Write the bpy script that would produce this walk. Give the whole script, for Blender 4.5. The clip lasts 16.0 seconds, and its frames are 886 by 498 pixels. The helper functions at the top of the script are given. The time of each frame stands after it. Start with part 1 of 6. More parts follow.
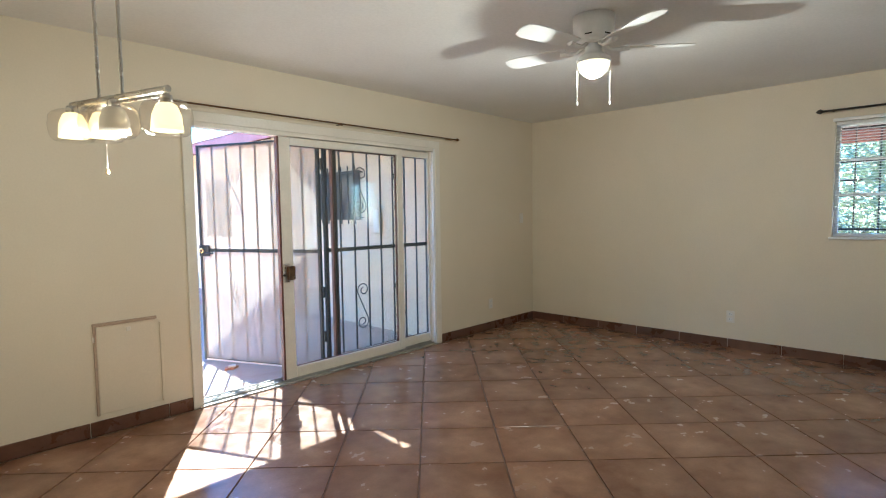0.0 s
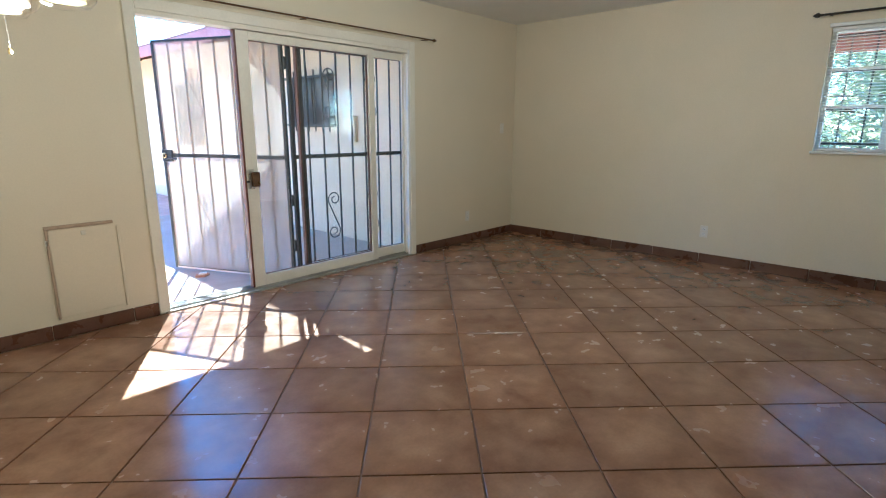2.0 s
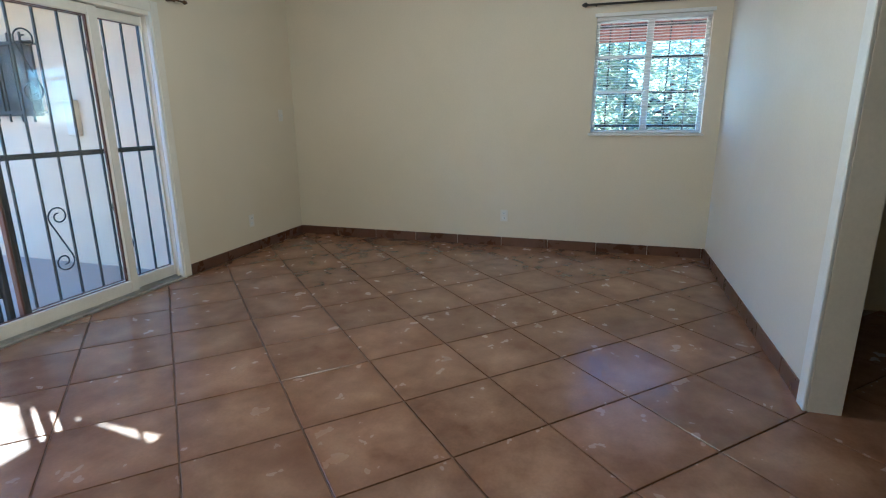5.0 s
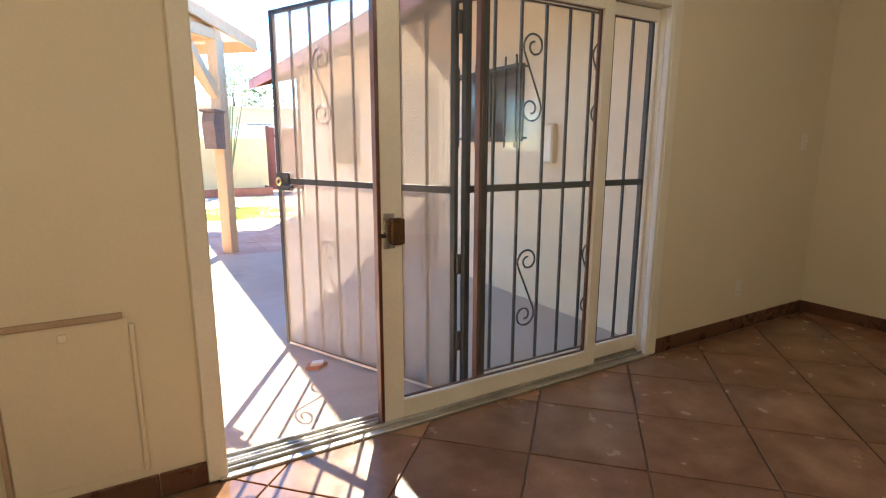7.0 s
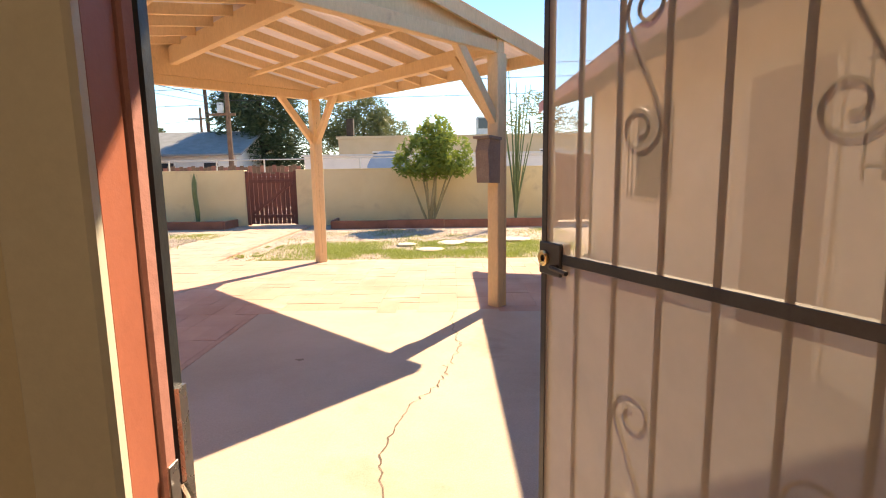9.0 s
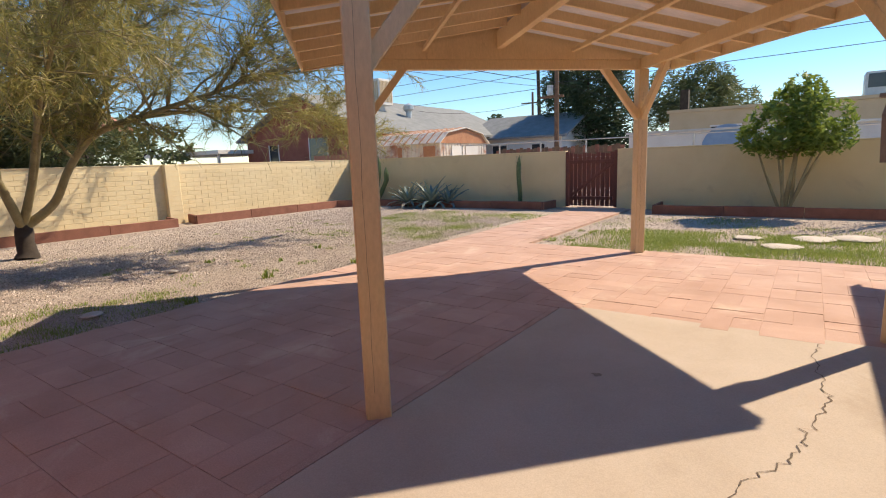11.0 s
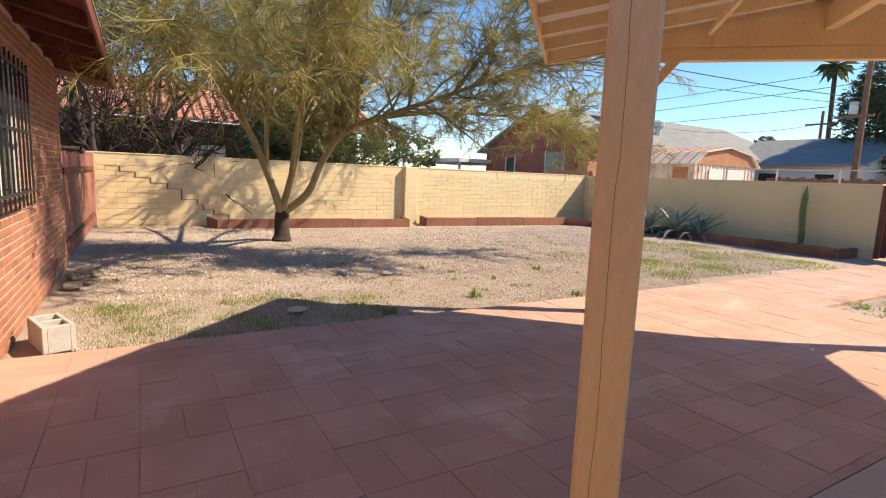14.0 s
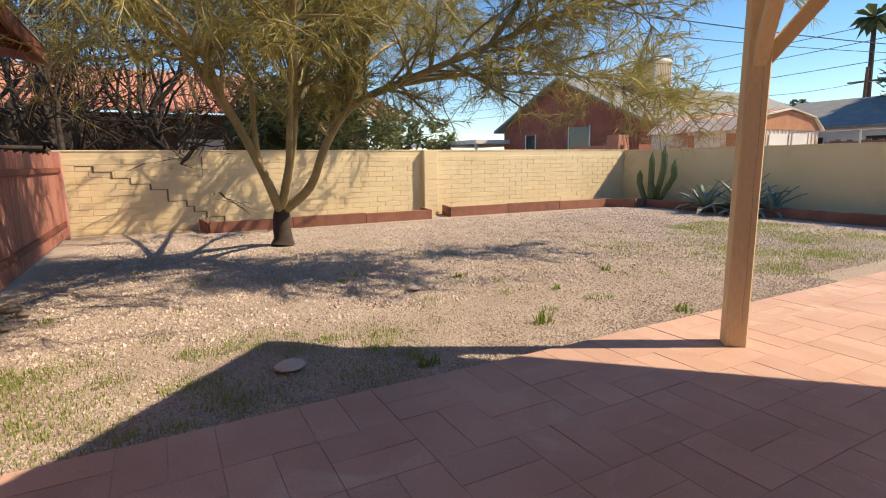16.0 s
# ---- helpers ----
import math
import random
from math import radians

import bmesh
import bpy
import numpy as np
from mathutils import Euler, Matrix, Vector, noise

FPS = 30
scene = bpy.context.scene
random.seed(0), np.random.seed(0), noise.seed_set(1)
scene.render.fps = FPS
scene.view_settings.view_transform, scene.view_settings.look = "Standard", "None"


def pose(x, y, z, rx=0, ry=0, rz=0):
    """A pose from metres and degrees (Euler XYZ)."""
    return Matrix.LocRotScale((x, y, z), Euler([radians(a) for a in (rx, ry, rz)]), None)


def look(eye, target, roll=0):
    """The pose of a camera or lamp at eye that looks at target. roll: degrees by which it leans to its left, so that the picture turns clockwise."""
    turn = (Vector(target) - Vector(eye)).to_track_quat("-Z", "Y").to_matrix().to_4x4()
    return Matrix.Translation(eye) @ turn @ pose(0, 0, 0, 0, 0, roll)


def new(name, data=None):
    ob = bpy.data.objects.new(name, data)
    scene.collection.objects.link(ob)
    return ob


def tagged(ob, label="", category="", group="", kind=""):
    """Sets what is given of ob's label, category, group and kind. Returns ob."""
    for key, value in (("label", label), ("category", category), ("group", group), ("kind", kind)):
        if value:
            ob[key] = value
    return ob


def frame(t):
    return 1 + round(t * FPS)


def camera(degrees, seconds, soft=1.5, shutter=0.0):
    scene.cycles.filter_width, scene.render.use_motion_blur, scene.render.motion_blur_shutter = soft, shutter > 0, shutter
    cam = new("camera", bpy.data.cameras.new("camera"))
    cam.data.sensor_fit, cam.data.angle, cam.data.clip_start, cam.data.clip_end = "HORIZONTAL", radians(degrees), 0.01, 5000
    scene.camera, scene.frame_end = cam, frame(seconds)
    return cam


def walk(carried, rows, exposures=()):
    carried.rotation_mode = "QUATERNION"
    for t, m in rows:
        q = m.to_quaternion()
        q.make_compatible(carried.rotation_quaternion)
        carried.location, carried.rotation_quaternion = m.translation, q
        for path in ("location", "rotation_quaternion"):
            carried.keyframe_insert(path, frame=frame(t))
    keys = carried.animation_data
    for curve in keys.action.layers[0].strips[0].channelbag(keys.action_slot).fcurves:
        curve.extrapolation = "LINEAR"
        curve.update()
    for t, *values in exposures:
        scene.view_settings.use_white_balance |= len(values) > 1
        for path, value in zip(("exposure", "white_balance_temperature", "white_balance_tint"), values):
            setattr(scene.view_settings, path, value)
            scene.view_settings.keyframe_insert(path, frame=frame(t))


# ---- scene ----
cam = camera(80.9, 16.0, soft=1.1)
PATH = [
    (0, (-3.884, -3.757, 1.35), (-2.442, -2.377, 1.215), -0.8),
    (0.5, (-3.715, -3.824, 1.28), (-2.52, -2.261, 0.919), 0.6),
    (1, (-3.615, -3.871, 1.201), (-2.623, -2.208, 0.698), 1.4),
    (1.5, (-3.683, -3.866, 1.237), (-2.538, -2.315, 0.705), 0.9),
    (2, (-3.72, -3.815, 1.284), (-2.287, -2.495, 0.831), 0.2),
    (2.5, (-3.736, -3.718, 1.392), (-1.997, -2.771, 1.109), -0.9),
    (3, (-3.727, -3.612, 1.459), (-1.844, -2.965, 1.269), -2.3),
    (3.2, (-3.721, -3.565, 1.472), (-1.821, -2.991, 1.229), -2.3),
    (5.3, (-3.231, -3.121, 1.244), (-1.417, -2.489, 0.685), -0.6),
    (5.5, (-3.156, -3.032, 1.245), (-1.412, -2.213, 0.709), -1.0),
    (6, (-3.003, -2.727, 1.244), (-1.546, -1.431, 0.798), -0.7),
    (6.5, (-2.835, -2.345, 1.245), (-1.572, -0.85, 0.833), -0.4),
    (7, (-2.643, -1.963, 1.238), (-1.657, -0.266, 0.855), 0.1),
    (7.5, (-2.498, -1.541, 1.255), (-1.714, 0.259, 0.873), 0.7),
    (8, (-2.354, -1.147, 1.27), (-1.74, 0.72, 0.902), 0.5),
    (8.5, (-2.236, -0.766, 1.307), (-1.968, 1.191, 0.992), -0.3),
    (9, (-2.203, -0.374, 1.316), (-2.234, 1.605, 1.028), -0.9),
    (9.5, (-2.173, -0.148, 1.332), (-2.733, 1.749, 1.032), -1.3),
    (10, (-2.213, -0.025, 1.317), (-3.107, 1.722, 0.929), -2.7),
    (10.2, (-2.25, 0.053, 1.308), (-3.179, 1.777, 0.9), -2.9),
    (12.3, (-2.362, 0.553, 1.387), (-3.778, 1.96, 1.257), 0.9),
    (12.5, (-2.404, 0.665, 1.378), (-3.771, 2.12, 1.26), 1.4),
    (13, (-2.657, 0.846, 1.327), (-3.928, 2.385, 1.206), 1.6),
    (13.5, (-2.899, 1.02, 1.272), (-4.306, 2.431, 1.097), 2.2),
    (14, (-3.142, 1.014, 1.29), (-4.853, 2.011, 1.011), 2.4),
    (14.5, (-3.612, 1.147, 1.269), (-5.346, 2.078, 0.917), 1.7),
    (15, (-4.046, 1.295, 1.267), (-5.806, 2.178, 0.914), 0.3),
    (15.5, (-4.458, 1.407, 1.252), (-6.257, 2.217, 0.926), -0.7),
    (16, (-4.842, 1.655, 1.23), (-6.575, 2.595, 0.895), -0.7),
]
EXPOSURES = ((0, 3.6, 4850, -1), (1.5, 3.6, 4750, -3), (3, 3.75, 4600, -3), (5.5, 3.6, 4400, -4), (6.1, 3.5, 4450, -8), (6.5, 3.3, 5600, 3), (7, 3.1, 6400, 6), (8.0, 2.55, 6900, 8), (9.0, 1.6, 8600, 14), (9.5, 0.85, 7500, 10), (10.0, 0.6, 6900, 10), (12.5, 0.77, 7600, 11), (14.5, 0.92, 7500, 12), (16, 0.68, 7600, 12))
walk(cam, [(t, look(eye, target, roll)) for t, eye, target, roll in PATH], EXPOSURES)
SUN, SKY, FAN_W, PEND_W = 4.5, 0.125, 4.6, 2.0      # strengths of sun, sky and the two lit lamps

# ---- light ----
SUN_X, SUN_Y, SUN_Z = 0.50, 0.875, 1.0          # direction towards the sun
world = bpy.data.worlds.new("sky")
scene.world = world
world.use_nodes = True
wn = world.node_tree
sky = wn.nodes.new("ShaderNodeTexSky")
sky.sky_type, sky.sun_disc = "NISHITA", False
sky.sun_elevation = math.atan2(SUN_Z, math.hypot(SUN_X, SUN_Y))
sky.sun_rotation = math.atan2(SUN_X, SUN_Y)
sky.air_density, sky.dust_density, sky.ozone_density, sky.altitude = 1.0, 0.0, 4.0, 800
tone = wn.nodes.new("ShaderNodeHueSaturation")
tone.inputs["Saturation"].default_value = 1.22
wn.links.new(sky.outputs[0], tone.inputs["Color"])
wn.links.new(tone.outputs[0], wn.nodes["Background"].inputs[0])
wn.nodes["Background"].inputs[1].default_value = SKY
sun = new("sun", bpy.data.lights.new("sun", "SUN"))
sun.data.energy, sun.data.angle, sun.data.color = SUN, radians(0.53), (1.0, 0.87, 0.70)
sun.matrix_world = look((0, 0, 30), (-SUN_X, -SUN_Y, 29), 0)


# ---- materials ----
def shader(name):
    m = bpy.data.materials.new(name)
    m.use_nodes = True
    nt = m.node_tree
    return m, nt, nt.nodes["Principled BSDF"]


def noise_node(nt, vec, scale, detail=4, rough=0.6, distort=0.0):
    n = nt.nodes.new("ShaderNodeTexNoise")
    n.inputs["Scale"].default_value = scale
    n.inputs["Detail"].default_value = detail
    n.inputs["Roughness"].default_value = rough
    n.inputs["Distortion"].default_value = distort
    nt.links.new(vec, n.inputs["Vector"])
    return n.outputs["Fac"]


def span(nt, fac, a, b, lo, hi):
    n = nt.nodes.new("ShaderNodeMapRange")
    for i, v in enumerate((a, b, lo, hi)):
        n.inputs[i + 1].default_value = v
    nt.links.new(fac, n.inputs[0])
    return n.outputs[0]


def maths(nt, op, a, b):
    n = nt.nodes.new("ShaderNodeMath")
    n.operation = op
    for i, v in enumerate((a, b)):
        if isinstance(v, (int, float)):
            n.inputs[i].default_value = v
        else:
            nt.links.new(v, n.inputs[i])
    return n.outputs[0]


def mixc(nt, fac, a, b, blend="MIX"):
    n = nt.nodes.new("ShaderNodeMix")
    n.data_type, n.blend_type = "RGBA", blend
    for s, v in ((n.inputs[0], fac), (n.inputs[6], a), (n.inputs[7], b)):
        if isinstance(v, (int, float)):
            s.default_value = v
        elif isinstance(v, tuple):
            s.default_value = (*v, 1)
        else:
            nt.links.new(v, s)
    return n.outputs[2]


def surface(name, c1, c2, rough=0.6, scale=2.0, fine=60.0, grain=0.15, bump=0.15, metal=0.0, rnd=0.0, gloss_var=0.1,
            stretch=None, stain=None, stain_scale=1.0, stain_at=0.58, lump=0.004, spec=0.5):
    """Procedural paint, stone, wood or metal: two-scale colour, per-piece variation, stains and relief."""
    m, nt, p = shader(name)
    geo = nt.nodes.new("ShaderNodeNewGeometry")
    vec = geo.outputs["Position"]
    if stretch:
        mp = nt.nodes.new("ShaderNodeMapping")
        mp.inputs["Scale"].default_value = stretch
        nt.links.new(vec, mp.inputs[0])
        vec = mp.outputs[0]
    a = noise_node(nt, vec, scale, 5, 0.6, 0.3)
    f = noise_node(nt, vec, fine, 4, 0.7)
    col = mixc(nt, span(nt, a, 0.34, 0.66, 0, 1), c1, c2)
    if stain:
        s = noise_node(nt, geo.outputs["Position"], stain_scale, 6, 0.65, 0.6)
        col = mixc(nt, span(nt, s, stain_at, stain_at + 0.14, 0, 0.85), col, stain)
    val = span(nt, f, 0.3, 0.7, 1 - grain, 1 + grain)
    if rnd:
        oi = nt.nodes.new("ShaderNodeObjectInfo")
        val = maths(nt, "MULTIPLY", val, span(nt, oi.outputs["Random"], 0, 1, 1 - rnd, 1 + rnd))
        val = maths(nt, "MULTIPLY", val, span(nt, geo.outputs["Random Per Island"], 0, 1, 1 - rnd, 1 + rnd))
    hsv = nt.nodes.new("ShaderNodeHueSaturation")
    nt.links.new(val, hsv.inputs["Value"])
    nt.links.new(col, hsv.inputs["Color"])
    nt.links.new(hsv.outputs[0], p.inputs["Base Color"])
    nt.links.new(span(nt, a, 0.3, 0.7, max(rough - gloss_var, 0.03), min(rough + gloss_var, 1)), p.inputs["Roughness"])
    p.inputs["Metallic"].default_value = metal
    p.inputs["Specular IOR Level"].default_value = spec
    if bump:
        b = nt.nodes.new("ShaderNodeBump")
        b.inputs["Strength"].default_value = bump
        b.inputs["Distance"].default_value = lump
        nt.links.new(maths(nt, "ADD", f, maths(nt, "MULTIPLY", a, 1.5)), b.inputs["Height"])
        nt.links.new(b.outputs[0], p.inputs["Normal"])
    return m


def glass_pane(name, tint, clear=1.45, haze=0.0):
    m, nt, p = shader(name)
    nt.nodes.remove(p)
    out = nt.nodes["Material Output"]
    t = nt.nodes.new("ShaderNodeBsdfTransparent")
    t.inputs[0].default_value = (*tint, 1)
    g = nt.nodes.new("ShaderNodeBsdfGlossy")
    g.inputs["Roughness"].default_value = 0.02
    lw = nt.nodes.new("ShaderNodeLayerWeight")
    lw.inputs[0].default_value = 0.5
    mx = nt.nodes.new("ShaderNodeMixShader")
    gain = maths(nt, "POWER", lw.outputs["Facing"], 4.0)
    nt.links.new(maths(nt, "ADD", maths(nt, "MULTIPLY", gain, 0.6), 0.05 * clear), mx.inputs[0])
    nt.links.new(t.outputs[0], mx.inputs[1])
    nt.links.new(g.outputs[0], mx.inputs[2])
    last = mx.outputs[0]
    if haze:
        d = nt.nodes.new("ShaderNodeBsdfDiffuse")
        d.inputs[0].default_value = (0.75, 0.76, 0.74, 1)
        geo = nt.nodes.new("ShaderNodeNewGeometry")
        n = noise_node(nt, geo.outputs["Position"], 3.0, 5, 0.7)
        m2 = nt.nodes.new("ShaderNodeMixShader")
        nt.links.new(span(nt, n, 0.3, 0.75, haze * 0.4, haze * 1.5), m2.inputs[0])
        nt.links.new(last, m2.inputs[1])
        nt.links.new(d.outputs[0], m2.inputs[2])
        last = m2.outputs[0]
    nt.links.new(last, out.inputs[0])
    return m


def mesh_screen(name, col, cover):
    """Fine woven screen: far below eye resolution, so it is part solid, part clear."""
    m, nt, p = shader(name)
    nt.nodes.remove(p)
    t = nt.nodes.new("ShaderNodeBsdfTransparent")
    pr_ = nt.nodes.new("ShaderNodeBsdfPrincipled")
    pr_.inputs["Base Color"].default_value = (*col, 1)
    pr_.inputs["Roughness"].default_value = 0.5
    tl_ = nt.nodes.new("ShaderNodeBsdfTranslucent")
    tl_.inputs[0].default_value = (*col, 1)
    d = nt.nodes.new("ShaderNodeMixShader")
    d.inputs[0].default_value = 0.2
    nt.links.new(pr_.outputs[0], d.inputs[1])
    nt.links.new(tl_.outputs[0], d.inputs[2])
    geo = nt.nodes.new("ShaderNodeNewGeometry")
    n = noise_node(nt, geo.outputs["Position"], 5.0, 4, 0.6)
    mx = nt.nodes.new("ShaderNodeMixShader")
    nt.links.new(span(nt, n, 0.3, 0.7, cover - 0.04, cover + 0.04), mx.inputs[0])
    nt.links.new(t.outputs[0], mx.inputs[1])
    nt.links.new(d.outputs[0], mx.inputs[2])
    nt.links.new(mx.outputs[0], nt.nodes["Material Output"].inputs[0])
    return m


def leafy(name, c1, c2, thin=0.35):
    m, nt, p = shader(name)
    geo = nt.nodes.new("ShaderNodeNewGeometry")
    n = noise_node(nt, geo.outputs["Position"], 1.3, 4, 0.6)
    f = maths(nt, "ADD", maths(nt, "MULTIPLY", geo.outputs["Random Per Island"], 0.6), maths(nt, "MULTIPLY", n, 0.5))
    col = mixc(nt, f, c1, c2)
    nt.links.new(col, p.inputs["Base Color"])
    p.inputs["Roughness"].default_value = 0.55
    tr = nt.nodes.new("ShaderNodeBsdfTranslucent")
    nt.links.new(col, tr.inputs[0])
    mx = nt.nodes.new("ShaderNodeMixShader")
    mx.inputs[0].default_value = thin
    nt.links.new(p.outputs[0], mx.inputs[1])
    nt.links.new(tr.outputs[0], mx.inputs[2])
    nt.links.new(mx.outputs[0], nt.nodes["Material Output"].inputs[0])
    return m


def glowing(name, col, power, base=(0.9, 0.88, 0.82)):
    m, nt, p = shader(name)
    p.inputs["Base Color"].default_value = (*base, 1)
    p.inputs["Roughness"].default_value = 0.35
    p.inputs["Emission Color"].default_value = (*col, 1)
    p.inputs["Emission Strength"].default_value = power
    return m


WALL = surface("cream_wall_paint", (0.74, 0.665, 0.515), (0.70, 0.63, 0.48), 0.55, 0.8, 90, 0.03, 0.25, lump=0.002)
WALL_B = surface("pale_wall_paint", (0.74, 0.70, 0.62), (0.71, 0.67, 0.59), 0.5, 0.8, 90, 0.03, 0.25, lump=0.002)
CEIL = surface("ceiling_paint", (0.80, 0.79, 0.75), (0.76, 0.75, 0.71), 0.7, 1.2, 45, 0.04, 0.5, lump=0.004)
TRIM = surface("cream_trim_paint", (0.80, 0.76, 0.66), (0.74, 0.70, 0.60), 0.4, 3, 60, 0.04, 0.1, stain=(0.55, 0.48, 0.38), stain_scale=6, stain_at=0.66)
WHITE = surface("white_paint", (0.82, 0.82, 0.80), (0.77, 0.77, 0.74), 0.4, 4, 60, 0.03, 0.08)
def clouded_tile(name):
    """Glazed brown tile: a paler cloud of its own in each piece, dark mottled rim."""
    m, nt, p = shader(name)
    geo, tc, oi = nt.nodes.new("ShaderNodeNewGeometry"), nt.nodes.new("ShaderNodeTexCoord"), nt.nodes.new("ShaderNodeObjectInfo")
    sh_ = nt.nodes.new("ShaderNodeVectorMath")
    sh_.operation = "ADD"
    nt.links.new(geo.outputs["Position"], sh_.inputs[0])
    nt.links.new(maths(nt, "MULTIPLY", oi.outputs["Random"], 37.0), sh_.inputs[1])
    vec = sh_.outputs[0]
    xyz = nt.nodes.new("ShaderNodeSeparateXYZ")
    nt.links.new(tc.outputs["Object"], xyz.inputs[0])
    rim = maths(nt, "ADD", maths(nt, "ABSOLUTE", xyz.outputs[0], 0.0), maths(nt, "ABSOLUTE", xyz.outputs[1], 0.0))
    a = noise_node(nt, vec, 3.2, 3, 0.5, 0.3)
    b = noise_node(nt, vec, 9.0, 3, 0.5, 0.2)
    f = noise_node(nt, geo.outputs["Position"], 70.0, 3, 0.6)
    cloud = maths(nt, "MULTIPLY", span(nt, maths(nt, "ADD", a, maths(nt, "MULTIPLY", b, 0.2)), 0.42, 0.86, 0, 1), span(nt, rim, 0.14, 0.35, 1, 0.1))
    col = mixc(nt, span(nt, b, 0.3, 0.7, 0, 1), (0.15, 0.069, 0.036), (0.215, 0.107, 0.06))
    col = mixc(nt, cloud, col, (0.33, 0.195, 0.115))
    hsv = nt.nodes.new("ShaderNodeHueSaturation")
    nt.links.new(maths(nt, "MULTIPLY", span(nt, f, 0.3, 0.7, 0.93, 1.07), span(nt, oi.outputs["Random"], 0, 1, 0.88, 1.12)), hsv.inputs["Value"])
    nt.links.new(col, hsv.inputs["Color"])
    nt.links.new(hsv.outputs[0], p.inputs["Base Color"])
    nt.links.new(span(nt, b, 0.3, 0.7, 0.18, 0.28), p.inputs["Roughness"])
    p.inputs["Specular IOR Level"].default_value = 0.6
    bp = nt.nodes.new("ShaderNodeBump")
    bp.inputs["Strength"].default_value, bp.inputs["Distance"].default_value = 0.06, 0.003
    nt.links.new(b, bp.inputs["Height"])
    nt.links.new(bp.outputs[0], p.inputs["Normal"])
    return m


TILE = clouded_tile("brown_ceramic_tile")
BASE = surface("brown_base_tile", (0.10, 0.044, 0.025), (0.15, 0.072, 0.042), 0.3, 5, 40, 0.1, 0.1, rnd=0.15)
GROUT = surface("dark_grout", (0.15, 0.09, 0.06), (0.20, 0.125, 0.085), 0.9, 5, 90, 0.1, 0.2)
ALU = surface("aluminium_track", (0.55, 0.54, 0.52), (0.42, 0.41, 0.39), 0.35, 8, 80, 0.1, 0.1, metal=0.8)
BROWN = surface("red_brown_paint", (0.135, 0.045, 0.027), (0.10, 0.034, 0.02), 0.45, 4, 60, 0.08, 0.1)
IRON = surface("black_iron_paint", (0.013, 0.017, 0.021), (0.026, 0.033, 0.039), 0.42, 6, 90, 0.12, 0.15, stain=(0.07, 0.05, 0.035), stain_scale=9, stain_at=0.66)
BRONZE = surface("aged_bronze", (0.20, 0.11, 0.05), (0.10, 0.06, 0.035), 0.35, 20, 90, 0.2, 0.1, metal=0.8)
NICKEL = surface("brushed_nickel", (0.62, 0.60, 0.56), (0.52, 0.50, 0.47), 0.28, 10, 120, 0.05, 0.05, metal=1.0)
BRASS = surface("brass_knob", (0.75, 0.60, 0.32), (0.65, 0.5, 0.26), 0.25, 10, 120, 0.05, 0.05, metal=1.0)
BLACK = surface("black_metal", (0.02, 0.018, 0.016), (0.035, 0.03, 0.028), 0.4, 10, 90, 0.1, 0.1)
PLASTIC = surface("ivory_plastic", (0.78, 0.75, 0.68), (0.76, 0.73, 0.66), 0.35, 10, 90, 0.02, 0.03)
SLAB = surface("tan_concrete", (0.48, 0.395, 0.32), (0.42, 0.34, 0.27), 0.85, 1.1, 120, 0.10, 0.35, stain=(0.36, 0.28, 0.21), stain_scale=0.9, stain_at=0.57)
PAVER = surface("pink_brick_paver", (0.51, 0.33, 0.26), (0.44, 0.275, 0.21), 0.85, 1.4, 110, 0.12, 0.4, rnd=0.06, stain=(0.57, 0.42, 0.33), stain_scale=1.6, stain_at=0.56)
PJOINT = surface("sandy_joint", (0.50, 0.33, 0.255), (0.44, 0.28, 0.215), 0.95, 6, 120, 0.2, 0.4, stain=(0.16, 0.10, 0.075), stain_scale=2.2, stain_at=0.55)
BRICK = surface("red_brick", (0.47, 0.21, 0.135), (0.385, 0.16, 0.10), 0.85, 5, 120, 0.18, 0.6, rnd=0.14, stain=(0.50, 0.33, 0.25), stain_scale=5, stain_at=0.62)
MORTAR = surface("grey_mortar", (0.62, 0.54, 0.45), (0.54, 0.46, 0.38), 0.95, 7, 120, 0.12, 0.5)
BLOCK = surface("yellow_painted_block", (0.70, 0.585, 0.37), (0.66, 0.54, 0.33), 0.8, 1.5, 70, 0.06, 0.5, rnd=0.03, stain=(0.60, 0.49, 0.32), stain_scale=1.3, stain_at=0.6)
STUCCO = surface("yellow_stucco", (0.74, 0.60, 0.35), (0.69, 0.55, 0.315), 0.9, 1.2, 80, 0.07, 0.6, stain=(0.55, 0.43, 0.27), stain_scale=0.8, stain_at=0.58)
WING = surface("tan_stucco", (0.80, 0.68, 0.50), (0.76, 0.64, 0.46), 0.9, 1.0, 80, 0.06, 0.6)
TIMBER = surface("cream_painted_timber", (0.74, 0.58, 0.34), (0.68, 0.52, 0.30), 0.65, 2.5, 50, 0.08, 0.3, stretch=(1, 1, 0.35), stain=(0.50, 0.36, 0.22), stain_scale=3.5, stain_at=0.64)
CRACK = surface("dark_crack", (0.11, 0.085, 0.065), (0.17, 0.13, 0.10), 0.95, 9, 90, 0.2, 0)
TIN = surface("corrugated_roofing", (0.58, 0.52, 0.52), (0.50, 0.44, 0.44), 0.5, 2, 40, 0.06, 0.1, metal=0.2)
tin_out, tin_tree = TIN.node_tree.nodes["Material Output"], TIN.node_tree
tin_thin, tin_mix = tin_tree.nodes.new("ShaderNodeBsdfTranslucent"), tin_tree.nodes.new("ShaderNodeMixShader")
tin_thin.inputs[0].default_value = (0.85, 0.72, 0.66, 1)
tin_mix.inputs[0].default_value = 0.09
tin_tree.links.new(tin_tree.nodes["Principled BSDF"].outputs[0], tin_mix.inputs[1])
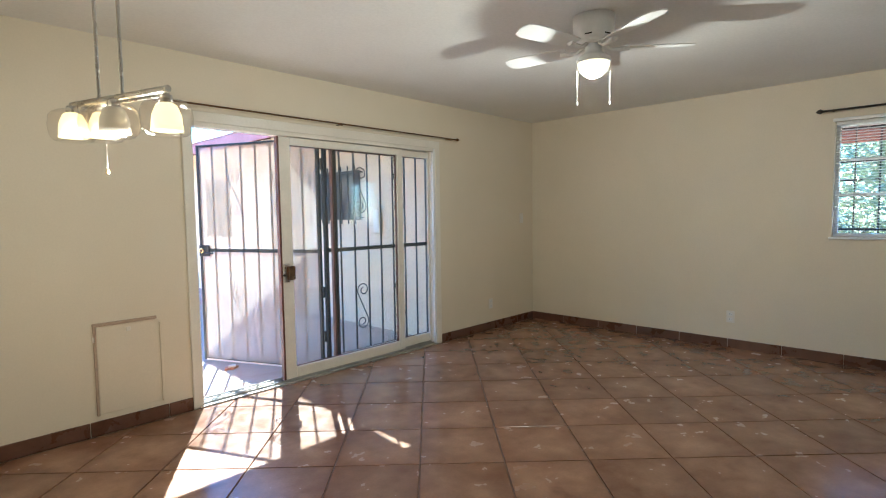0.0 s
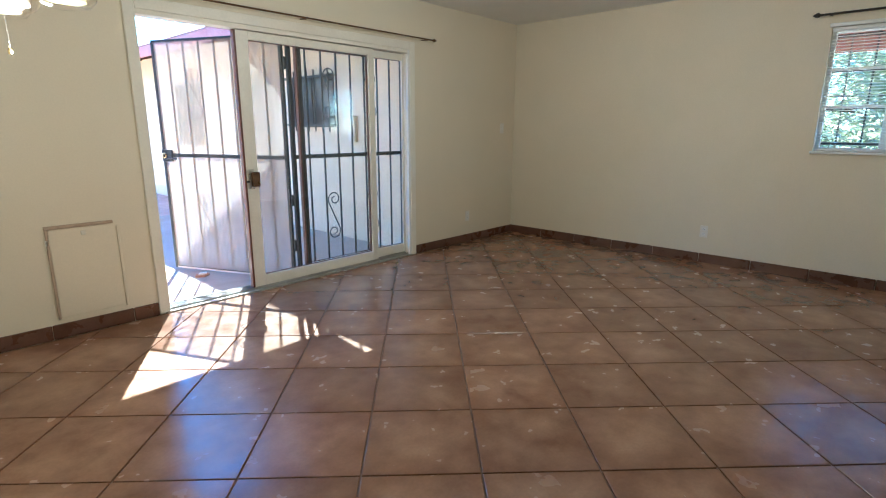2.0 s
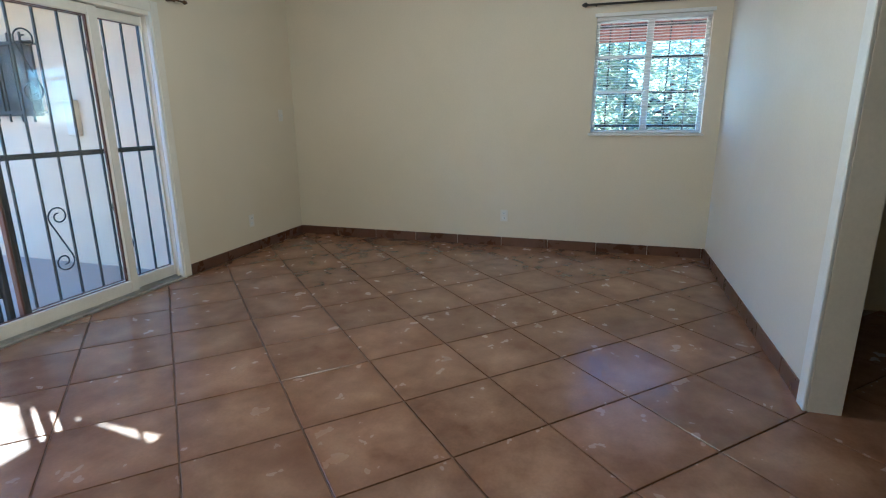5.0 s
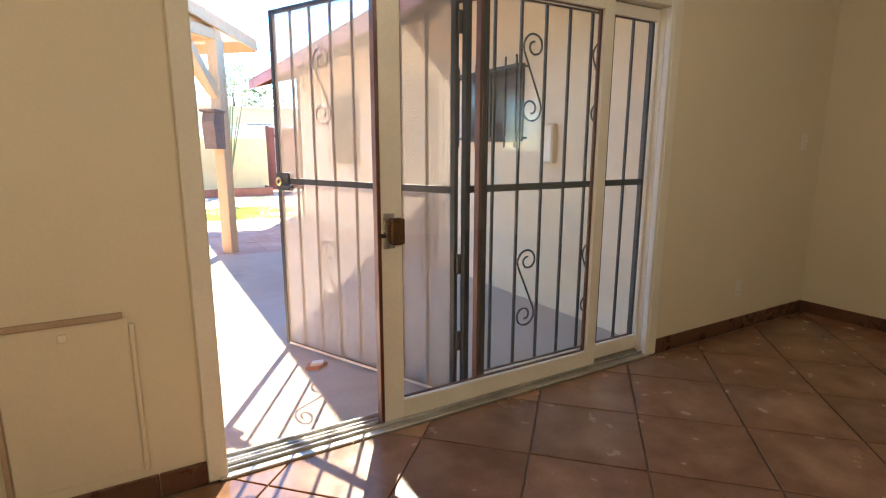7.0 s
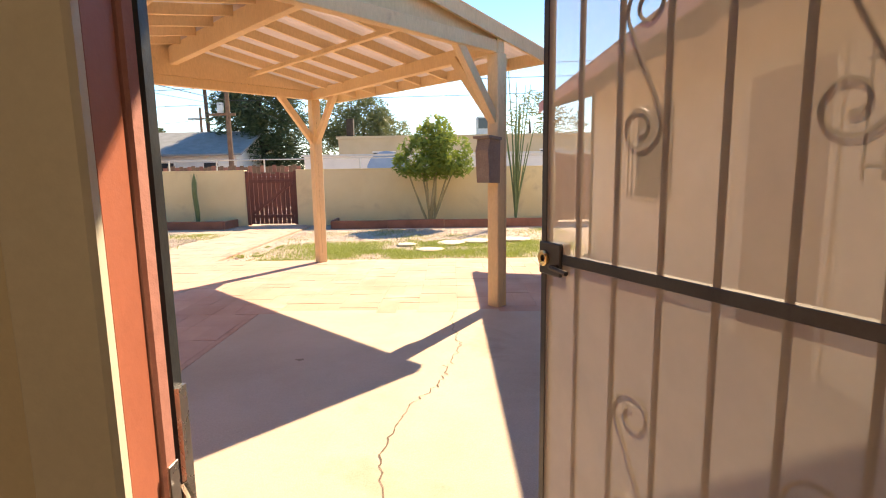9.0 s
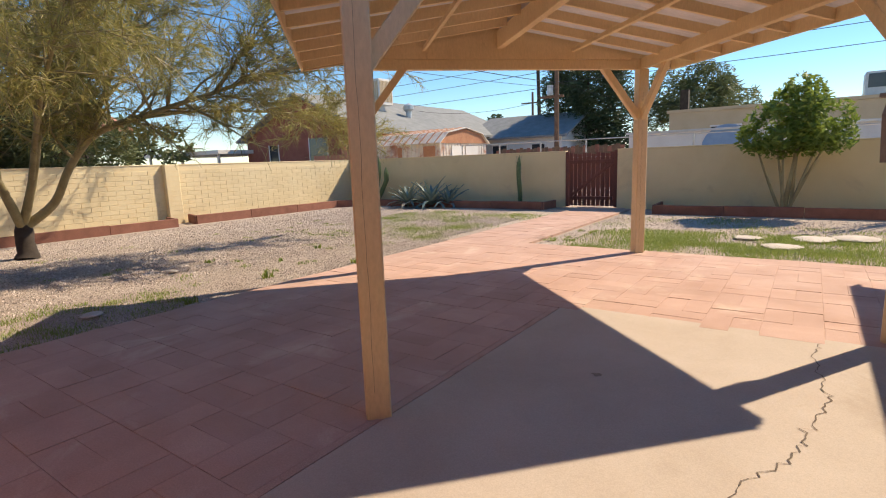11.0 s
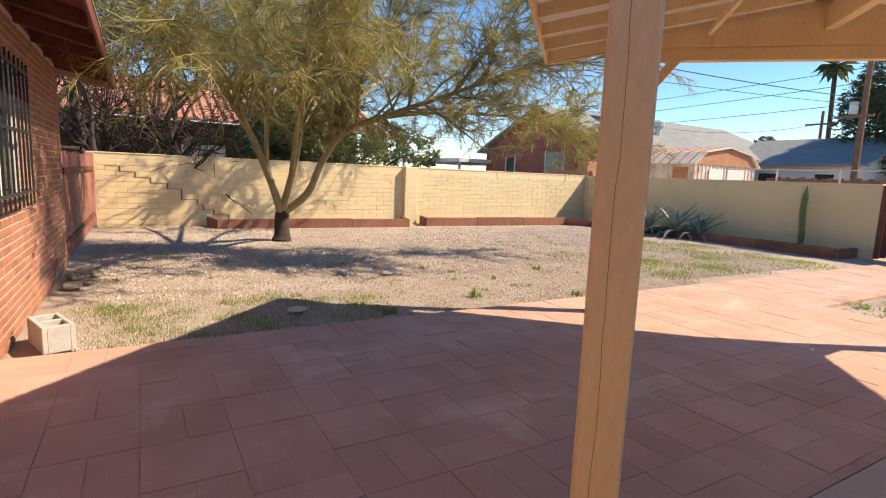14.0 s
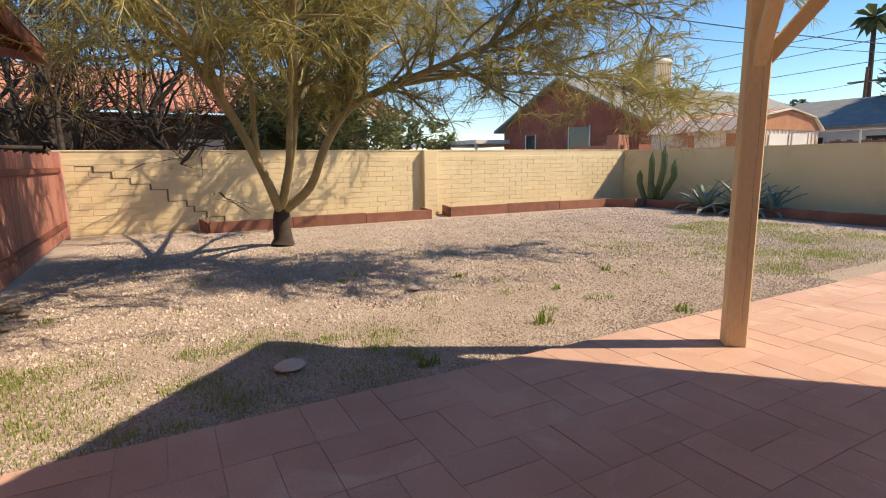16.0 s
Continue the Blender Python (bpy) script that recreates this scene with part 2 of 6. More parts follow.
tin_tree.links.new(tin_thin.outputs[0], tin_mix.inputs[2])
tin_tree.links.new(tin_mix.outputs[0], tin_out.inputs[0])
REDWOOD = surface("red_stained_wood", (0.20, 0.062, 0.042), (0.145, 0.045, 0.03), 0.7, 3, 60, 0.15, 0.3, rnd=0.12, stretch=(1, 1, 0.2))
PINKWOOD = surface("faded_pink_paint", (0.50, 0.235, 0.20), (0.44, 0.19, 0.16), 0.75, 3, 60, 0.1, 0.3)
PLANTER = surface("weathered_red_board", (0.30, 0.125, 0.085), (0.22, 0.095, 0.065), 0.85, 3, 70, 0.15, 0.4, rnd=0.1)
DIRT = surface("yard_dirt", (0.47, 0.385, 0.315), (0.37, 0.295, 0.235), 0.95, 0.7, 60, 0.34, 0.9, stain=(0.31, 0.255, 0.185), stain_scale=0.45, stain_at=0.55, lump=0.02)
GRAVEL = surface("pale_gravel", (0.56, 0.47, 0.40), (0.40, 0.325, 0.275), 0.9, 3, 60, 0.2, 0.2, rnd=0.32)
BARK = surface("grey_green_bark", (0.36, 0.30, 0.16), (0.25, 0.205, 0.105), 0.85, 4, 60, 0.2, 0.5)
GREYWOOD = surface("weathered_grey_wood", (0.30, 0.24, 0.195), (0.235, 0.185, 0.15), 0.85, 4, 60, 0.15, 0.3)
# dark bark colour, also painting the shade inside the neighbour's porch
BARK_AND_SHADE = surface("dark_bark_and_porch_shade", (0.055, 0.04, 0.03), (0.035, 0.026, 0.02), 0.9, 4, 60, 0.2, 0.5)
TWIG = leafy("green_twigs", (0.20, 0.20, 0.05), (0.47, 0.41, 0.14), 0.42)
LEAF = leafy("citrus_leaves", (0.11, 0.18, 0.028), (0.28, 0.34, 0.065), 0.42)
DARKLEAF = leafy("dark_foliage", (0.035, 0.065, 0.03), (0.085, 0.115, 0.05), 0.25)
PALELEAF = leafy("pale_foliage", (0.10, 0.13, 0.05), (0.17, 0.19, 0.08), 0.3)
GRASS = leafy("yard_grass", (0.15, 0.24, 0.035), (0.34, 0.38, 0.10), 0.45)
WINLEAF = leafy("pale_window_leaves", (0.26, 0.32, 0.20), (0.42, 0.47, 0.33), 0.4)
DOORTAN = surface("faded_tan_door_paint", (0.36, 0.26, 0.195), (0.33, 0.235, 0.175), 0.7, 3, 60, 0.06, 0.2)
HATCH_SHADOW = surface("tan_hatch_gap_shadow", (0.46, 0.35, 0.25), (0.40, 0.30, 0.21), 0.6, 3, 60, 0.08, 0.2)
FENCERED = surface("faded_red_boards", (0.37, 0.155, 0.12), (0.29, 0.115, 0.085), 0.8, 3, 60, 0.15, 0.3, rnd=0.12, stretch=(1, 1, 0.2))
CACTUS = surface("green_cactus", (0.105, 0.15, 0.055), (0.15, 0.19, 0.08), 0.7, 6, 60, 0.2, 0.3)
AGAVE = surface("blue_agave", (0.13, 0.185, 0.17), (0.19, 0.25, 0.22), 0.6, 5, 50, 0.12, 0.1, rnd=0.2)
DRYLEAF = surface("dry_agave_leaf", (0.42, 0.37, 0.28), (0.33, 0.28, 0.2), 0.8, 5, 50, 0.12, 0.1)
GREYROOF = surface("grey_shingle", (0.235, 0.245, 0.245), (0.19, 0.20, 0.20), 0.85, 2, 30, 0.12, 0.3)
TILEROOF = surface("orange_roof_tile", (0.44, 0.205, 0.135), (0.36, 0.16, 0.105), 0.8, 2, 20, 0.12, 0.3, rnd=0.12)
SIDING = surface("red_siding", (0.30, 0.10, 0.065), (0.25, 0.08, 0.052), 0.8, 2, 30, 0.1, 0.2, rnd=0.06)
OFFWHITE = surface("offwhite_paint", (0.70, 0.68, 0.64), (0.62, 0.60, 0.57), 0.7, 1, 30, 0.05, 0.1)
TANWALL = surface("tan_render", (0.52, 0.41, 0.27), (0.47, 0.37, 0.24), 0.85, 1, 30, 0.06, 0.1)
RUST = surface("rusty_white_metal", (0.66, 0.62, 0.56), (0.58, 0.50, 0.42), 0.6, 2, 30, 0.1, 0.1, stain=(0.36, 0.13, 0.06), stain_scale=1.8, stain_at=0.55)
RUSTY = surface("rust", (0.36, 0.15, 0.075), (0.44, 0.22, 0.12), 0.75, 3, 30, 0.15, 0.2)
CONCRETE = surface("grey_concrete_block", (0.50, 0.49, 0.46), (0.42, 0.41, 0.385), 0.95, 6, 80, 0.15, 0.6)
STONE = surface("pale_stepping_stone", (0.58, 0.50, 0.42), (0.50, 0.43, 0.36), 0.9, 4, 60, 0.12, 0.4)
DARKWIN = surface("dark_window_glass", (0.03, 0.035, 0.04), (0.05, 0.055, 0.06), 0.08, 1, 10, 0.05, 0)
GALV = surface("galvanised_steel", (0.55, 0.56, 0.56), (0.46, 0.47, 0.47), 0.45, 3, 40, 0.08, 0.1, metal=0.5)
POLE = surface("creosoted_pole", (0.20, 0.12, 0.075), (0.15, 0.09, 0.06), 0.9, 3, 40, 0.15, 0.3)
BLUE = surface("faded_blue_panel", (0.22, 0.34, 0.50), (0.18, 0.29, 0.45), 0.6, 2, 30, 0.06, 0.05)
SLAB_STAIN = surface("patio_stain", (0.30, 0.24, 0.18), (0.25, 0.2, 0.15), 0.9, 8, 60, 0.2, 0)
REDPAINT = surface("orange_red_paint", (0.50, 0.17, 0.11), (0.43, 0.14, 0.09), 0.45, 4, 60, 0.06, 0.1)
CHIP = surface("rusty_orange_tile", (0.50, 0.27, 0.16), (0.42, 0.2, 0.12), 0.8, 10, 60, 0.1, 0.2)
GLASS = glass_pane("window_glass", (0.93, 0.96, 0.95), 1.2, 0.045)
CLEAR = glass_pane("clear_lamp_glass", (0.97, 0.95, 0.92), 1.3)
SCREEN = mesh_screen("security_screen", (0.42, 0.37, 0.31), 0.56)
LIT = glowing("lit_frosted_glass", (1.0, 0.62, 0.22), 0.2, (0.7, 0.58, 0.38))
LIT_FAN = glowing("lit_fan_glass", (1.0, 0.74, 0.38), 0.16, (0.8, 0.74, 0.6))
FROST = surface("unlit_frosted_glass", (0.72, 0.68, 0.60), (0.70, 0.66, 0.58), 0.4, 5, 60, 0.02, 0)


# ---- mesh helpers ----
class Geo:
    """Collects vertices and faces for one mesh."""

    def __init__(self):
        self.v, self.f = [], []

    def box(self, x0, x1, y0, y1, z0, z1, m=None, c=0.0):
        n = len(self.v)
        if c <= 0:
            pts = [(x, y, z) for z in (z0, z1) for y in (y0, y1) for x in (x0, x1)]
            fs = [(0, 2, 3, 1), (4, 5, 7, 6), (0, 1, 5, 4), (2, 6, 7, 3), (0, 4, 6, 2), (1, 3, 7, 5)]
        else:
            lo, hi = (x0, y0, z0), (x1, y1, z1)
            pts, ix = [], {}
            for sx in (0, 1):
                for sy in (0, 1):
                    for sz in (0, 1):
                        s = (sx, sy, sz)
                        for a in range(3):
                            q = []
                            for k in range(3):
                                e = (lo, hi)[s[k]][k]
                                q.append(e if k == a else e + (c if s[k] == 0 else -c))
                            ix[s, a] = len(pts)
                            pts.append(tuple(q))
            fs = []
            for a in range(3):
                b, d = [k for k in range(3) if k != a]
                for s in (0, 1):
                    ring = []
                    for tb, td in ((0, 0), (1, 0), (1, 1), (0, 1)):
                        k = [0, 0, 0]
                        k[a], k[b], k[d] = s, tb, td
                        ring.append(ix[tuple(k), a])
                    fs.append(tuple(ring))
            for a in range(3):
                b, d = [k for k in range(3) if k != a]
                for tb in (0, 1):
                    for td in (0, 1):
                        k0, k1 = [0, 0, 0], [0, 0, 0]
                        k0[b] = k1[b] = tb
                        k0[d] = k1[d] = td
                        k1[a] = 1
                        k0, k1 = tuple(k0), tuple(k1)
                        fs.append((ix[k0, b], ix[k1, b], ix[k1, d], ix[k0, d]))
            for sx in (0, 1):
                for sy in (0, 1):
                    for sz in (0, 1):
                        s = (sx, sy, sz)
                        fs.append((ix[s, 0], ix[s, 1], ix[s, 2]))
        for p in pts:
            self.v.append(tuple(m @ Vector(p)) if m is not None else p)
        self.f += [tuple(n + i for i in f) for f in fs]
        return self

    def tube(self, pts, radii, sides=6, caps=True):
        n0 = len(self.v)
        pts = [Vector(p) for p in pts]
        if isinstance(radii, (int, float)):
            radii = [radii] * len(pts)
        up = None
        for i, p in enumerate(pts):
            d = (pts[min(i + 1, len(pts) - 1)] - pts[max(i - 1, 0)])
            if d.length < 1e-9:
                d = Vector((0, 0, 1))
            d.normalize()
            if up is None:
                up = d.orthogonal().normalized()
            else:
                up = up - d * up.dot(d)
                up = up.normalized() if up.length > 1e-6 else d.orthogonal().normalized()
            w = d.cross(up)
            for k in range(sides):
                a = 2 * math.pi * k / sides
                self.v.append(tuple(p + (up * math.cos(a) + w * math.sin(a)) * radii[i]))
        for i in range(len(pts) - 1):
            for k in range(sides):
                a, b = n0 + i * sides + k, n0 + i * sides + (k + 1) % sides
                self.f.append((a, b, b + sides, a + sides))
        if caps:
            self.f.append(tuple(n0 + k for k in reversed(range(sides))))
            self.f.append(tuple(n0 + (len(pts) - 1) * sides + k for k in range(sides)))
        return self

    def lathe(self, profile, at=(0, 0, 0), sides=24, m=None):
        n0 = len(self.v)
        for r, z in profile:
            for k in range(sides):
                a = 2 * math.pi * k / sides
                p = Vector((at[0] + r * math.cos(a), at[1] + r * math.sin(a), at[2] + z))
                self.v.append(tuple(m @ p) if m is not None else tuple(p))
        for i in range(len(profile) - 1):
            for k in range(sides):
                a, b = n0 + i * sides + k, n0 + i * sides + (k + 1) % sides
                self.f.append((a, b, b + sides, a + sides))
        return self

    def prism(self, ring, z0, z1, chamfer=0.0):
        """A flat piece from a ring of (x, y), with a small chamfer round its top."""
        n, n0 = len(ring), len(self.v)
        cx, cy = sum(p[0] for p in ring) / n, sum(p[1] for p in ring) / n
        r = max(math.hypot(p[0] - cx, p[1] - cy) for p in ring)
        k = max(1 - chamfer * 1.4 / r, 0.3)
        self.v += [(x, y, z0) for x, y in ring]
        self.v += [(x, y, z1 - chamfer * 0.7) for x, y in ring]
        self.v += [(cx + (x - cx) * k, cy + (y - cy) * k, z1) for x, y in ring]
        for i in range(n):
            j = (i + 1) % n
            self.f.append((n0 + i, n0 + j, n0 + n + j, n0 + n + i))
            self.f.append((n0 + n + i, n0 + n + j, n0 + 2 * n + j, n0 + 2 * n + i))
        self.f.append(tuple(n0 + 2 * n + i for i in range(n)))
        return self

    def poly(self, pts):
        n0 = len(self.v)
        self.v += [tuple(p) for p in pts]
        self.f.append(tuple(range(n0, n0 + len(pts))))
        return self

    def slab(self, pts, d):
        """A flat polygon given thickness d (a vector)."""
        n0, n = len(self.v), len(pts)
        d = Vector(d)
        self.v += [tuple(p) for p in pts] + [tuple(Vector(p) + d) for p in pts]
        self.f.append(tuple(n0 + i for i in range(n)))
        self.f.append(tuple(n0 + n + i for i in reversed(range(n))))
        for i in range(n):
            j = (i + 1) % n
            self.f.append((n0 + i, n0 + n + i, n0 + n + j, n0 + j))
        return self

    def mesh(self, name, material, smooth=False, tidy=True):
        me = bpy.data.meshes.new(name)
        me.from_pydata(self.v, [], self.f)
        me.materials.append(material)
        if tidy and len(self.f) < 60000:
            bm = bmesh.new()
            bm.from_mesh(me)
            bmesh.ops.recalc_face_normals(bm, faces=bm.faces)
            bm.to_mesh(me)
            bm.free()
        if smooth:
            me.polygons.foreach_set("use_smooth", [True] * len(me.polygons))
        me.update()
        return me


def part(name, geo, material, parent=None, label="", smooth=False):
    ob = new(name, geo.mesh(name, material, smooth) if isinstance(geo, Geo) else geo)
    ob.parent = parent
    if label:
        ob["label"] = label
    return ob


def thing(name, label, category, group="", at=None, kind=""):
    ob = new(name)
    ob.empty_display_size = 0.1
    if at is not None:
        ob.matrix_basis = at
    return tagged(ob, label, category, group, kind)


def struct(name, geo, material, label, category="", smooth=False):
    return tagged(part(name, geo, material, None, "", smooth), label, category or name.split("_")[0], "", "structure")


def B(x0, x1, y0, y1, z0, z1, c=0.0, m=None):
    return Geo().box(x0, x1, y0, y1, z0, z1, m, c)


def T(pts, r, sides=8):
    return Geo().tube(pts, r, sides)

# ---- the room ----
XL, XR, YB, H = -4.05, 1.697, -4.14, 2.47       # room sides, back wall, ceiling height
GZ = -0.055                                    # level of the patio
DX0, DX1, DH = -2.485, -0.072, 2.015              # clear opening of the sliding door
OUT = 0.13                                      # outer face of the house wall

struct("floor", B(-6.6, XR + 0.2, -6.2, 0.02, -0.25, -0.008), GROUT, "dark grout bed under brown ceramic floor tiles", "floor")
struct("wall_north", Geo().box(XL - 0.2, DX0, 0, 0.066, -0.25, H).box(XL - 0.2, DX0 - 0.035, 0.066, OUT, -0.25, H).box(DX0 - 0.035, DX0, 0.066, OUT, DH + 0.05, H).box(DX1, XR + 0.2, 0, 0.08, -0.25, H).box(DX1 + 0.1, XR + 0.2, 0.08, OUT, -0.25, H).box(DX0, DX1, 0, OUT, DH, H), WALL,
       "smooth cream painted wall round the sliding patio door", "wall")
WY0, WY1, WZ0, WZ1 = -4.0, -3.08, 1.105, 2.085
struct("wall_east", Geo().box(XR, XR + 0.2, YB - 0.2, WY0, -0.25, H).box(XR, XR + 0.2, WY1, 0, -0.25, H).box(XR, XR + 0.2, WY0, WY1, -0.25, WZ0).box(XR, XR + 0.2, WY0, WY1, WZ1, H), WALL,
       "smooth cream painted wall with a small window", "wall")
OX0, OX1, OH = -1.72, -0.93, 2.06               # inner doorway
struct("wall_south", Geo().box(-6.6, OX0, YB - 0.13, YB, -0.25, H).box(OX1, XR, YB - 0.13, YB, -0.25, H).box(OX0, OX1, YB - 0.13, YB, OH, H), WALL_B,
       "pale painted wall with an open doorway to a dark hall", "wall")
struct("wall_west", Geo().box(XL - 0.18, XL, -2.35, 0, -0.25, H), WALL, "short cream painted wall beside the dining corner", "wall")
struct("wall_kitchen", Geo().box(-6.8, -6.6, YB - 0.24, -2.17, -0.25, H).box(-6.6, XL - 0.18, -2.35, -2.17, -0.25, H), WALL, "plain cream wall closing the side room", "wall")
struct("wall_hall", Geo().box(-3.2, 0.6, -5.75, -5.6, -0.25, H).box(-3.35, -3.2, -5.75, YB - 0.13, -0.25, H).box(0.6, 0.75, -5.75, YB - 0.13, -0.25, H), WALL, "cream wall of the unlit hall", "wall")
struct("ceiling", B(-6.8, XR + 0.2, -5.8, OUT, H, H + 0.12), CEIL, "white lightly textured flat ceiling", "ceiling")

# baseboards of brown tile, piece by piece
def baseboard(name, p0, p1, inward, step=0.457):
    base = thing(name, "dark brown ceramic tile baseboard along the wall", "baseboard", kind="structure")
    p0, p1, n = Vector(p0), Vector(p1), Vector(inward)
    run = (p1 - p0).length
    d = (p1 - p0) / run
    s, k = 0.0, 0
    while s < run - 0.01:
        e = min(s + step - 0.004, run)
        q = p0 + d * s
        m = Matrix(((d.x, n.x, 0, q.x), (d.y, n.y, 0, q.y), (0, 0, 1, 0), (0, 0, 0, 1)))
        part("tile", Geo().box(0, e - s, 0.0, 0.011, -0.004, 0.088, m, 0.003), BASE, base)
        s += step
    return base

baseboard("baseboard", (XL, 0, 0), (DX0 - 0.04, 0, 0), (0, -1, 0))
baseboard("baseboard", (DX1 + 0.068, 0, 0), (XR, 0, 0), (0, -1, 0))
baseboard("baseboard", (XR, 0, 0), (XR, YB, 0), (-1, 0, 0))
baseboard("baseboard", (XR, YB, 0), (OX1 + 0.085, YB, 0), (0, 1, 0))
baseboard("baseboard", (OX0 - 0.085, YB, 0), (-4.6, YB, 0), (0, 1, 0))
baseboard("baseboard", (XL, 0, 0), (XL, -2.35, 0), (1, 0, 0))
baseboard("baseboard", (-3.2, -5.6, 0), (0.6, -5.6, 0), (0, 1, 0))

# doorway casing and lining
cas = thing("door_casing", "off-white painted flat casing round the inner doorway", "door frame", kind="structure")
for x0, x1 in ((OX0 - 0.07, OX0 + 0.012), (OX1 - 0.012, OX1 + 0.07)):
    part("jamb_casing", B(x0, x1, YB, YB + 0.018, 0, OH + 0.07, 0.004), WHITE, cas)
part("head_casing", B(OX0 + 0.012, OX1 - 0.012, YB, YB + 0.018, OH - 0.012, OH + 0.07, 0.004), WHITE, cas)
for x0, x1 in ((OX0, OX0 + 0.012), (OX1 - 0.012, OX1)):
    part("jamb_lining", B(x0, x1, YB - 0.13, YB, 0, OH, 0.002), TRIM, cas)
part("head_lining", B(OX0 + 0.012, OX1 - 0.012, YB - 0.13, YB, OH - 0.012, OH, 0.002), TRIM, cas)

# access hatch in the wall
hat = thing("wall_hatch", "cream painted access hatch flush in the wall", "hatch")
part("panel", B(-3.08, -2.72, -0.004, 0.0, 0.125, 0.68, 0.0015), WALL, hat)
# tan of the top and left strips paints the shadow along the hatch gap
for x0, x1, z0, z1 in ((-3.1, -2.735, 0.682, 0.702), (-3.098, -3.083, 0.12, 0.682), (-2.72, -2.706, 0.12, 0.66)):
    part("edge_strip", B(x0, x1, -0.014, 0.0, z0, z1, 0.002), HATCH_SHADOW if x0 < -3 else WALL, hat)
part("latch", B(-2.915, -2.89, -0.012, -0.004, 0.628, 0.655, 0.002), TRIM, hat)
part("hinge", B(-3.105, -3.088, -0.014, -0.009, 0.585, 0.62, 0.002), TRIM, hat)

# wall switch and sockets
def plate(name, label, m, holes):
    th = thing(name, label, "socket" if holes else "switch", at=m)
    part("cover_plate", Geo().box(-0.036, 0.036, -0.006, 0, -0.058, 0.058, None, 0.002), PLASTIC, th)
    if holes:
        for z in (-0.025, 0.025):
            part("outlet_face", Geo().box(-0.017, 0.017, -0.008, -0.006, z - 0.015, z + 0.015, None, 0.001), WHITE, th)
            for x in (-0.006, 0.006):
                part("slot", B(x - 0.001, x + 0.001, -0.0085, -0.008, z - 0.006, z + 0.006), BLACK, th)
    else:
        part("toggle", Geo().box(-0.006, 0.006, -0.02, -0.006, -0.012, 0.012, None, 0.002), WHITE, th)
    return th

plate("light_switch", "ivory toggle light switch on the wall", pose(1.45, 0, 1.284), False)
plate("wall_socket", "ivory double wall socket above the baseboard", pose(XR, -2.305, 0.306, 0, 0, -90), True)
plate("wall_socket", "ivory double wall socket near the sliding door", pose(0.83, 0, 0.30), True)

# ---- sliding patio door ----
sd = thing("door_1", "cream and red-brown sliding patio door, partly open", "sliding door", kind="structure")
CW = 0.068
part("jamb_casing", B(DX0 - 0.038, DX0 + 0.031, -0.016, 0.0, 0, DH + 0.07, 0.004), TRIM, sd)
part("jamb_casing", B(DX1, DX1 + CW, -0.016, 0.0, 0, DH + 0.07, 0.004), TRIM, sd)
part("head_casing", B(DX0 + 0.031, DX1, -0.016, 0.0, DH - 0.004, DH + 0.07, 0.004), TRIM, sd)
for x0, x1 in ((DX0, DX0 + 0.012), (DX1 - 0.025, DX1)):
    part("frame_jamb", B(x0, x1, -0.012, 0.022, 0.0, DH - 0.004, 0.003), WHITE, sd)
    part("outer_jamb", B(x0, x1, 0.022, 0.0665, -0.03, DH - 0.004, 0.003), REDPAINT if x0 < -1 else TRIM, sd)
    part("outer_stop", B(x0 - 0.034 if x0 < -1 else x0, x0 + 0.016 if x0 < -1 else x1, 0.067, 0.088 if x0 < -1 else 0.08, -0.06, DH - 0.004, 0.003), PINKWOOD if x0 < -1 else TRIM, sd)
    xa, xb, yf, ye = (x0 - 0.034, x0 - 0.018, 0.089, 0.125) if x0 < -1 else (x1 + 0.054, x1 + 0.10, 0.082, 0.172)
    part("mortar", B(xa, xb - 0.003, yf + 0.003, ye - 0.004, -0.09, DH - 0.004), MORTAR, sd)
    for i in range(30):
        part("brick", B(xa + 0.001, xb, yf, ye, -0.09 + i * 0.0675, -0.032 + i * 0.0675, 0.004), BRICK, sd)
part("frame_head", B(DX0 + 0.025, DX1 - 0.025, -0.012, 0.085, DH - 0.035, DH - 0.004, 0.003), TRIM, sd)
part("outer_head", B(DX0 + 0.025, DX1 - 0.025, 0.085, OUT, DH - 0.03, DH - 0.004, 0.003), BROWN, sd)
hook = part("latch_hook", T([(DX0 + 0.017, 0.075, 1.0), (DX0 + 0.028, 0.075, 1.004), (DX0 + 0.032, 0.076, 1.018), (DX0 + 0.026, 0.077, 1.03)], 0.004, 6), NICKEL, sd, "small worn metal latch hook")
part("hook_plate", B(DX0 + 0.016, DX0 + 0.0185, 0.069, 0.086, 0.975, 1.05, 0.0008), NICKEL, hook)
sill = part("sill", B(DX0 - 0.0, DX1, -0.03, 0.12, -0.03, 0.012, 0.003), ALU, sd, "worn aluminium sill track")
for y in (0.012, 0.05, 0.075, 0.115):
    part("track_rail", B(DX0 + 0.025, DX1 - 0.025, y - 0.003, y + 0.003, 0.012, 0.026, 0.001), ALU, sill)
part("outer_sill", B(DX0, DX1, 0.12, 0.2, -0.12, -0.03, 0.006), SLAB, sd)

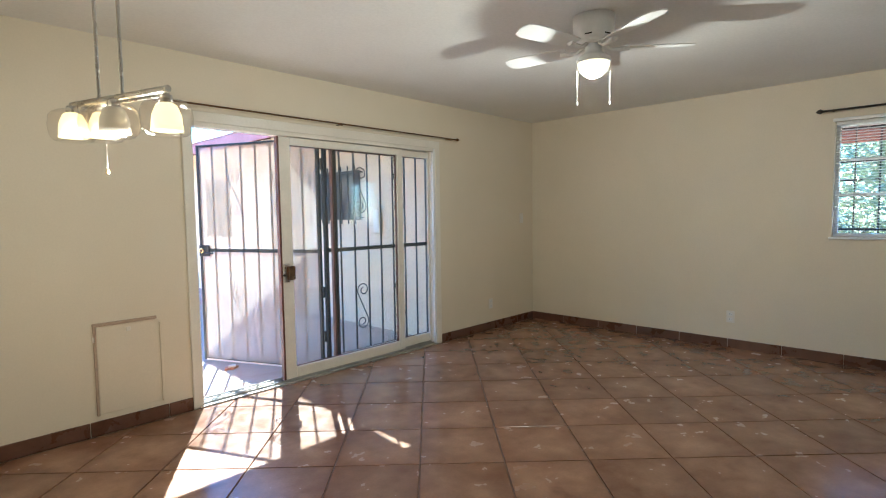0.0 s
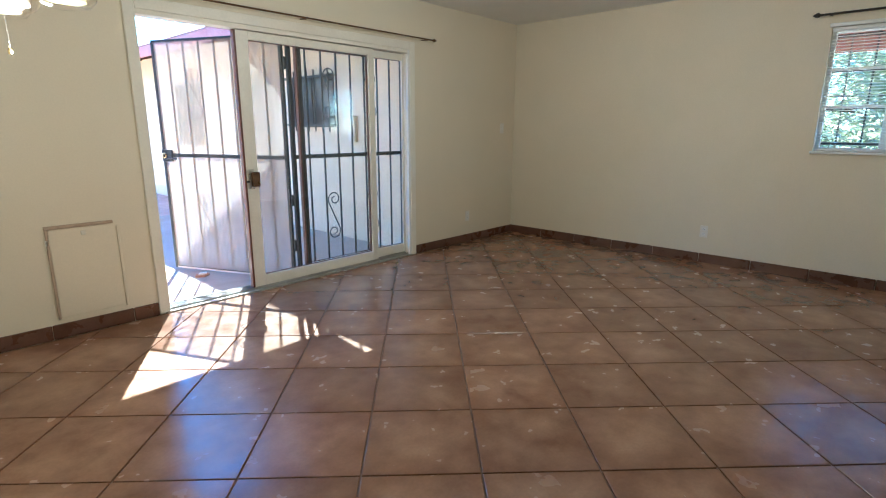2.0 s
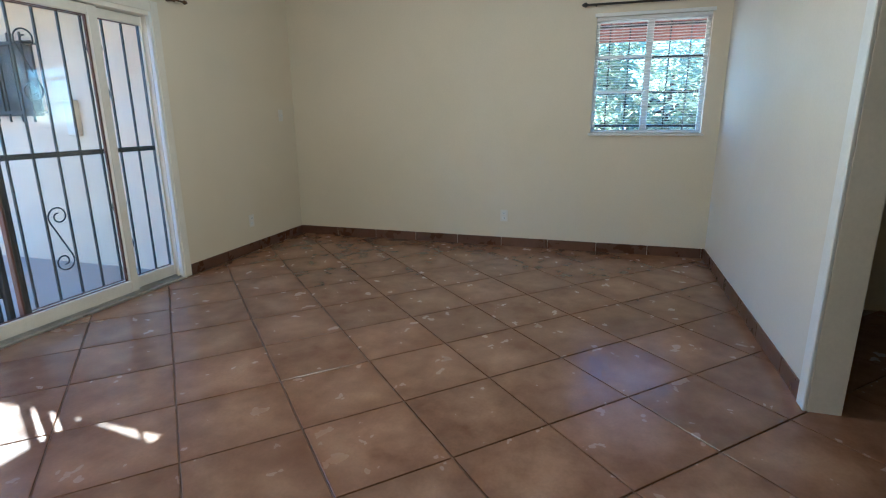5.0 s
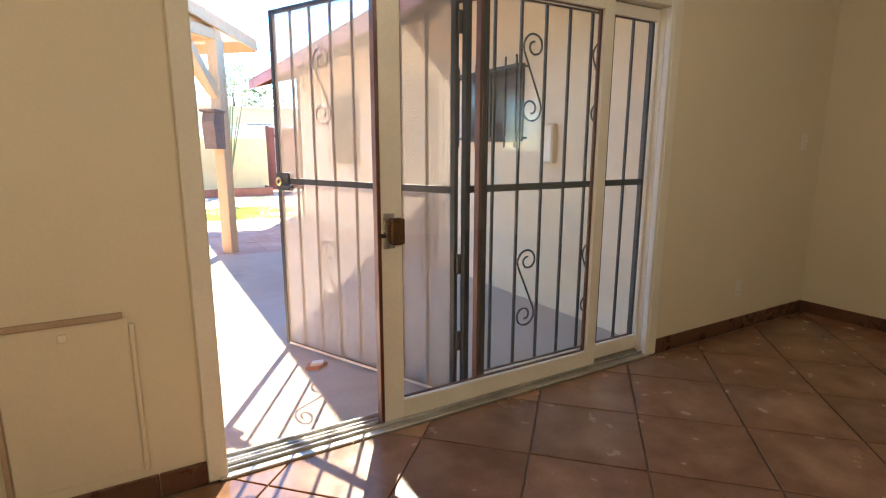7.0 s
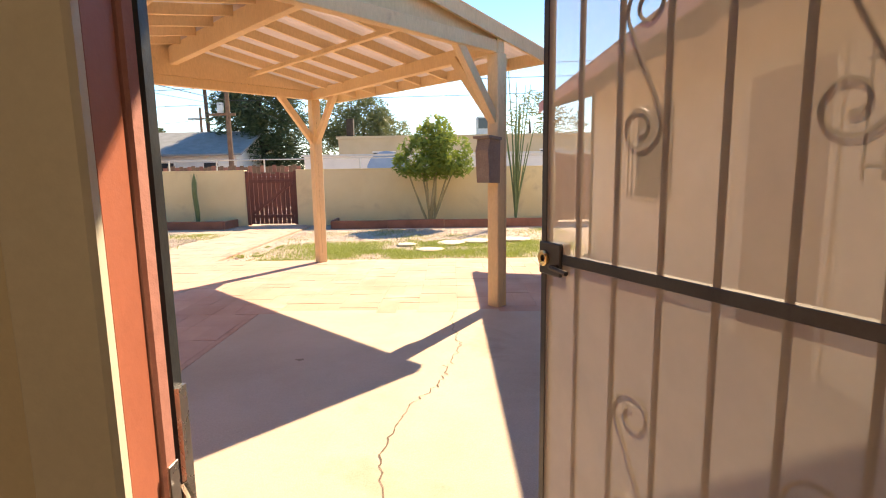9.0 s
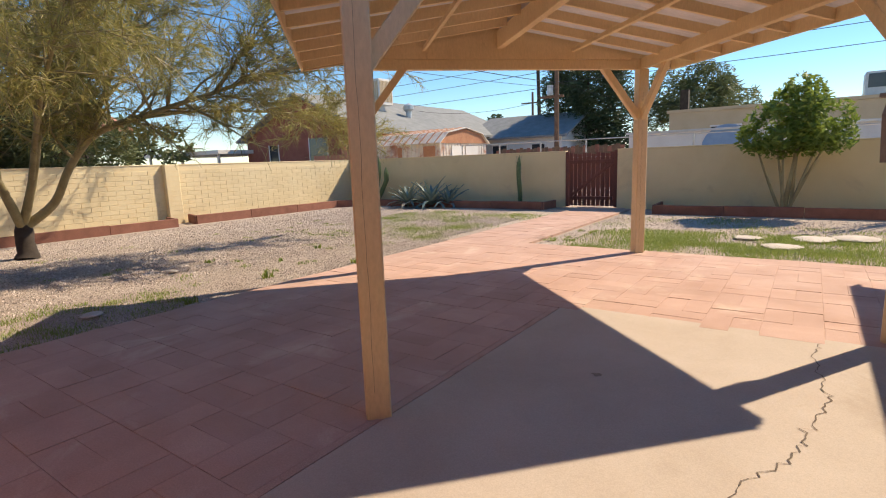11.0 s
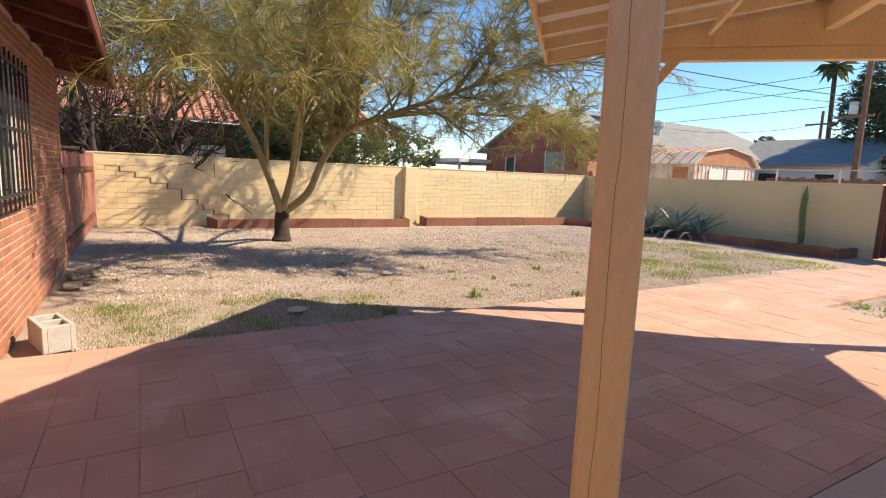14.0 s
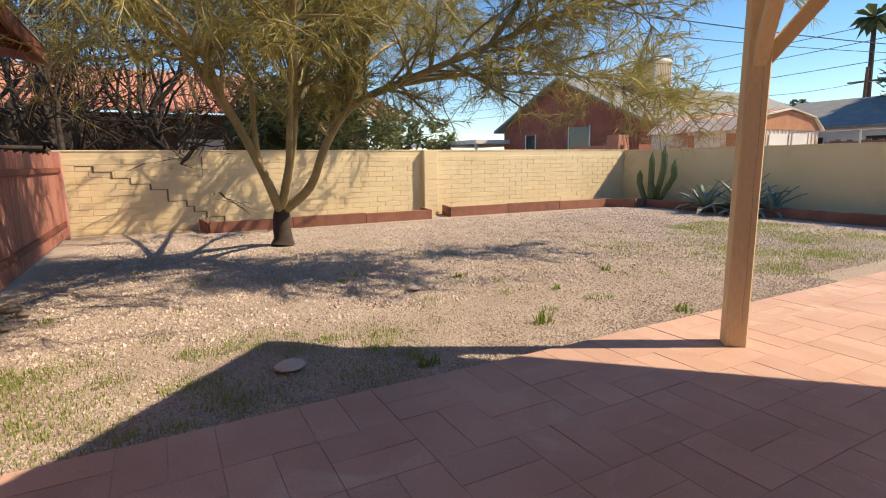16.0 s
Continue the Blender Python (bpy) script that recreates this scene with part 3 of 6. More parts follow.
def glazed_panel(name, x0, x1, y, label, lead_dark, s0=0.062, s1=0.062):
    """A framed glass leaf: cream inside, red-brown outside."""
    pn = part(name, B(x0, x1, y - 0.018, y + 0.018, 0.024, 0.030, 0.001), ALU, sd, label)
    z0, z1 = 0.03, DH - 0.04
    for a, b in ((x0, x0 + s0), (x1 - s1, x1)):
        part("stile", B(a, b, y - 0.02, y + 0.004, z0, z1, 0.003), BLACK if lead_dark and a == x0 else TRIM, pn)
        if b - a > 0.02:
            part("outer_stile", B(a - (0.0 if a == x0 else 0.012), b + (0.012 if a == x0 else 0), y + 0.004, y + 0.02, z0, z1, 0.003), BLACK if lead_dark and a == x0 else BROWN, pn)
    part("bottom_rail", B(x0 + s0, x1 - s1, y - 0.02, y + 0.004, z0, z0 + 0.085, 0.003), TRIM, pn)
    part("outer_bottom_rail", B(x0 + s0 + 0.012, x1 - s1 - 0.012, y + 0.004, y + 0.02, z0, z0 + 0.09, 0.003), BROWN, pn)
    part("top_rail", B(x0 + s0, x1 - s1, y - 0.02, y + 0.004, z1 - 0.06, z1, 0.003), TRIM, pn)
    part("outer_top_rail", B(x0 + s0 + 0.012, x1 - s1 - 0.012, y + 0.004, y + 0.02, z1 - 0.065, z1, 0.003), BROWN, pn)
    part("pane", Geo().poly([(x0 + s0, y + 0.002, z0 + 0.08), (x1 - s1, y + 0.002, z0 + 0.08), (x1 - s1, y + 0.002, z1 - 0.055), (x0 + s0, y + 0.002, z1 - 0.055)]), GLASS, pn)
    return pn

slide = glazed_panel("sliding_panel", -1.795, -0.497, 0.031, "cream framed sliding glass leaf", False, 0.098, 0.066)
part("lead_edge", B(-1.811, -1.795, 0.006, 0.05, 0.03, DH - 0.04, 0.002), BROWN, slide, "red-brown leading edge")
part("handle_plate", B(-1.785, -1.735, 0.002, 0.012, 0.82, 0.97, 0.003), NICKEL, slide, "worn metal handle plate")
part("pull", Geo().box(-1.762, -1.700, -0.028, 0.004, 0.838, 0.95, None, 0.006), BRONZE, slide, "brown wooden pull handle")
part("latch_lever", B(-1.798, -1.78, -0.012, 0.011, 0.87, 0.885, 0.002), BLACK, slide)
fixed = glazed_panel("fixed_panel", -1.262, DX1 - 0.025, 0.078, "fixed glass leaf in red-brown frame", True, 0.024, 0.014)
part("side_edge", B(-1.276, -1.262, 0.06, 0.098, 0.03, DH - 0.04, 0.002), BROWN, fixed, "red-brown painted edge")
part("weatherstrip", B(-1.238, -1.229, 0.058, 0.066, 0.03, DH - 0.04), BLACK, fixed)

# curtain rods
def curtain_rod(label, m, length, mat, r, brackets):
    th = thing("curtain_rod", label, "curtain rod", at=m)
    part("rod", T([(0, -0.08, 0), (length, -0.08, 0)], r, 8), mat, th)
    for x, s in ((0, -1), (length, 1)):
        part("finial", Geo().tube([(x, -0.08, 0), (x + s * 0.02, -0.08, 0), (x + s * 0.035, -0.08, 0), (x + s * 0.055, -0.08, 0), (x + s * 0.07, -0.08, 0)], [r, r * 1.1, r * 2.4, r * 1.6, r * 0.3], 8), mat, th)
    for x in brackets:
        part("bracket", T([(x, 0, 0.0), (x, -0.06, -0.005), (x, -0.08, -0.012)], 0.005, 6), mat, th)
    return th

curtain_rod("thin bronze curtain rod above the sliding door", pose(-2.66, 0, 2.118), 2.82, BRONZE, 0.007, (0.05, 1.41, 2.76))
curtain_rod("black metal curtain rod with spear finials above the window", pose(XR, -3.02, 2.175, 0, 0, -90), 1.1, BLACK, 0.009, (0.05, 1.05))

# ---- window in the far wall ----
win = thing("window_1", "white framed slider window with mini blinds", "window", kind="structure")
xf = XR + 0.05
part("sill_board", B(XR - 0.03, XR + 0.05, WY0 - 0.02, WY1 + 0.02, WZ0 - 0.02, WZ0, 0.004), WHITE, win)
part("head_trim", B(XR - 0.012, XR + 0.05, WY0 - 0.015, WY1 + 0.015, WZ1, WZ1 + 0.03, 0.004), WHITE, win)
for y0, y1 in ((WY0, WY0 + 0.03), (WY1 - 0.03, WY1)):
    part("frame_side", B(xf + 0.03, xf + 0.09, y0, y1, WZ0, WZ1, 0.003), WHITE, win)
for z0, z1 in ((WZ0, WZ0 + 0.03), (WZ1 - 0.03, WZ1)):
    part("frame_rail", B(xf + 0.03, xf + 0.09, WY0 + 0.03, WY1 - 0.03, z0, z1, 0.003), WHITE, win)
ym = (WY0 + WY1) / 2 + 0.01
part("meeting_stile", B(xf + 0.02, xf + 0.08, ym - 0.028, ym + 0.028, WZ0 + 0.03, WZ1 - 0.03, 0.004), WHITE, win)
for z in (WZ0 + 0.36, WZ0 + 0.66):
    part("muntin", B(xf + 0.04, xf + 0.07, ym + 0.028, WY1 - 0.03, z - 0.012, z + 0.012, 0.003), WHITE, win)
part("pane", Geo().poly([(xf + 0.06, WY0 + 0.03, WZ0 + 0.03), (xf + 0.06, WY1 - 0.03, WZ0 + 0.03), (xf + 0.06, WY1 - 0.03, WZ1 - 0.03), (xf + 0.06, WY0 + 0.03, WZ1 - 0.03)]), GLASS, win)
bl = thing("mini_blind", "white slatted mini blind hanging open in the window", "blind")
part("headrail", B(XR + 0.005, XR + 0.035, WY0 + 0.006, WY1 - 0.006, WZ1 - 0.03, WZ1 - 0.002, 0.003), WHITE, bl)
slat_mesh = Geo().box(-0.012, 0.012, WY0 + 0.01, WY1 - 0.01, -0.0006, 0.0006, pose(0, 0, 0, 0, 8, 0)).mesh("slat", WHITE)
nz = 40
for i in range(nz):
    s = part("slat", slat_mesh, WHITE, bl)
    s.location = (XR + 0.02, 0, WZ0 + 0.03 + (WZ1 - 0.05 - WZ0 - 0.03) * i / (nz - 1))
part("bottom_rail", B(XR + 0.008, XR + 0.032, WY0 + 0.01, WY1 - 0.01, WZ0 + 0.003, WZ0 + 0.018, 0.003), WHITE, bl)
for y in (WY0 + 0.15, WY1 - 0.15, WY1 - 0.22):
    part("cord", T([(XR + 0.006, y, WZ0 + 0.01), (XR + 0.006, y, WZ1 - 0.02)], 0.0013, 4), WHITE, bl)
gr = thing("window_grille", "black iron security grille outside the small window", "window grille")
for z in (WZ0 + 0.06, WZ0 + 0.36, WZ0 + 0.66, WZ1 - 0.04):
    part("rail", B(XR + 0.26, XR + 0.28, WY0 - 0.06, WY1 + 0.06, z - 0.012, z + 0.012), IRON, gr)
for i in range(7):
    y = WY0 - 0.05 + i * (WY1 - WY0 + 0.1) / 6
    part("bar", B(XR + 0.264, XR + 0.276, y - 0.006, y + 0.006, WZ0 - 0.02, WZ1 + 0.02), IRON, gr)
for z in (WZ0 + 0.06, WZ1 - 0.04):
    for y in (WY0 - 0.05, WY1 + 0.05):
        part("standoff", B(XR + 0.2, XR + 0.158, y - 0.008, y + 0.008, z - 0.008, z + 0.008), IRON, gr)

# ---- ceiling fan ----
FX, FY = -1.045, -2.27
fan = thing("ceiling_fan", "white hugger ceiling fan with lit frosted bowl light", "ceiling fan", at=pose(FX, FY, H - 0.035))
part("housing", Geo().lathe([(0.0, 0.035), (0.118, 0.035), (0.118, -0.02), (0.112, -0.075), (0.095, -0.105), (0.075, -0.118), (0.06, -0.12), (0.0, -0.12)], sides=32), WHITE, fan, "white motor housing", True)
for k in range(6):
    a = k * math.pi / 3
    part("vent_slot", Geo().box(0.105, 0.1095, -0.02, 0.02, -0.088, -0.082, pose(0, 0, 0, 0, 0, k * 60 + 12)), BLACK, fan)
part("switch_cup", Geo().lathe([(0.045, -0.118), (0.05, -0.14), (0.05, -0.165), (0.075, -0.185), (0.095, -0.20), (0.1, -0.215), (0.097, -0.225), (0.0, -0.22)], sides=32), WHITE, fan, "", True)
part("bowl", Geo().lathe([(0.092, -0.225), (0.09, -0.245), (0.078, -0.272), (0.055, -0.295), (0.028, -0.307), (0.0, -0.31)], sides=32), LIT_FAN, fan, "lit frosted glass bowl", True)
for k in range(5):
    m = pose(0, 0, 0, 0, 0, 24 + 72 * k)
    part("blade_iron", Geo().tube([m @ Vector(p) for p in ((0.06, 0, -0.125), (0.1, 0, -0.15), (0.15, 0.0, -0.15), (0.2, 0.0, -0.142))], [0.012, 0.011, 0.013, 0.02], 6), WHITE, fan)
    ring = [(0.16, -0.045), (0.22, -0.055), (0.4, -0.066), (0.52, -0.066), (0.56, -0.05), (0.575, 0.0), (0.56, 0.05), (0.52, 0.066), (0.4, 0.066), (0.22, 0.055), (0.16, 0.045)]
    tilt = m @ pose(0, 0, -0.138, 11, 0, 0)
    part("blade", Geo().slab([tilt @ Vector((x, y, 0)) for x, y in ring], (0, 0, 0.006)), WHITE, fan)
for a, l in ((215, 0.25), (35, 0.25)):
    x, y = 0.094 * math.cos(radians(a + 95)), 0.094 * math.sin(radians(a + 95))
    ch = part("pull_chain", T([(x, y, -0.22), (x, y, -0.22 - l + 0.03)], 0.0007, 5), WHITE, fan)
    part("pull_knob", Geo().lathe([(0.001, 0.016), (0.003, 0.01), (0.005, 0.0), (0.003, -0.006), (0, -0.007)], (x, y, -0.22 - l + 0.012), 10), WHITE, ch, "", True)

# ---- pendant over the dining corner ----
pd = thing("pendant_light", "brushed nickel bar pendant with clear and frosted glass shades", "pendant light")
P0, P1 = Vector((-3.416, -1.489, 1.762)), Vector((-3.303, -2.019, 1.742))
part("bar", T([P0 - (P1 - P0) * 0.06, P1 + (P1 - P0) * 0.06], 0.011, 8), NICKEL, pd)
part("bar_tube", T([P0 + Vector((0.02, 0.01, -0.01)), P1 + Vector((0.02, 0.01, -0.01))], 0.006, 8), NICKEL, pd)
mid = (P0 + P1) / 2
part("canopy", Geo().lathe([(0, 0), (0.075, 0), (0.07, -0.02), (0.02, -0.03), (0, -0.03)], (mid.x, mid.y, H), 20), NICKEL, pd, "", True)
for s in (0.3, 0.58):
    q = P0.lerp(P1, s)
    part("stem", T([q, (q.x, q.y, H)], 0.006, 8), NICKEL, pd)
for i, s in enumerate((0.03, 0.25, 0.55, 0.97)):
    q = P0.lerp(P1, s)
    off = Vector((0.035, 0.008, 0)) * (1 if i % 2 else -1) * 0.6
    c = q + off + Vector((0, 0, -0.012))
    part("socket", Geo().lathe([(0.0, 0.0), (0.018, 0.0), (0.02, -0.02), (0.016, -0.035)], c, 14), NICKEL, pd, "", True)
    glass = part("glass_bowl", Geo().lathe([(0.022, -0.012), (0.055, -0.018), (0.072, -0.035), (0.077, -0.07), (0.072, -0.105), (0.058, -0.122), (0.04, -0.127)], c, 24), CLEAR, pd, "clear rounded glass bowl", True)
    part("inner_shade", Geo().lathe([(0.012, -0.02), (0.03, -0.03), (0.042, -0.06), (0.047, -0.11), (0.044, -0.11), (0.0, -0.085)], c, 20), FROST if i == 2 else LIT, glass, "unlit frosted glass shade" if i == 2 else "glowing frosted glass shade", True)
q = P0.lerp(P1, 0.36)
ch = part("pull_chain", T([q, q + Vector((0, 0, -0.24))], 0.0008, 5), NICKEL, pd)
part("pull_knob", Geo().lathe([(0, 0.012), (0.007, 0.008), (0.008, -0.006), (0, -0.012)], q + Vector((0, 0, -0.245)), 10), BRASS, ch, "", True)

# ---- iron security panels outside the sliding door ----
def spiral(c, r0, r1, turns, start, sign, n=26):
    out = []
    for i in range(n + 1):
        s = i / n
        r = r0 + (r1 - r0) * s
        a = start + sign * 2 * math.pi * turns * s
        out.append((c[0] + r * math.cos(a), c[1] + r * math.sin(a)))
    return out


def scroll(x, zlo, zhi, r=0.064, flip=1):
    """An S of bent bar: an upper and a lower curl joined by a slanting stroke, as points in the panel's own plane."""
    top = spiral((x + 0.006, zhi - r), 0.02, r, 1.32, math.radians(205 - 475), 1)
    low = [(2 * x - px, zlo + zhi - pz) for px, pz in top]
    return [(x + flip * (p[0] - x), 0, p[1]) for p in top + low[::-1]]


def iron_panel(th, width, z0, z1, zm, bars, scrolls, post=0.032, flip=1, left=True):
    for x in (0, width) if left else (width,):
        part("upright", B(x - post / 2, x + post / 2, -post / 2, post / 2, z0, z1, 0.003), IRON, th)
    for z in (z0 + 0.012, z1 - 0.012):
        part("rail", B(post / 2, width - post / 2, -0.012, 0.012, z - 0.012, z + 0.012, 0.002), IRON, th)
    part("mid_rail", B(post / 2, width - post / 2, -0.014, 0.014, zm - 0.017, zm + 0.017, 0.002), IRON, th)
    gap = width / (bars + 1)
    for i in range(1, bars + 1):
        x = gap * i
        part("bar", B(x - 0.006, x + 0.006, -0.0065, 0.0065, z0 + 0.024, z1 - 0.024), IRON, th)
    for g in scrolls:
        x = gap * (g + 0.5)
        for lo, hi in ((0.275, 0.715), (1.36, 1.80)):
            part("scroll", Geo().tube(scroll(x, lo, hi, gap / 2 - 0.009, flip), 0.0052, 6), IRON, th)


fp = thing("security_grille", "fixed black wrought iron security panel with scrolls", "security grille", at=pose(-1.285, 0.158, 0))
iron_panel(fp, 1.25, -0.03, 2.0, 1.04, 7, (2, 5), 0.03, 1, False)
hp = thing("iron_post", "black iron hinge post beside the security door", "post", at=pose(-1.285, 0.158, 0))
part("post", B(-0.016, 0.016, -0.018, 0.018, -0.10, 2.02, 0.003), IRON, hp)
for z in (0.22, 0.62, 1.75):
    part("hinge", T([(-0.026, 0.02, z), (-0.026, 0.02, z + 0.1)], 0.012, 8), IRON, hp)
lp = thing("iron_post", "black iron frame upright at the door jamb", "post", at=pose(-2.527, 0.158, 0))
part("post", B(-0.05, 0.036, -0.030, -0.006, -0.10, 2.02, 0.004), IRON, lp)
part("strike", B(0.036, 0.041, -0.026, -0.010, 0.95, 1.1), NICKEL, lp)
hb = thing("iron_header", "black iron header bar over the security door", "post", at=pose(0, 0.158, 0))
part("bar", B(-2.575, 0.02, -0.018, 0.018, 2.022, 2.056, 0.003), IRON, hb)
LEAF_YAW = math.degrees(math.atan2(1.375 - 0.20, -1.875 + 1.325))
leaf = thing("security_door", "black wrought iron security door with screen, standing open", "security door", at=pose(-1.325, 0.20, 0, 0, 0, LEAF_YAW))
iron_panel(leaf, 1.30, -0.035, 2.03, 1.035, 7, (2, 5), 0.03, -1)
part("screen", Geo().poly([(0.015, 0.012, -0.025), (1.285, 0.012, -0.025), (1.285, 0.012, 2.015), (0.015, 0.012, 2.015)]), SCREEN, leaf, "fine grey metal screen mesh")
part("kick_edge", B(0.015, 1.285, 0.004, 0.014, -0.035, -0.02), TRIM, leaf)
lock = part("lock_box", Geo().box(1.2, 1.317, -0.022, 0.022, 0.975, 1.085, None, 0.004), IRON, leaf)
part("lock_ring", Geo().lathe([(0.012, 0.0), (0.02, 0.004), (0.027, 0.0), (0.024, -0.01)], sides=18, m=pose(1.285, 0.03, 1.03, -90, 0, 0)), BRASS, lock, "round brass lock cylinder", True)
part("lever", T([(1.215, 0.02, 1.01), (1.215, 0.05, 1.01), (1.125, 0.055, 1.005)], 0.008, 6), BLACK, lock)

# ---- outside: ground, slab, house shell ----
struct("ground", B(-300, 300, -300, 400, -0.6, -0.10), DIRT, "pale desert soil with patches of weeds", "ground")
SX0, SY1 = -4.15, 4.79
slab_ob = struct("patio_slab", B(SX0, 0.2, OUT, SY1, -0.3, GZ, 0.006), SLAB, "sunlit tan concrete patio slab with a long crack", "patio")
EXW = -11.45     # west corner of the house


def masonry(host, name, m, length, height, bw, bh, joint, depth, material, stretch, holes=(), half=True, skip=None):
    """Courses of real bricks on a wall face: local x along, local z up, local -y outwards. Bricks within stretch are parts; the rest is one joined part."""
    rest, n_parts, shapes = Geo(), 0, {}
    rnd = random.Random(len(name) * 7 + int(length * 10))
    rows = int(height / bh)
    for r in range(rows):
        x = -bw / 2 if (half and r % 2) else 0.0
        while x < length - 0.01:
            a, b = max(x, 0) + joint / 2, min(x + bw, length) - joint / 2
            x += bw
            if b - a < 0.02:
                continue
            z0, z1 = r * bh + joint / 2, (r + 1) * bh - joint / 2
            cx, cz = (a + b) / 2, (z0 + z1) / 2
            if any(h[0] < cx < h[1] and h[2] < cz < h[3] for h in holes):
                continue
            out = depth * (0.7 + 0.6 * rnd.random())
            if stretch and stretch[0] <= cx <= stretch[1] and stretch[2] <= cz <= stretch[3] and n_parts < 300:
                key = (round(b - a, 3), round(out / depth, 1))
                if key not in shapes:
                    w, o = key[0], key[1] * depth
                    shapes[key] = Geo().box(-w / 2, w / 2, -o, 0.002, -(z1 - z0) / 2, (z1 - z0) / 2, None, min(0.004, o * 0.5)).mesh(name, material)
                ob = part(name, shapes[key], material, host)
                ob.matrix_basis = m @ pose(cx, 0, cz)
                n_parts += 1
            else:
                rest.box(a, b, -out, 0.002, z0, z1, m, min(0.004, out * 0.5))
    if rest.v:
        tagged(part(name + "_rest", rest, material, host), kind="stuff")


def face(x, y, z, yaw):
    return pose(x, y, z, 0, 0, yaw)

# house outer wall, west of the door
hw = struct("house_wall", Geo().box(EXW, XL - 0.2, 0.0, OUT, -0.3, 2.45).box(EXW, EXW + 0.2, -8, 0, -0.3, 2.45), MORTAR, "red brick outer wall of the house in grey mortar", "wall")
HWX0, HWX1, HWZ0, HWZ1 = -8.55, -7.25, 0.98, 2.0
hwin = thing("window_2", "house window behind a scrolled iron grille", "window", kind="structure")
part("pane", B(HWX0, HWX1, OUT - 0.03, OUT + 0.004, HWZ0, HWZ1), DARKWIN, hwin)
for x0, x1 in ((HWX0 - 0.03, HWX0 + 0.03), (HWX1 - 0.03, HWX1 + 0.03), ((HWX0 + HWX1) / 2 - 0.025, (HWX0 + HWX1) / 2 + 0.025)):
    part("frame", B(x0, x1, OUT, OUT + 0.025, HWZ0, HWZ1, 0.003), WHITE, hwin)
part("sill", B(HWX0 - 0.08, HWX1 + 0.08, OUT, OUT + 0.06, HWZ0 - 0.07, HWZ0, 0.006), BRICK, hwin, "brick window sill")
wg = thing("window_grille", "black wrought iron grille over the house window", "window grille")
for z in (HWZ0 + 0.05, HWZ1 - 0.05, (HWZ0 + HWZ1) / 2):
    part("rail", B(HWX0 - 0.06, HWX1 + 0.06, OUT + 0.10, OUT + 0.12, z - 0.012, z + 0.012), IRON, wg)
for i in range(10):
    x = HWX0 - 0.04 + i * (HWX1 - HWX0 + 0.08) / 9
    part("bar", B(x - 0.007, x + 0.007, OUT + 0.103, OUT + 0.117, HWZ0 - 0.06, HWZ1 + 0.03), IRON, wg)
for x in (HWX0 - 0.04, HWX1 + 0.04):
    for z in (HWZ0 + 0.05, HWZ1 - 0.05):
        part("standoff", B(x - 0.008, x + 0.008, OUT, OUT + 0.1, z - 0.008, z + 0.008), IRON, wg)
hr = thing("house_roof", "brown eave and shingle roof of the house", "roof", kind="structure")
part("deck", Geo().slab([(EXW - 0.55, 0.72, 2.40), (-4.3, 0.72, 2.40), (-4.3, -4.2, 3.5), (EXW - 0.55, -4.2, 3.5)], (0, 0, 0.04)), REDWOOD, hr)
part("shingles", Geo().slab([(EXW - 0.58, 0.75, 2.445), (-4.3, 0.75, 2.445), (-4.3, -4.2, 3.545), (EXW - 0.58, -4.2, 3.545)], (0, 0, 0.02)), GREYROOF, hr)
part("fascia", B(EXW - 0.58, -4.3, 0.72, 0.745, 2.30, 2.43, 0.003), REDWOOD, hr)
part("rake_board", Geo().slab([(EXW - 0.58, 0.74, 2.28), (EXW - 0.58, 0.74, 2.43), (EXW - 0.58, -4.2, 3.53), (EXW - 0.58, -4.2, 3.38)], (0.025, 0, 0)), PINKWOOD, hr)
for i in range(9):
    x = EXW + 0.1 + i * 0.8
    part("rafter_tail", Geo().slab([(x, 0.70, 2.29), (x, 0.70, 2.40), (x, 0.0, 2.55), (x, 0.0, 2.44)], (0.045, 0, 0)), REDWOOD, hr)
part("wall_plate", B(EXW, -4.3, 0.0, OUT - 0.01, 2.45, 2.56), REDWOOD, hr)

# roof over the living room, outside the view from indoors
lr = thing("living_room_roof", "low eave over the patio door", "roof", kind="structure")
part("deck", Geo().slab([(-4.3, 0.5, 2.60), (XR + 0.9, 0.5, 2.60), (XR + 0.9, -6.2, 3.1), (-7, -6.2, 3.1), (-7, -2.0, 2.8), (-4.3, -2.0, 2.8)], (0, 0, 0.05)), GREYROOF, lr)
part("eave_deck", Geo().slab([(-4.3, 0.5, 2.60), (-0.66, 0.5, 2.60), (-0.66, 0.95, 2.47), (-4.3, 0.95, 2.47)], (0, 0, 0.05)), REDWOOD, lr)
part("fascia", B(-4.3, -0.66, 0.951, 0.975, 2.40, 2.53, 0.003), PINKWOOD, lr)
part("side_fascia", B(XR + 0.87, XR + 0.9, -6.2, 0.5, 1.98, 2.28, 0.003), PINKWOOD, lr, "faded red fascia board")
part("side_soffit", B(XR + 0.2, XR + 0.88, -6.2, 0.5, 2.28, 2.31), PINKWOOD, lr)
struct("wall_outer_east", B(XR + 0.2, XR + 0.24, -6.2, WY0 - 0.01, -0.3, 2.3), WING, "outer skin of the east wall", "wall")

# brick faces beside the patio door
rv = struct("door_reveal", Geo().box(DX0 - 0.28, DX0 - 0.035, OUT, OUT + 0.006, -0.12, 2.45).box(DX1 + 0.101, 0.2, OUT, OUT + 0.006, -0.12, 2.45), MORTAR, "brick faced house wall beside the patio door", "wall")
rv2 = struct("house_wall_door_side", B(XL - 0.2, DX0 - 0.24, OUT, OUT + 0.006, -0.12, 2.45), MORTAR, "red brick wall between door and corner", "wall")

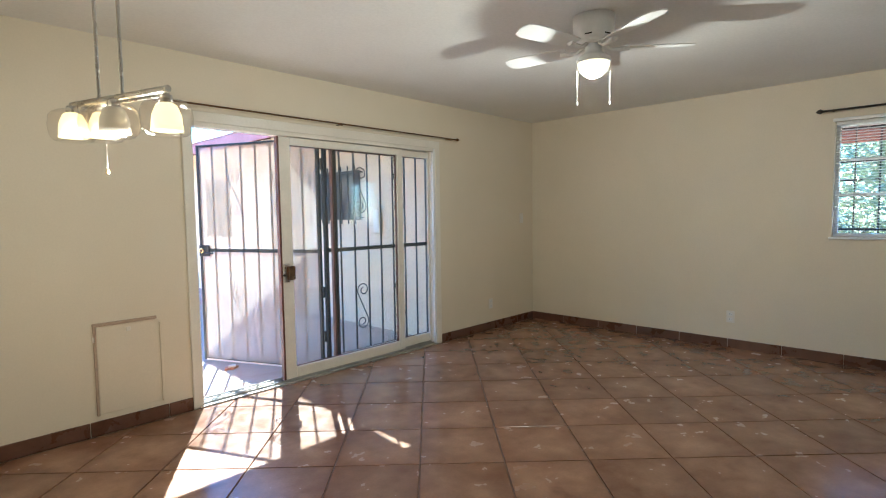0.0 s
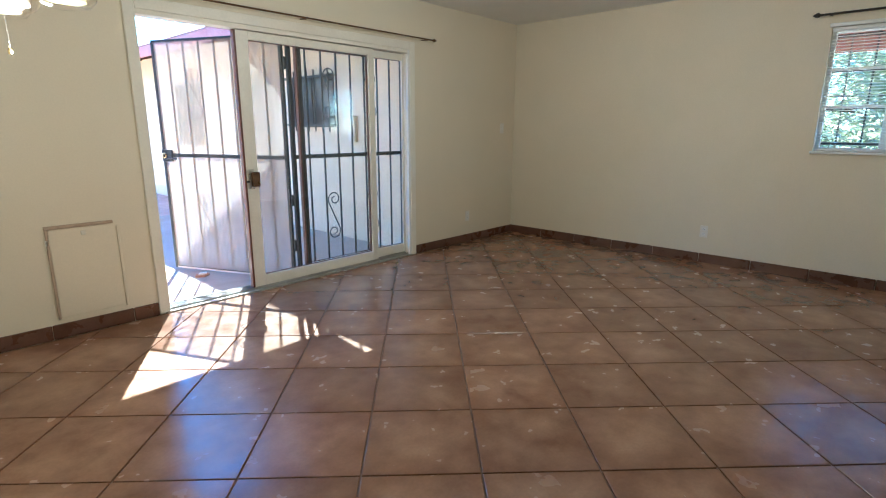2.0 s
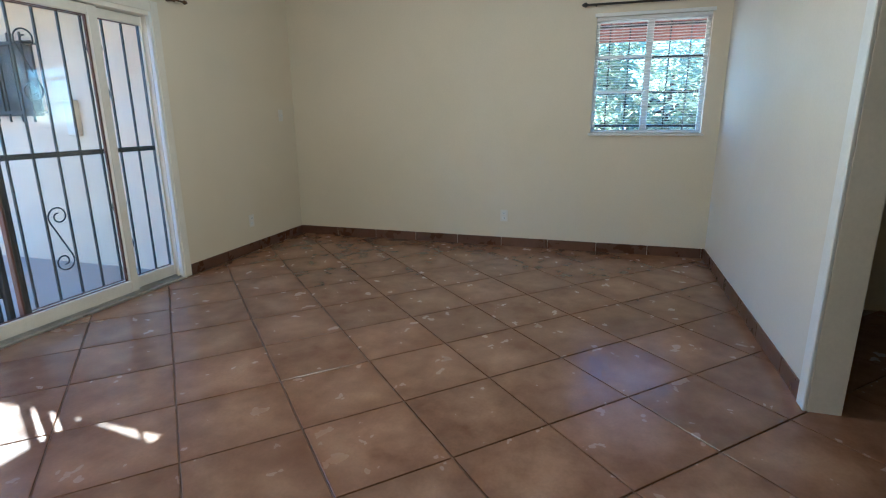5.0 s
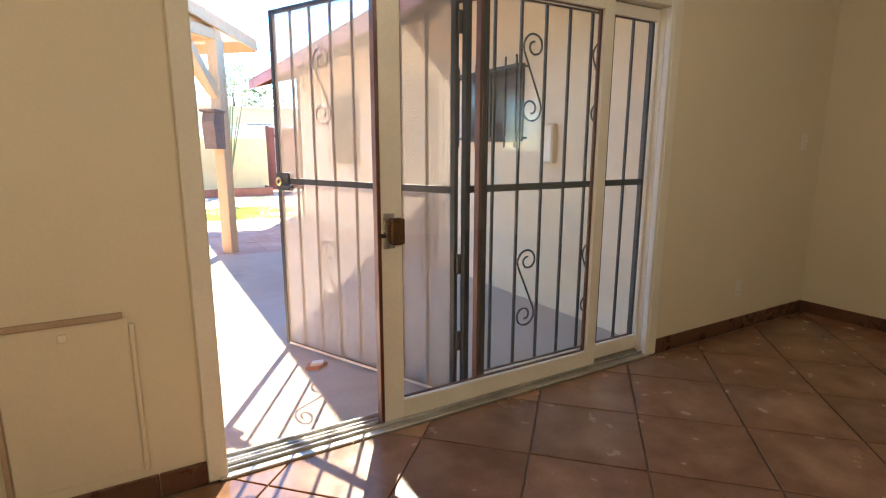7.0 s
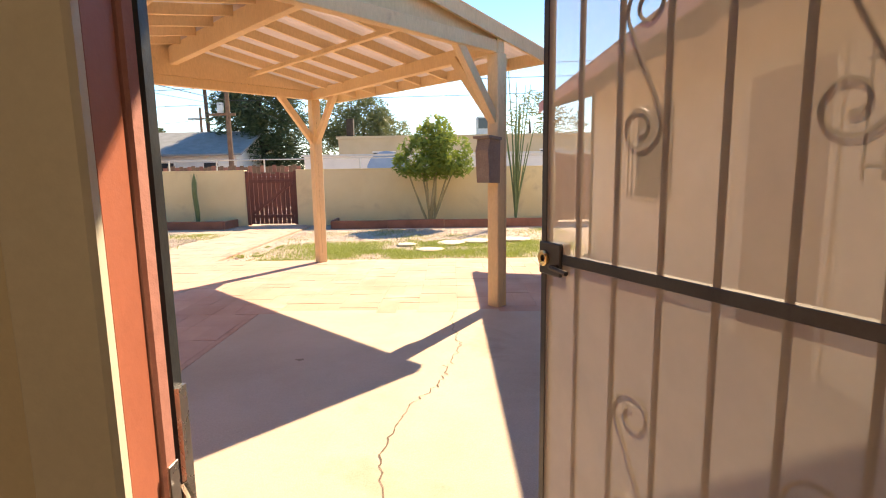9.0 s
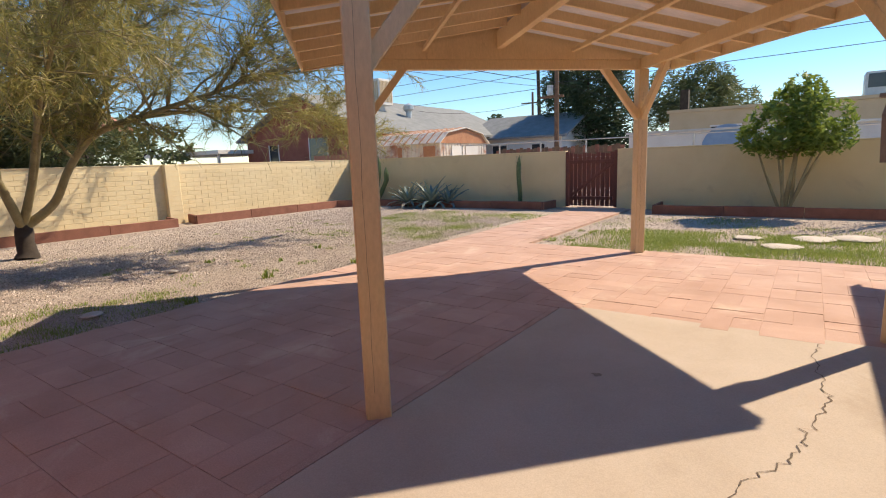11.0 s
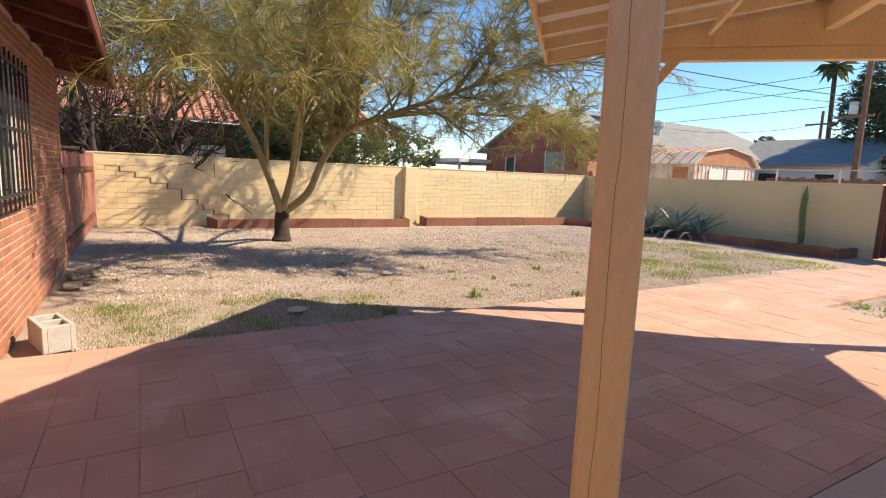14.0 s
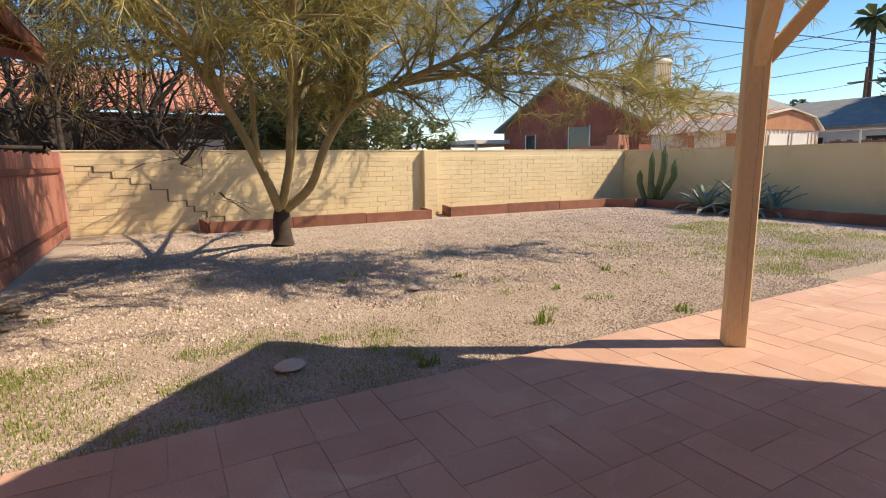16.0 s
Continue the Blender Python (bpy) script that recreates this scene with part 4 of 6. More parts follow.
# ---- house wing ----
WX, WYE = 0.18, 8.6
wing = struct("wing_wall", Geo().box(WX, WX + 0.2, OUT, WYE, -0.3, 2.75).box(WX, 6, WYE - 0.2, WYE, -0.3, 2.75), WING, "smooth tan stucco wall of the house wing", "wall")
EAX, EAZ = -0.62, 2.43
wr = thing("wing_roof", "shingle roof of the wing with deep shaded eave", "roof", kind="structure")
part("deck", Geo().slab([(EAX, 0.3, EAZ), (EAX, WYE + 0.35, EAZ), (5.0, WYE + 0.35, EAZ + 1.5), (5.0, 0.3, EAZ + 1.5)], (0, 0, 0.05)), BROWN, wr)
part("shingles", Geo().slab([(EAX - 0.02, 0.3, EAZ + 0.055), (EAX - 0.02, WYE + 0.38, EAZ + 0.055), (5.0, WYE + 0.38, EAZ + 1.555), (5.0, 0.3, EAZ + 1.555)], (0, 0, 0.02)), TILEROOF, wr)
part("fascia", B(EAX - 0.025, EAX, 0.3, WYE + 0.36, EAZ - 0.10, EAZ + 0.05, 0.003), PINKWOOD, wr)
for i in range(11):
    y = 0.6 + i * 0.8
    part("rafter_tail", Geo().slab([(EAX, y, EAZ - 0.09), (EAX, y, EAZ), (WX, y, EAZ + 0.22), (WX, y, EAZ + 0.12)], (0, 0.045, 0)), BROWN, wr)

def wing_window(name, label, y0, y1, z0, z1, scrolls):
    th = thing(name, label, "window", kind="structure")
    part("pane", B(WX - 0.004, WX, y0, y1, z0, z1), DARKWIN, th)
    for a, b in ((y0, y0 + 0.03), (y1 - 0.03, y1), ((y0 + y1) / 2 - 0.015, (y0 + y1) / 2 + 0.015)):
        part("frame", B(WX - 0.02, WX - 0.004, a, b, z0, z1, 0.002), BLACK, th)
    for a, b in ((z0, z0 + 0.03), (z1 - 0.03, z1)):
        part("frame_rail", B(WX - 0.02, WX - 0.004, y0 + 0.03, y1 - 0.03, a, b, 0.002), BLACK, th)
    g = thing("window_grille", "black iron grille over a wing window", "window grille")
    for z in (z0 + 0.03, z1 - 0.03):
        part("rail", B(WX - 0.13, WX - 0.11, y0 - 0.06, y1 + 0.06, z - 0.012, z + 0.012), IRON, g)
    n = max(4, int((y1 - y0) / 0.13))
    for i in range(n + 1):
        y = y0 - 0.04 + i * (y1 - y0 + 0.08) / n
        part("bar", B(WX - 0.127, WX - 0.113, y - 0.006, y + 0.006, z0 - 0.05, z1 + 0.05), IRON, g)
    for y in (y0 - 0.04, y1 + 0.04):
        for z in (z0 + 0.03, z1 - 0.03):
            part("standoff", B(WX - 0.113, WX, y - 0.008, y + 0.008, z - 0.008, z + 0.008), IRON, g)
    if scrolls:
        pts = [(WX - 0.12, (y0 + y1) / 2 + p[0], p[2]) for p in scroll(0, z0 + 0.08, z1 - 0.08, 0.05)]
        part("scroll", T(pts, 0.006, 6), IRON, g)

wing_window("window_3", "dark window in the stucco wing", 1.56, 2.50, 1.29, 1.92, True)
wing_window("window_4", "dark window farther along the wing", 5.30, 6.30, 1.0, 2.0, False)
wd = thing("door_2", "brown flush door in the stucco wing", "door", kind="structure")
part("leaf", B(WX - 0.012, WX, 2.95, 3.85, GZ, 2.02, 0.003), DOORTAN, wd)
for a, b in ((2.88, 2.95), (3.85, 3.92)):
    part("casing", B(WX - 0.02, WX, a, b, GZ, 2.09, 0.003), WING, wd)
part("head_casing", B(WX - 0.02, WX, 2.95, 3.85, 2.02, 2.09, 0.003), WING, wd)
part("knob", Geo().lathe([(0, 0), (0.012, 0.0), (0.012, 0.03), (0.028, 0.045), (0.02, 0.065), (0, 0.07)], sides=12, m=pose(WX - 0.012, 3.02, 0.95, 0, -90, 0)), BRASS, wd, "", True)
st = thing("junction_box", "small tan box on the wing wall", "utility box")
part("box", B(WX - 0.05, WX, 1.14, 1.26, 1.12, 1.42, 0.006), WING, st)
part("cover", B(WX - 0.056, WX - 0.05, 1.15, 1.25, 1.13, 1.41, 0.002), TRIM, st)

# ---- garden walls ----
GX, GY, GT = -16.5, 14.4, 1.48      # left wall, far wall, top of walls
lw = struct("garden_wall_west", Geo().box(GX - 0.18, GX, -0.1, GY + 0.18, -0.4, GT - 0.01), BLOCK, "cream-yellow painted slump block garden wall", "wall")
masonry(lw, "block", face(GX, 14.38, -0.07, -90) @ pose(0, 0, 0, 0, 0, 180) @ pose(-14.45, 0, 0), 14.45, 1.45, 0.405, 0.118, 0.007, 0.008, BLOCK, (5.0, 13.5, 0, 1.45))
part("cap", B(GX - 0.185, GX + 0.012, -0.1, GY + 0.18, GT - 0.01, GT + 0.02, 0.006), BLOCK, lw)
pil = struct("wall_pilaster", B(GX + 0.002, GX + 0.16, 7.40, 7.78, -0.3, GT + 0.015, 0.01), BLOCK, "yellow painted block pilaster on the garden wall", "pilaster")
for i in range(11):
    part("groove", B(GX + 0.158, GX + 0.163, 7.40, 7.78, i * 0.13, i * 0.13 + 0.008), STUCCO, pil)
fw = struct("garden_wall_north", Geo().box(GX, -8.02, GY, GY + 0.18, -0.4, GT - 0.02).box(-6.56, 0.75, GY, GY + 0.18, -0.4, GT - 0.02), STUCCO, "yellow stuccoed garden wall, shaded side", "wall")
part("cap", Geo().box(GX, -8.02, GY - 0.015, GY + 0.195, GT - 0.02, GT + 0.012, None, 0.006).box(-6.56, 0.75, GY - 0.015, GY + 0.195, GT - 0.02, GT + 0.012, None, 0.006), STUCCO, fw)
crk = Geo()
yy, zz = 0.35, 1.21
rr = random.Random(5)
pts = [(yy, zz)]
for i in range(9):
    yy += 0.12 + 0.22 * rr.random()
    pts.append((yy, zz))
    zz -= 0.118 if i != 4 else 0.236
    pts.append((yy + 0.02, zz))
for (a, b), (c, d) in zip(pts, pts[1:]):
    crk.box(GX + 0.0105, GX + 0.0145, min(a, c) - 0.006, max(a, c) + 0.006, min(b, d) - 0.006, max(b, d) + 0.006)
part("crack", crk, CRACK, lw, "dark stepped crack in the blockwork")

def board_gate(name, label, m, width, height, mat, n, brace):
    th = thing(name, label, "gate", at=m)
    w = width / n
    for i in range(n):
        part("board", B(i * w + 0.006, (i + 1) * w - 0.006, 0, 0.02, 0.03, height - 0.02 * ((i * 7) % 3), 0.003), mat, th)
    for z in (0.25, height - 0.25):
        part("ledge", B(0.03, width - 0.03, -0.035, 0, z - 0.045, z + 0.045, 0.003), mat, th)
    if brace:
        a = math.atan2(height - 0.6, width - 0.1)
        part("brace", Geo().box(0, math.hypot(height - 0.6, width - 0.1), -0.034, -0.001, -0.04, 0.04, pose(0.05, 0, 0.3, 0, -math.degrees(a), 0), 0.003), mat, th)
    for x in (-0.045, width + 0.045):
        part("post", B(x - 0.045, x + 0.045, -0.03, 0.06, 0, height + 0.04, 0.004), mat, th)
    return th

board_gate("garden_gate", "dark red boarded wooden gate in the garden wall", pose(-7.93, GY + 0.05, GZ - 0.02), 1.28, 1.50, REDWOOD, 10, True)
board_gate("side_gate", "dark brown wooden gate at the end of the garden wall", pose(0.85, GY + 0.05, GZ - 0.02), 1.6, 1.9, REDWOOD, 10, False)
sf = thing("side_fence", "red stained board fence between house and garden wall", "fence")
for i in range(30):
    x = EXW - 0.12 - i * 0.155
    part("board", B(x - 0.15, x, 0.10, 0.122, GZ, 1.42 - 0.015 * ((i * 5) % 3), 0.003), FENCERED, sf)
for z in (0.2, 1.15):
    part("rail", B(EXW - 4.8, EXW, 0.122, 0.16, z - 0.04, z + 0.04, 0.003), REDWOOD, sf)
part("end_post", B(EXW - 4.95, EXW - 4.80, 0.02, 0.17, GZ - 0.1, 1.47, 0.006), PINKWOOD, sf, "faded pink end post")

# ---- planters ----
def planter(label, ring, h):
    """Low board edging along a closed ring of corners, filled with soil."""
    th = thing("planter", label, "planter")
    for (x0, y0), (x1, y1) in zip(ring, ring[1:]):
        l = math.hypot(x1 - x0, y1 - y0)
        n = max(1, round(l / 1.5))
        for k in range(n):
            m = pose(x0 + (x1 - x0) * k / n, y0 + (y1 - y0) * k / n, GZ - 0.08, 0, 0, math.degrees(math.atan2(y1 - y0, x1 - x0)))
            part("board", Geo().box(0.003, l / n - 0.003, -0.035, 0.035, 0, h + 0.08 + 0.012 * ((k * 3) % 2), m, 0.008), PLANTER, th)
    return th

planter("weathered red board planter edging below the block wall", [(-16.45, 2.35), (-15.75, 2.45), (-15.55, 7.15), (-16.32, 7.3)], 0.17)
planter("weathered red board planter edging by the wall corner", [(-16.4, 7.95), (-15.7, 7.75), (-15.45, 12.6), (-14.9, 13.1), (-14.9, 13.6)], 0.19)
planter("low shaded red edging below the stucco wall", [(-14.85, 13.55), (-8.35, 13.55), (-8.3, 14.35)], 0.17)
planter("low shaded red edging under the bush", [(-5.4, 14.35), (-5.35, 13.3), (0.6, 13.3), (0.65, 14.35)], 0.17)

# ---- ramada ----
RC, RA = Vector((-4.29, 5.02, 0)), 45.8
RM = pose(RC.x, RC.y, 0, 0, 0, RA)            # local x: across the ridge, local y: along the ridge
HX, HY, BZ = 1.81, 1.9, 2.46                  # half spacing of posts, underside of beams
RISE, PEAK, EV = 0.165, 2.98, 2.44             # slope, ridge top of rafters, half width at the eaves
ram = thing("ramada", "cream painted timber ramada with corrugated roofing", "ramada")
def rbox(name, x0, x1, y0, y1, z0, z1, c=0.006, mat=None, label=""):
    return part(name, Geo().box(x0, x1, y0, y1, z0, z1, RM, c), mat or TIMBER, ram, label)
CORNER = {(-1, -1): (-1.946, -1.994), (1, -1): (1.717, -1.902), (1, 1): (2.018, 1.955), (-1, 1): (-1.794, 1.938)}   # posts out of square
for sx in (-1, 1):
    for sy in (-1, 1):
        x, y = CORNER[sx, sy]
        p = rbox("post", x - 0.07, x + 0.07, y - 0.07, y + 0.07, GZ - 0.05, BZ, 0.008)
        rr = random.Random(sx * 3 + sy)
        zz, pts = 0.1, []
        ox = rr.uniform(-0.03, 0.03)
        while zz < 2.2:
            pts.append((x + ox + rr.uniform(-0.004, 0.004), y - 0.0705, zz))
            zz += 0.09
        part("check_crack", Geo().tube([RM @ Vector(q) for q in pts], 0.0008, 4), CRACK, p)
        for dx, dy in ((-sx, 0), (0, -sy)):
            a = Vector((x + dx * 0.05, y + dy * 0.05, BZ - 0.62))
            b = Vector((x + dx * 0.56, y + dy * 0.56, BZ + 0.02))
            d = b - a
            rot = d.to_track_quat("X", "Z").to_matrix().to_4x4()
            part("knee_brace", Geo().box(-0.03, d.length + 0.02, -0.04, 0.04, -0.045, 0.045, RM @ Matrix.Translation(a) @ rot, 0.005), TIMBER, ram)
for sx in (-1, 1):
    (xa, ya), (xb, yb) = CORNER[sx, -1], CORNER[sx, 1]
    m = RM @ pose(xa, ya, 0, 0, 0, -math.degrees(math.atan2(xb - xa, yb - ya)))
    part("eave_beam", Geo().box(-0.045, 0.045, -0.06, math.hypot(xb - xa, yb - ya) + 0.06, BZ, BZ + 0.14, m, 0.006), TIMBER, ram)
for sy in (-1, 1):
    y = sy * HY
    (xa, ya), (xb, yb) = CORNER[-1, sy], CORNER[1, sy]
    m = RM @ pose(xa, ya, 0, 0, 0, math.degrees(math.atan2(yb - ya, xb - xa)))
    part("tie_beam", Geo().box(0.045, math.hypot(xb - xa, yb - ya) - 0.045, -0.045, 0.045, BZ, BZ + 0.12, m, 0.006), TIMBER, ram)
    tri = [(-HX, y - sy * 0.02, BZ + 0.12), (HX, y - sy * 0.02, BZ + 0.12), (HX, y - sy * 0.02, PEAK - 0.06 - RISE * HX), (0, y - sy * 0.02, PEAK - 0.06), (-HX, y - sy * 0.02, PEAK - 0.06 - RISE * HX)]
    part("gable_board", Geo().slab([RM @ Vector(q) for q in tri], RM.to_3x3() @ Vector((0, sy * 0.03, 0))), TIMBER, ram)
rbox("ridge_beam", -0.045, 0.045, -HY + 0.0, HY - 0.0, PEAK - 0.27, PEAK - 0.06)
nr = 9
for i in range(nr):
    y = -HY - 0.05 + i * (2 * HY + 0.1) / (nr - 1)
    for sx in (-1, 1):
        q = [(sx * 0.045, y - 0.02, PEAK - 0.10), (sx * 0.045, y - 0.02, PEAK), (sx * EV, y - 0.02, PEAK - RISE * EV), (sx * EV, y - 0.02, PEAK - RISE * EV - 0.10)]
        part("rafter", Geo().slab([RM @ Vector(v) for v in q], RM.to_3x3() @ Vector((0, 0.04, 0))), TIMBER, ram)
for sx in (-1, 1):
    x = sx * 0.98
    z = PEAK - RISE * abs(x) - 0.10
    part("batten", Geo().slab([RM @ Vector(v) for v in ((x - 0.02, -HY, z), (x + 0.02, -HY, z - sx * RISE * 0.04), (x + 0.02, HY, z - sx * RISE * 0.04), (x - 0.02, HY, z))], (0, 0, -0.045)), TIMBER, ram)
    z = PEAK - RISE * EV
    rbox("fascia", sx * EV - 0.014 + sx * 0.016, sx * EV + 0.014 + sx * 0.016, -HY - 0.06, HY + 0.06, z - 0.125, z + 0.008, 0.004)
for sy in (-1, 1):
    for sx in (-1, 1):
        y = sy * (HY + 0.06)
        q = [(0, y, PEAK - 0.12), (0, y, PEAK + 0.005), (sx * EV, y, PEAK + 0.005 - RISE * EV), (sx * EV, y, PEAK - 0.12 - RISE * EV)]
        part("barge_board", Geo().slab([RM @ Vector(v) for v in q], RM.to_3x3() @ Vector((0, sy * 0.03, 0))), TIMBER, ram)
for sx in (-1, 1):
    cor = Geo()
    n = 160
    L, x1 = HY + 0.1, EV + 0.06
    n0 = len(cor.v)
    for k in range(n + 1):
        y = -L + 2 * L * k / n
        w = 0.009 * math.sin(y * 2 * math.pi / 0.068)
        for x in (0.0, x1):
            cor.v.append(tuple(RM @ Vector((sx * x, y, PEAK + 0.016 + w - RISE * x))))
    for k in range(n):
        a = n0 + 2 * k
        cor.f.append((a, a + 2, a + 3, a + 1))
    part("roof_sheet", cor, TIN, ram, "pale corrugated roofing sheet", True)
part("ridge_cap", Geo().slab([RM @ Vector(v) for v in ((-0.12, -HY - 0.1, PEAK + 0.012), (0, -HY - 0.1, PEAK + 0.035), (0.12, -HY - 0.1, PEAK + 0.012))], RM.to_3x3() @ Vector((0, 2 * HY + 0.2, 0))), TIN, ram)
# weathered wooden box hung on one post
box = thing("hanging_box", "weathered grey-brown wooden box fixed to the ramada post", "wooden box", at=RM @ pose(1.647, -1.902, 1.43, 0, 0, 0))
part("body", Geo().slab([(-0.17, -0.10, -0.21), (-0.01, -0.10, -0.215), (-0.001, -0.10, 0.2), (-0.15, -0.10, 0.23), (-0.19, -0.10, 0.1)], (0, 0.16, 0)), GREYWOOD, box)
part("lid", Geo().slab([(-0.2, -0.12, 0.215), (0.0, -0.12, 0.2), (0.0, -0.12, 0.225), (-0.2, -0.12, 0.24)], (0, 0.20, 0)), GREYWOOD, box)

# ---- small things on the patio ----
cg = Geo()
rk = random.Random(3)
anchors = [(-2.17, 4.66), (-2.215, 4.45), (-2.143, 3.70), (-2.291, 2.864), (-2.454, 2.586), (-2.567, 2.005), (-2.503, 1.619), (-2.6, 0.9), (-2.52, 0.35)]
line = []
for (xa, ya), (xb, yb) in zip(anchors, anchors[1:]):
    n = max(3, int(math.hypot(xb - xa, yb - ya) / 0.035))
    for k in range(n):
        s = k / n
        line.append((xa + (xb - xa) * s + rk.gauss(0, 0.013), ya + (yb - ya) * s + rk.gauss(0, 0.008)))
for (xa, ya), (xb, yb) in zip(line, line[1:]):
    w = rk.uniform(0.0015, 0.0048)
    cg.poly([(xa - w, ya, GZ + 0.004), (xa + w, ya, GZ + 0.004), (xb + w, yb, GZ + 0.004), (xb - w, yb, GZ + 0.004)])
part("crack", cg, CRACK, slab_ob, "long jagged crack across the concrete")
for bx, by, br in ((-2.9, 1.35, 0.05), (-3.35, 3.35, 0.035), (-1.5, 1.5, 0.04)):
    ringp = [(bx + br * rk.uniform(0.5, 1.2) * math.cos(a), by + br * rk.uniform(0.4, 1.0) * math.sin(a)) for a in [i * math.pi / 6 for i in range(12)]]
    part("stain", Geo().poly([(x, y, GZ + 0.004) for x, y in ringp]), SLAB_STAIN, slab_ob)
chip = thing("broken_tile", "small broken piece of orange tile lying on the patio", "tile piece")
part("shard", Geo().slab([(-1.90, 0.93, GZ), (-1.83, 0.90, GZ), (-1.76, 0.95, GZ), (-1.80, 0.99, GZ), (-1.87, 0.985, GZ)], (0, 0, 0.018)), CHIP, chip)
part("shard", Geo().slab([(-1.87, 0.93, GZ + 0.018), (-1.80, 0.92, GZ + 0.018), (-1.78, 0.96, GZ + 0.018), (-1.84, 0.975, GZ + 0.018)], (0.0, 0.0, 0.014)), TRIM, chip)

def cinder_block(m):
    th = thing("cinder_block", "grey hollow concrete block beside the brick wall", "concrete block", at=m)
    g = Geo()
    g.box(-0.2, 0.2, -0.1, -0.068, 0, 0.195, None, 0.004).box(-0.2, 0.2, 0.068, 0.1, 0, 0.195, None, 0.004)
    for x in (-0.184, 0, 0.184):
        g.box(x - 0.016, x + 0.016, -0.068, 0.068, 0, 0.193, None, 0.003)
    part("block", g, CONCRETE, th)
    return th
cinder_block(pose(-7.78, 0.40, GZ - 0.02, 0, 0, 20))

def rock(label, x, y, s, flat, mat, seed, cat="stone"):
    r = random.Random(seed)
    bm = bmesh.new()
    bmesh.ops.create_icosphere(bm, subdivisions=2, radius=s)
    for v in bm.verts:
        v.co *= 1 + 0.25 * (noise.noise(v.co * (2.2 / s) * 0.6 + Vector((seed, 0, 0))))
        v.co.z = max(v.co.z * flat, -s * flat * 0.5)
    me = bpy.data.meshes.new("stone")
    bm.to_mesh(me)
    bm.free()
    me.materials.append(mat)
    ob = new("stone", me)
    ob.matrix_basis = pose(x, y, GZ - 0.02 + s * flat * 0.3, 0, 0, seed * 40)
    return tagged(ob, label, cat)
for i, (x, y, s) in enumerate(((-10.8, 0.36, 0.10), (-10.45, 0.3, 0.09), (-10.55, 0.5, 0.06), (-9.9, 0.32, 0.10), (-10.1, 0.45, 0.05))):
    rock("dull brown stone at the foot of the brick wall", x, y, s, 0.5, SLAB_STAIN, i + 2)
for i, (x, y, s) in enumerate(((-2.2, 10.05, 0.30), (-1.68, 10.3, 0.32), (-2.6, 9.15, 0.26), (-0.85, 10.45, 0.33), (-3.1, 9.9, 0.2))):
    rock("flat pale stepping stone in the grass", x, y, s, 0.10, STONE, i + 12, "stepping stone")
rock("small pale flat stone in the gravel", -8.13, 2.3, 0.10, 0.25, STONE, 31)
rock("small pale flat stone in the gravel", -9.6, 3.9, 0.07, 0.3, STONE, 33)

# ---- gravel, weeds and grass ----
def scatter_stones(n, region, size, seed):
    r = random.Random(seed)
    v, f = [], []
    for _ in range(n):
        x, y = region(r)
        s = size * r.uniform(0.5, 1.4)
        h = s * r.uniform(0.4, 0.8)
        a, z = r.uniform(0, 6.28), -0.10
        k = len(v)
        v += [(x + s * math.cos(a + q), y + s * math.sin(a + q) * r.uniform(0.6, 1), z + r.uniform(-0.003, 0.005)) for q in (0, 1.57, 3.14, 4.71)]
        v.append((x + r.uniform(-0.3, 0.3) * s, y + r.uniform(-0.3, 0.3) * s, z + h))
        f += [(k, k + 1, k + 4), (k + 1, k + 2, k + 4), (k + 2, k + 3, k + 4), (k + 3, k, k + 4)]
    g = Geo()
    g.v, g.f = v, f
    return g

def near_yard(r):
    while True:
        x = -7.55 - 6.5 * r.random() ** 1.5
        y = r.uniform(0.35, 11.5)
        if not (x > -7.9 and 8 < y):
            return x, y

tagged(part("gravel", scatter_stones(95000, near_yard, 0.0115, 21), GRAVEL), "pale loose gravel covering the yard", "gravel", "", "stuff")
tagged(part("gravel", scatter_stones(22000, lambda r: (r.uniform(-15.3, -9), r.uniform(0.5, 13.2)), 0.024, 22), GRAVEL), "pale loose gravel farther across the yard", "gravel", "", "stuff")
tagged(part("gravel", scatter_stones(6000, lambda r: (r.uniform(-6.0, 0.5), r.uniform(8.0, 13.2)), 0.02, 23), GRAVEL), "pale gravel among the grass", "gravel", "", "stuff")

def blades(n, region, h, w, seed, droop=1.0):
    r = random.Random(seed)
    v, f = [], []
    for _ in range(n):
        x, y = region(r)
        a, l = r.uniform(0, 6.28), h * r.uniform(0.4, 1.3)
        dx, dy, b = math.cos(a), math.sin(a), r.uniform(0.2, 1) * droop
        k = len(v)
        v += [(x - dy * w, y + dx * w, -0.11), (x + dy * w, y - dx * w, -0.11),
              (x + dx * l * b * 0.4 + dy * w * 0.8, y + dy * l * b * 0.4 - dx * w * 0.8, -0.1 + l * 0.6), (x + dx * l * b * 0.4 - dy * w * 0.8, y + dy * l * b * 0.4 + dx * w * 0.8, -0.1 + l * 0.6),
              (x + dx * l * b, y + dy * l * b, -0.1 + l)]
        f += [(k, k + 1, k + 2, k + 3), (k + 3, k + 2, k + 4)]
    g = Geo()
    g.v, g.f = v, f
    return g

def clumped(x0, x1, y0, y1, seed, spread, n):
    q = random.Random(seed)
    cs = [(q.uniform(x0, x1), q.uniform(y0, y1), q.uniform(0.4, 1.2)) for _ in range(n)]
    def pick(r):
        c = cs[int(r.random() * len(cs))]
        return min(max(r.gauss(c[0], spread * c[2]), x0 - 0.2), x1 + 0.2), min(max(r.gauss(c[1], spread * c[2]), y0 - 0.1), y1 + 0.2)
    return pick

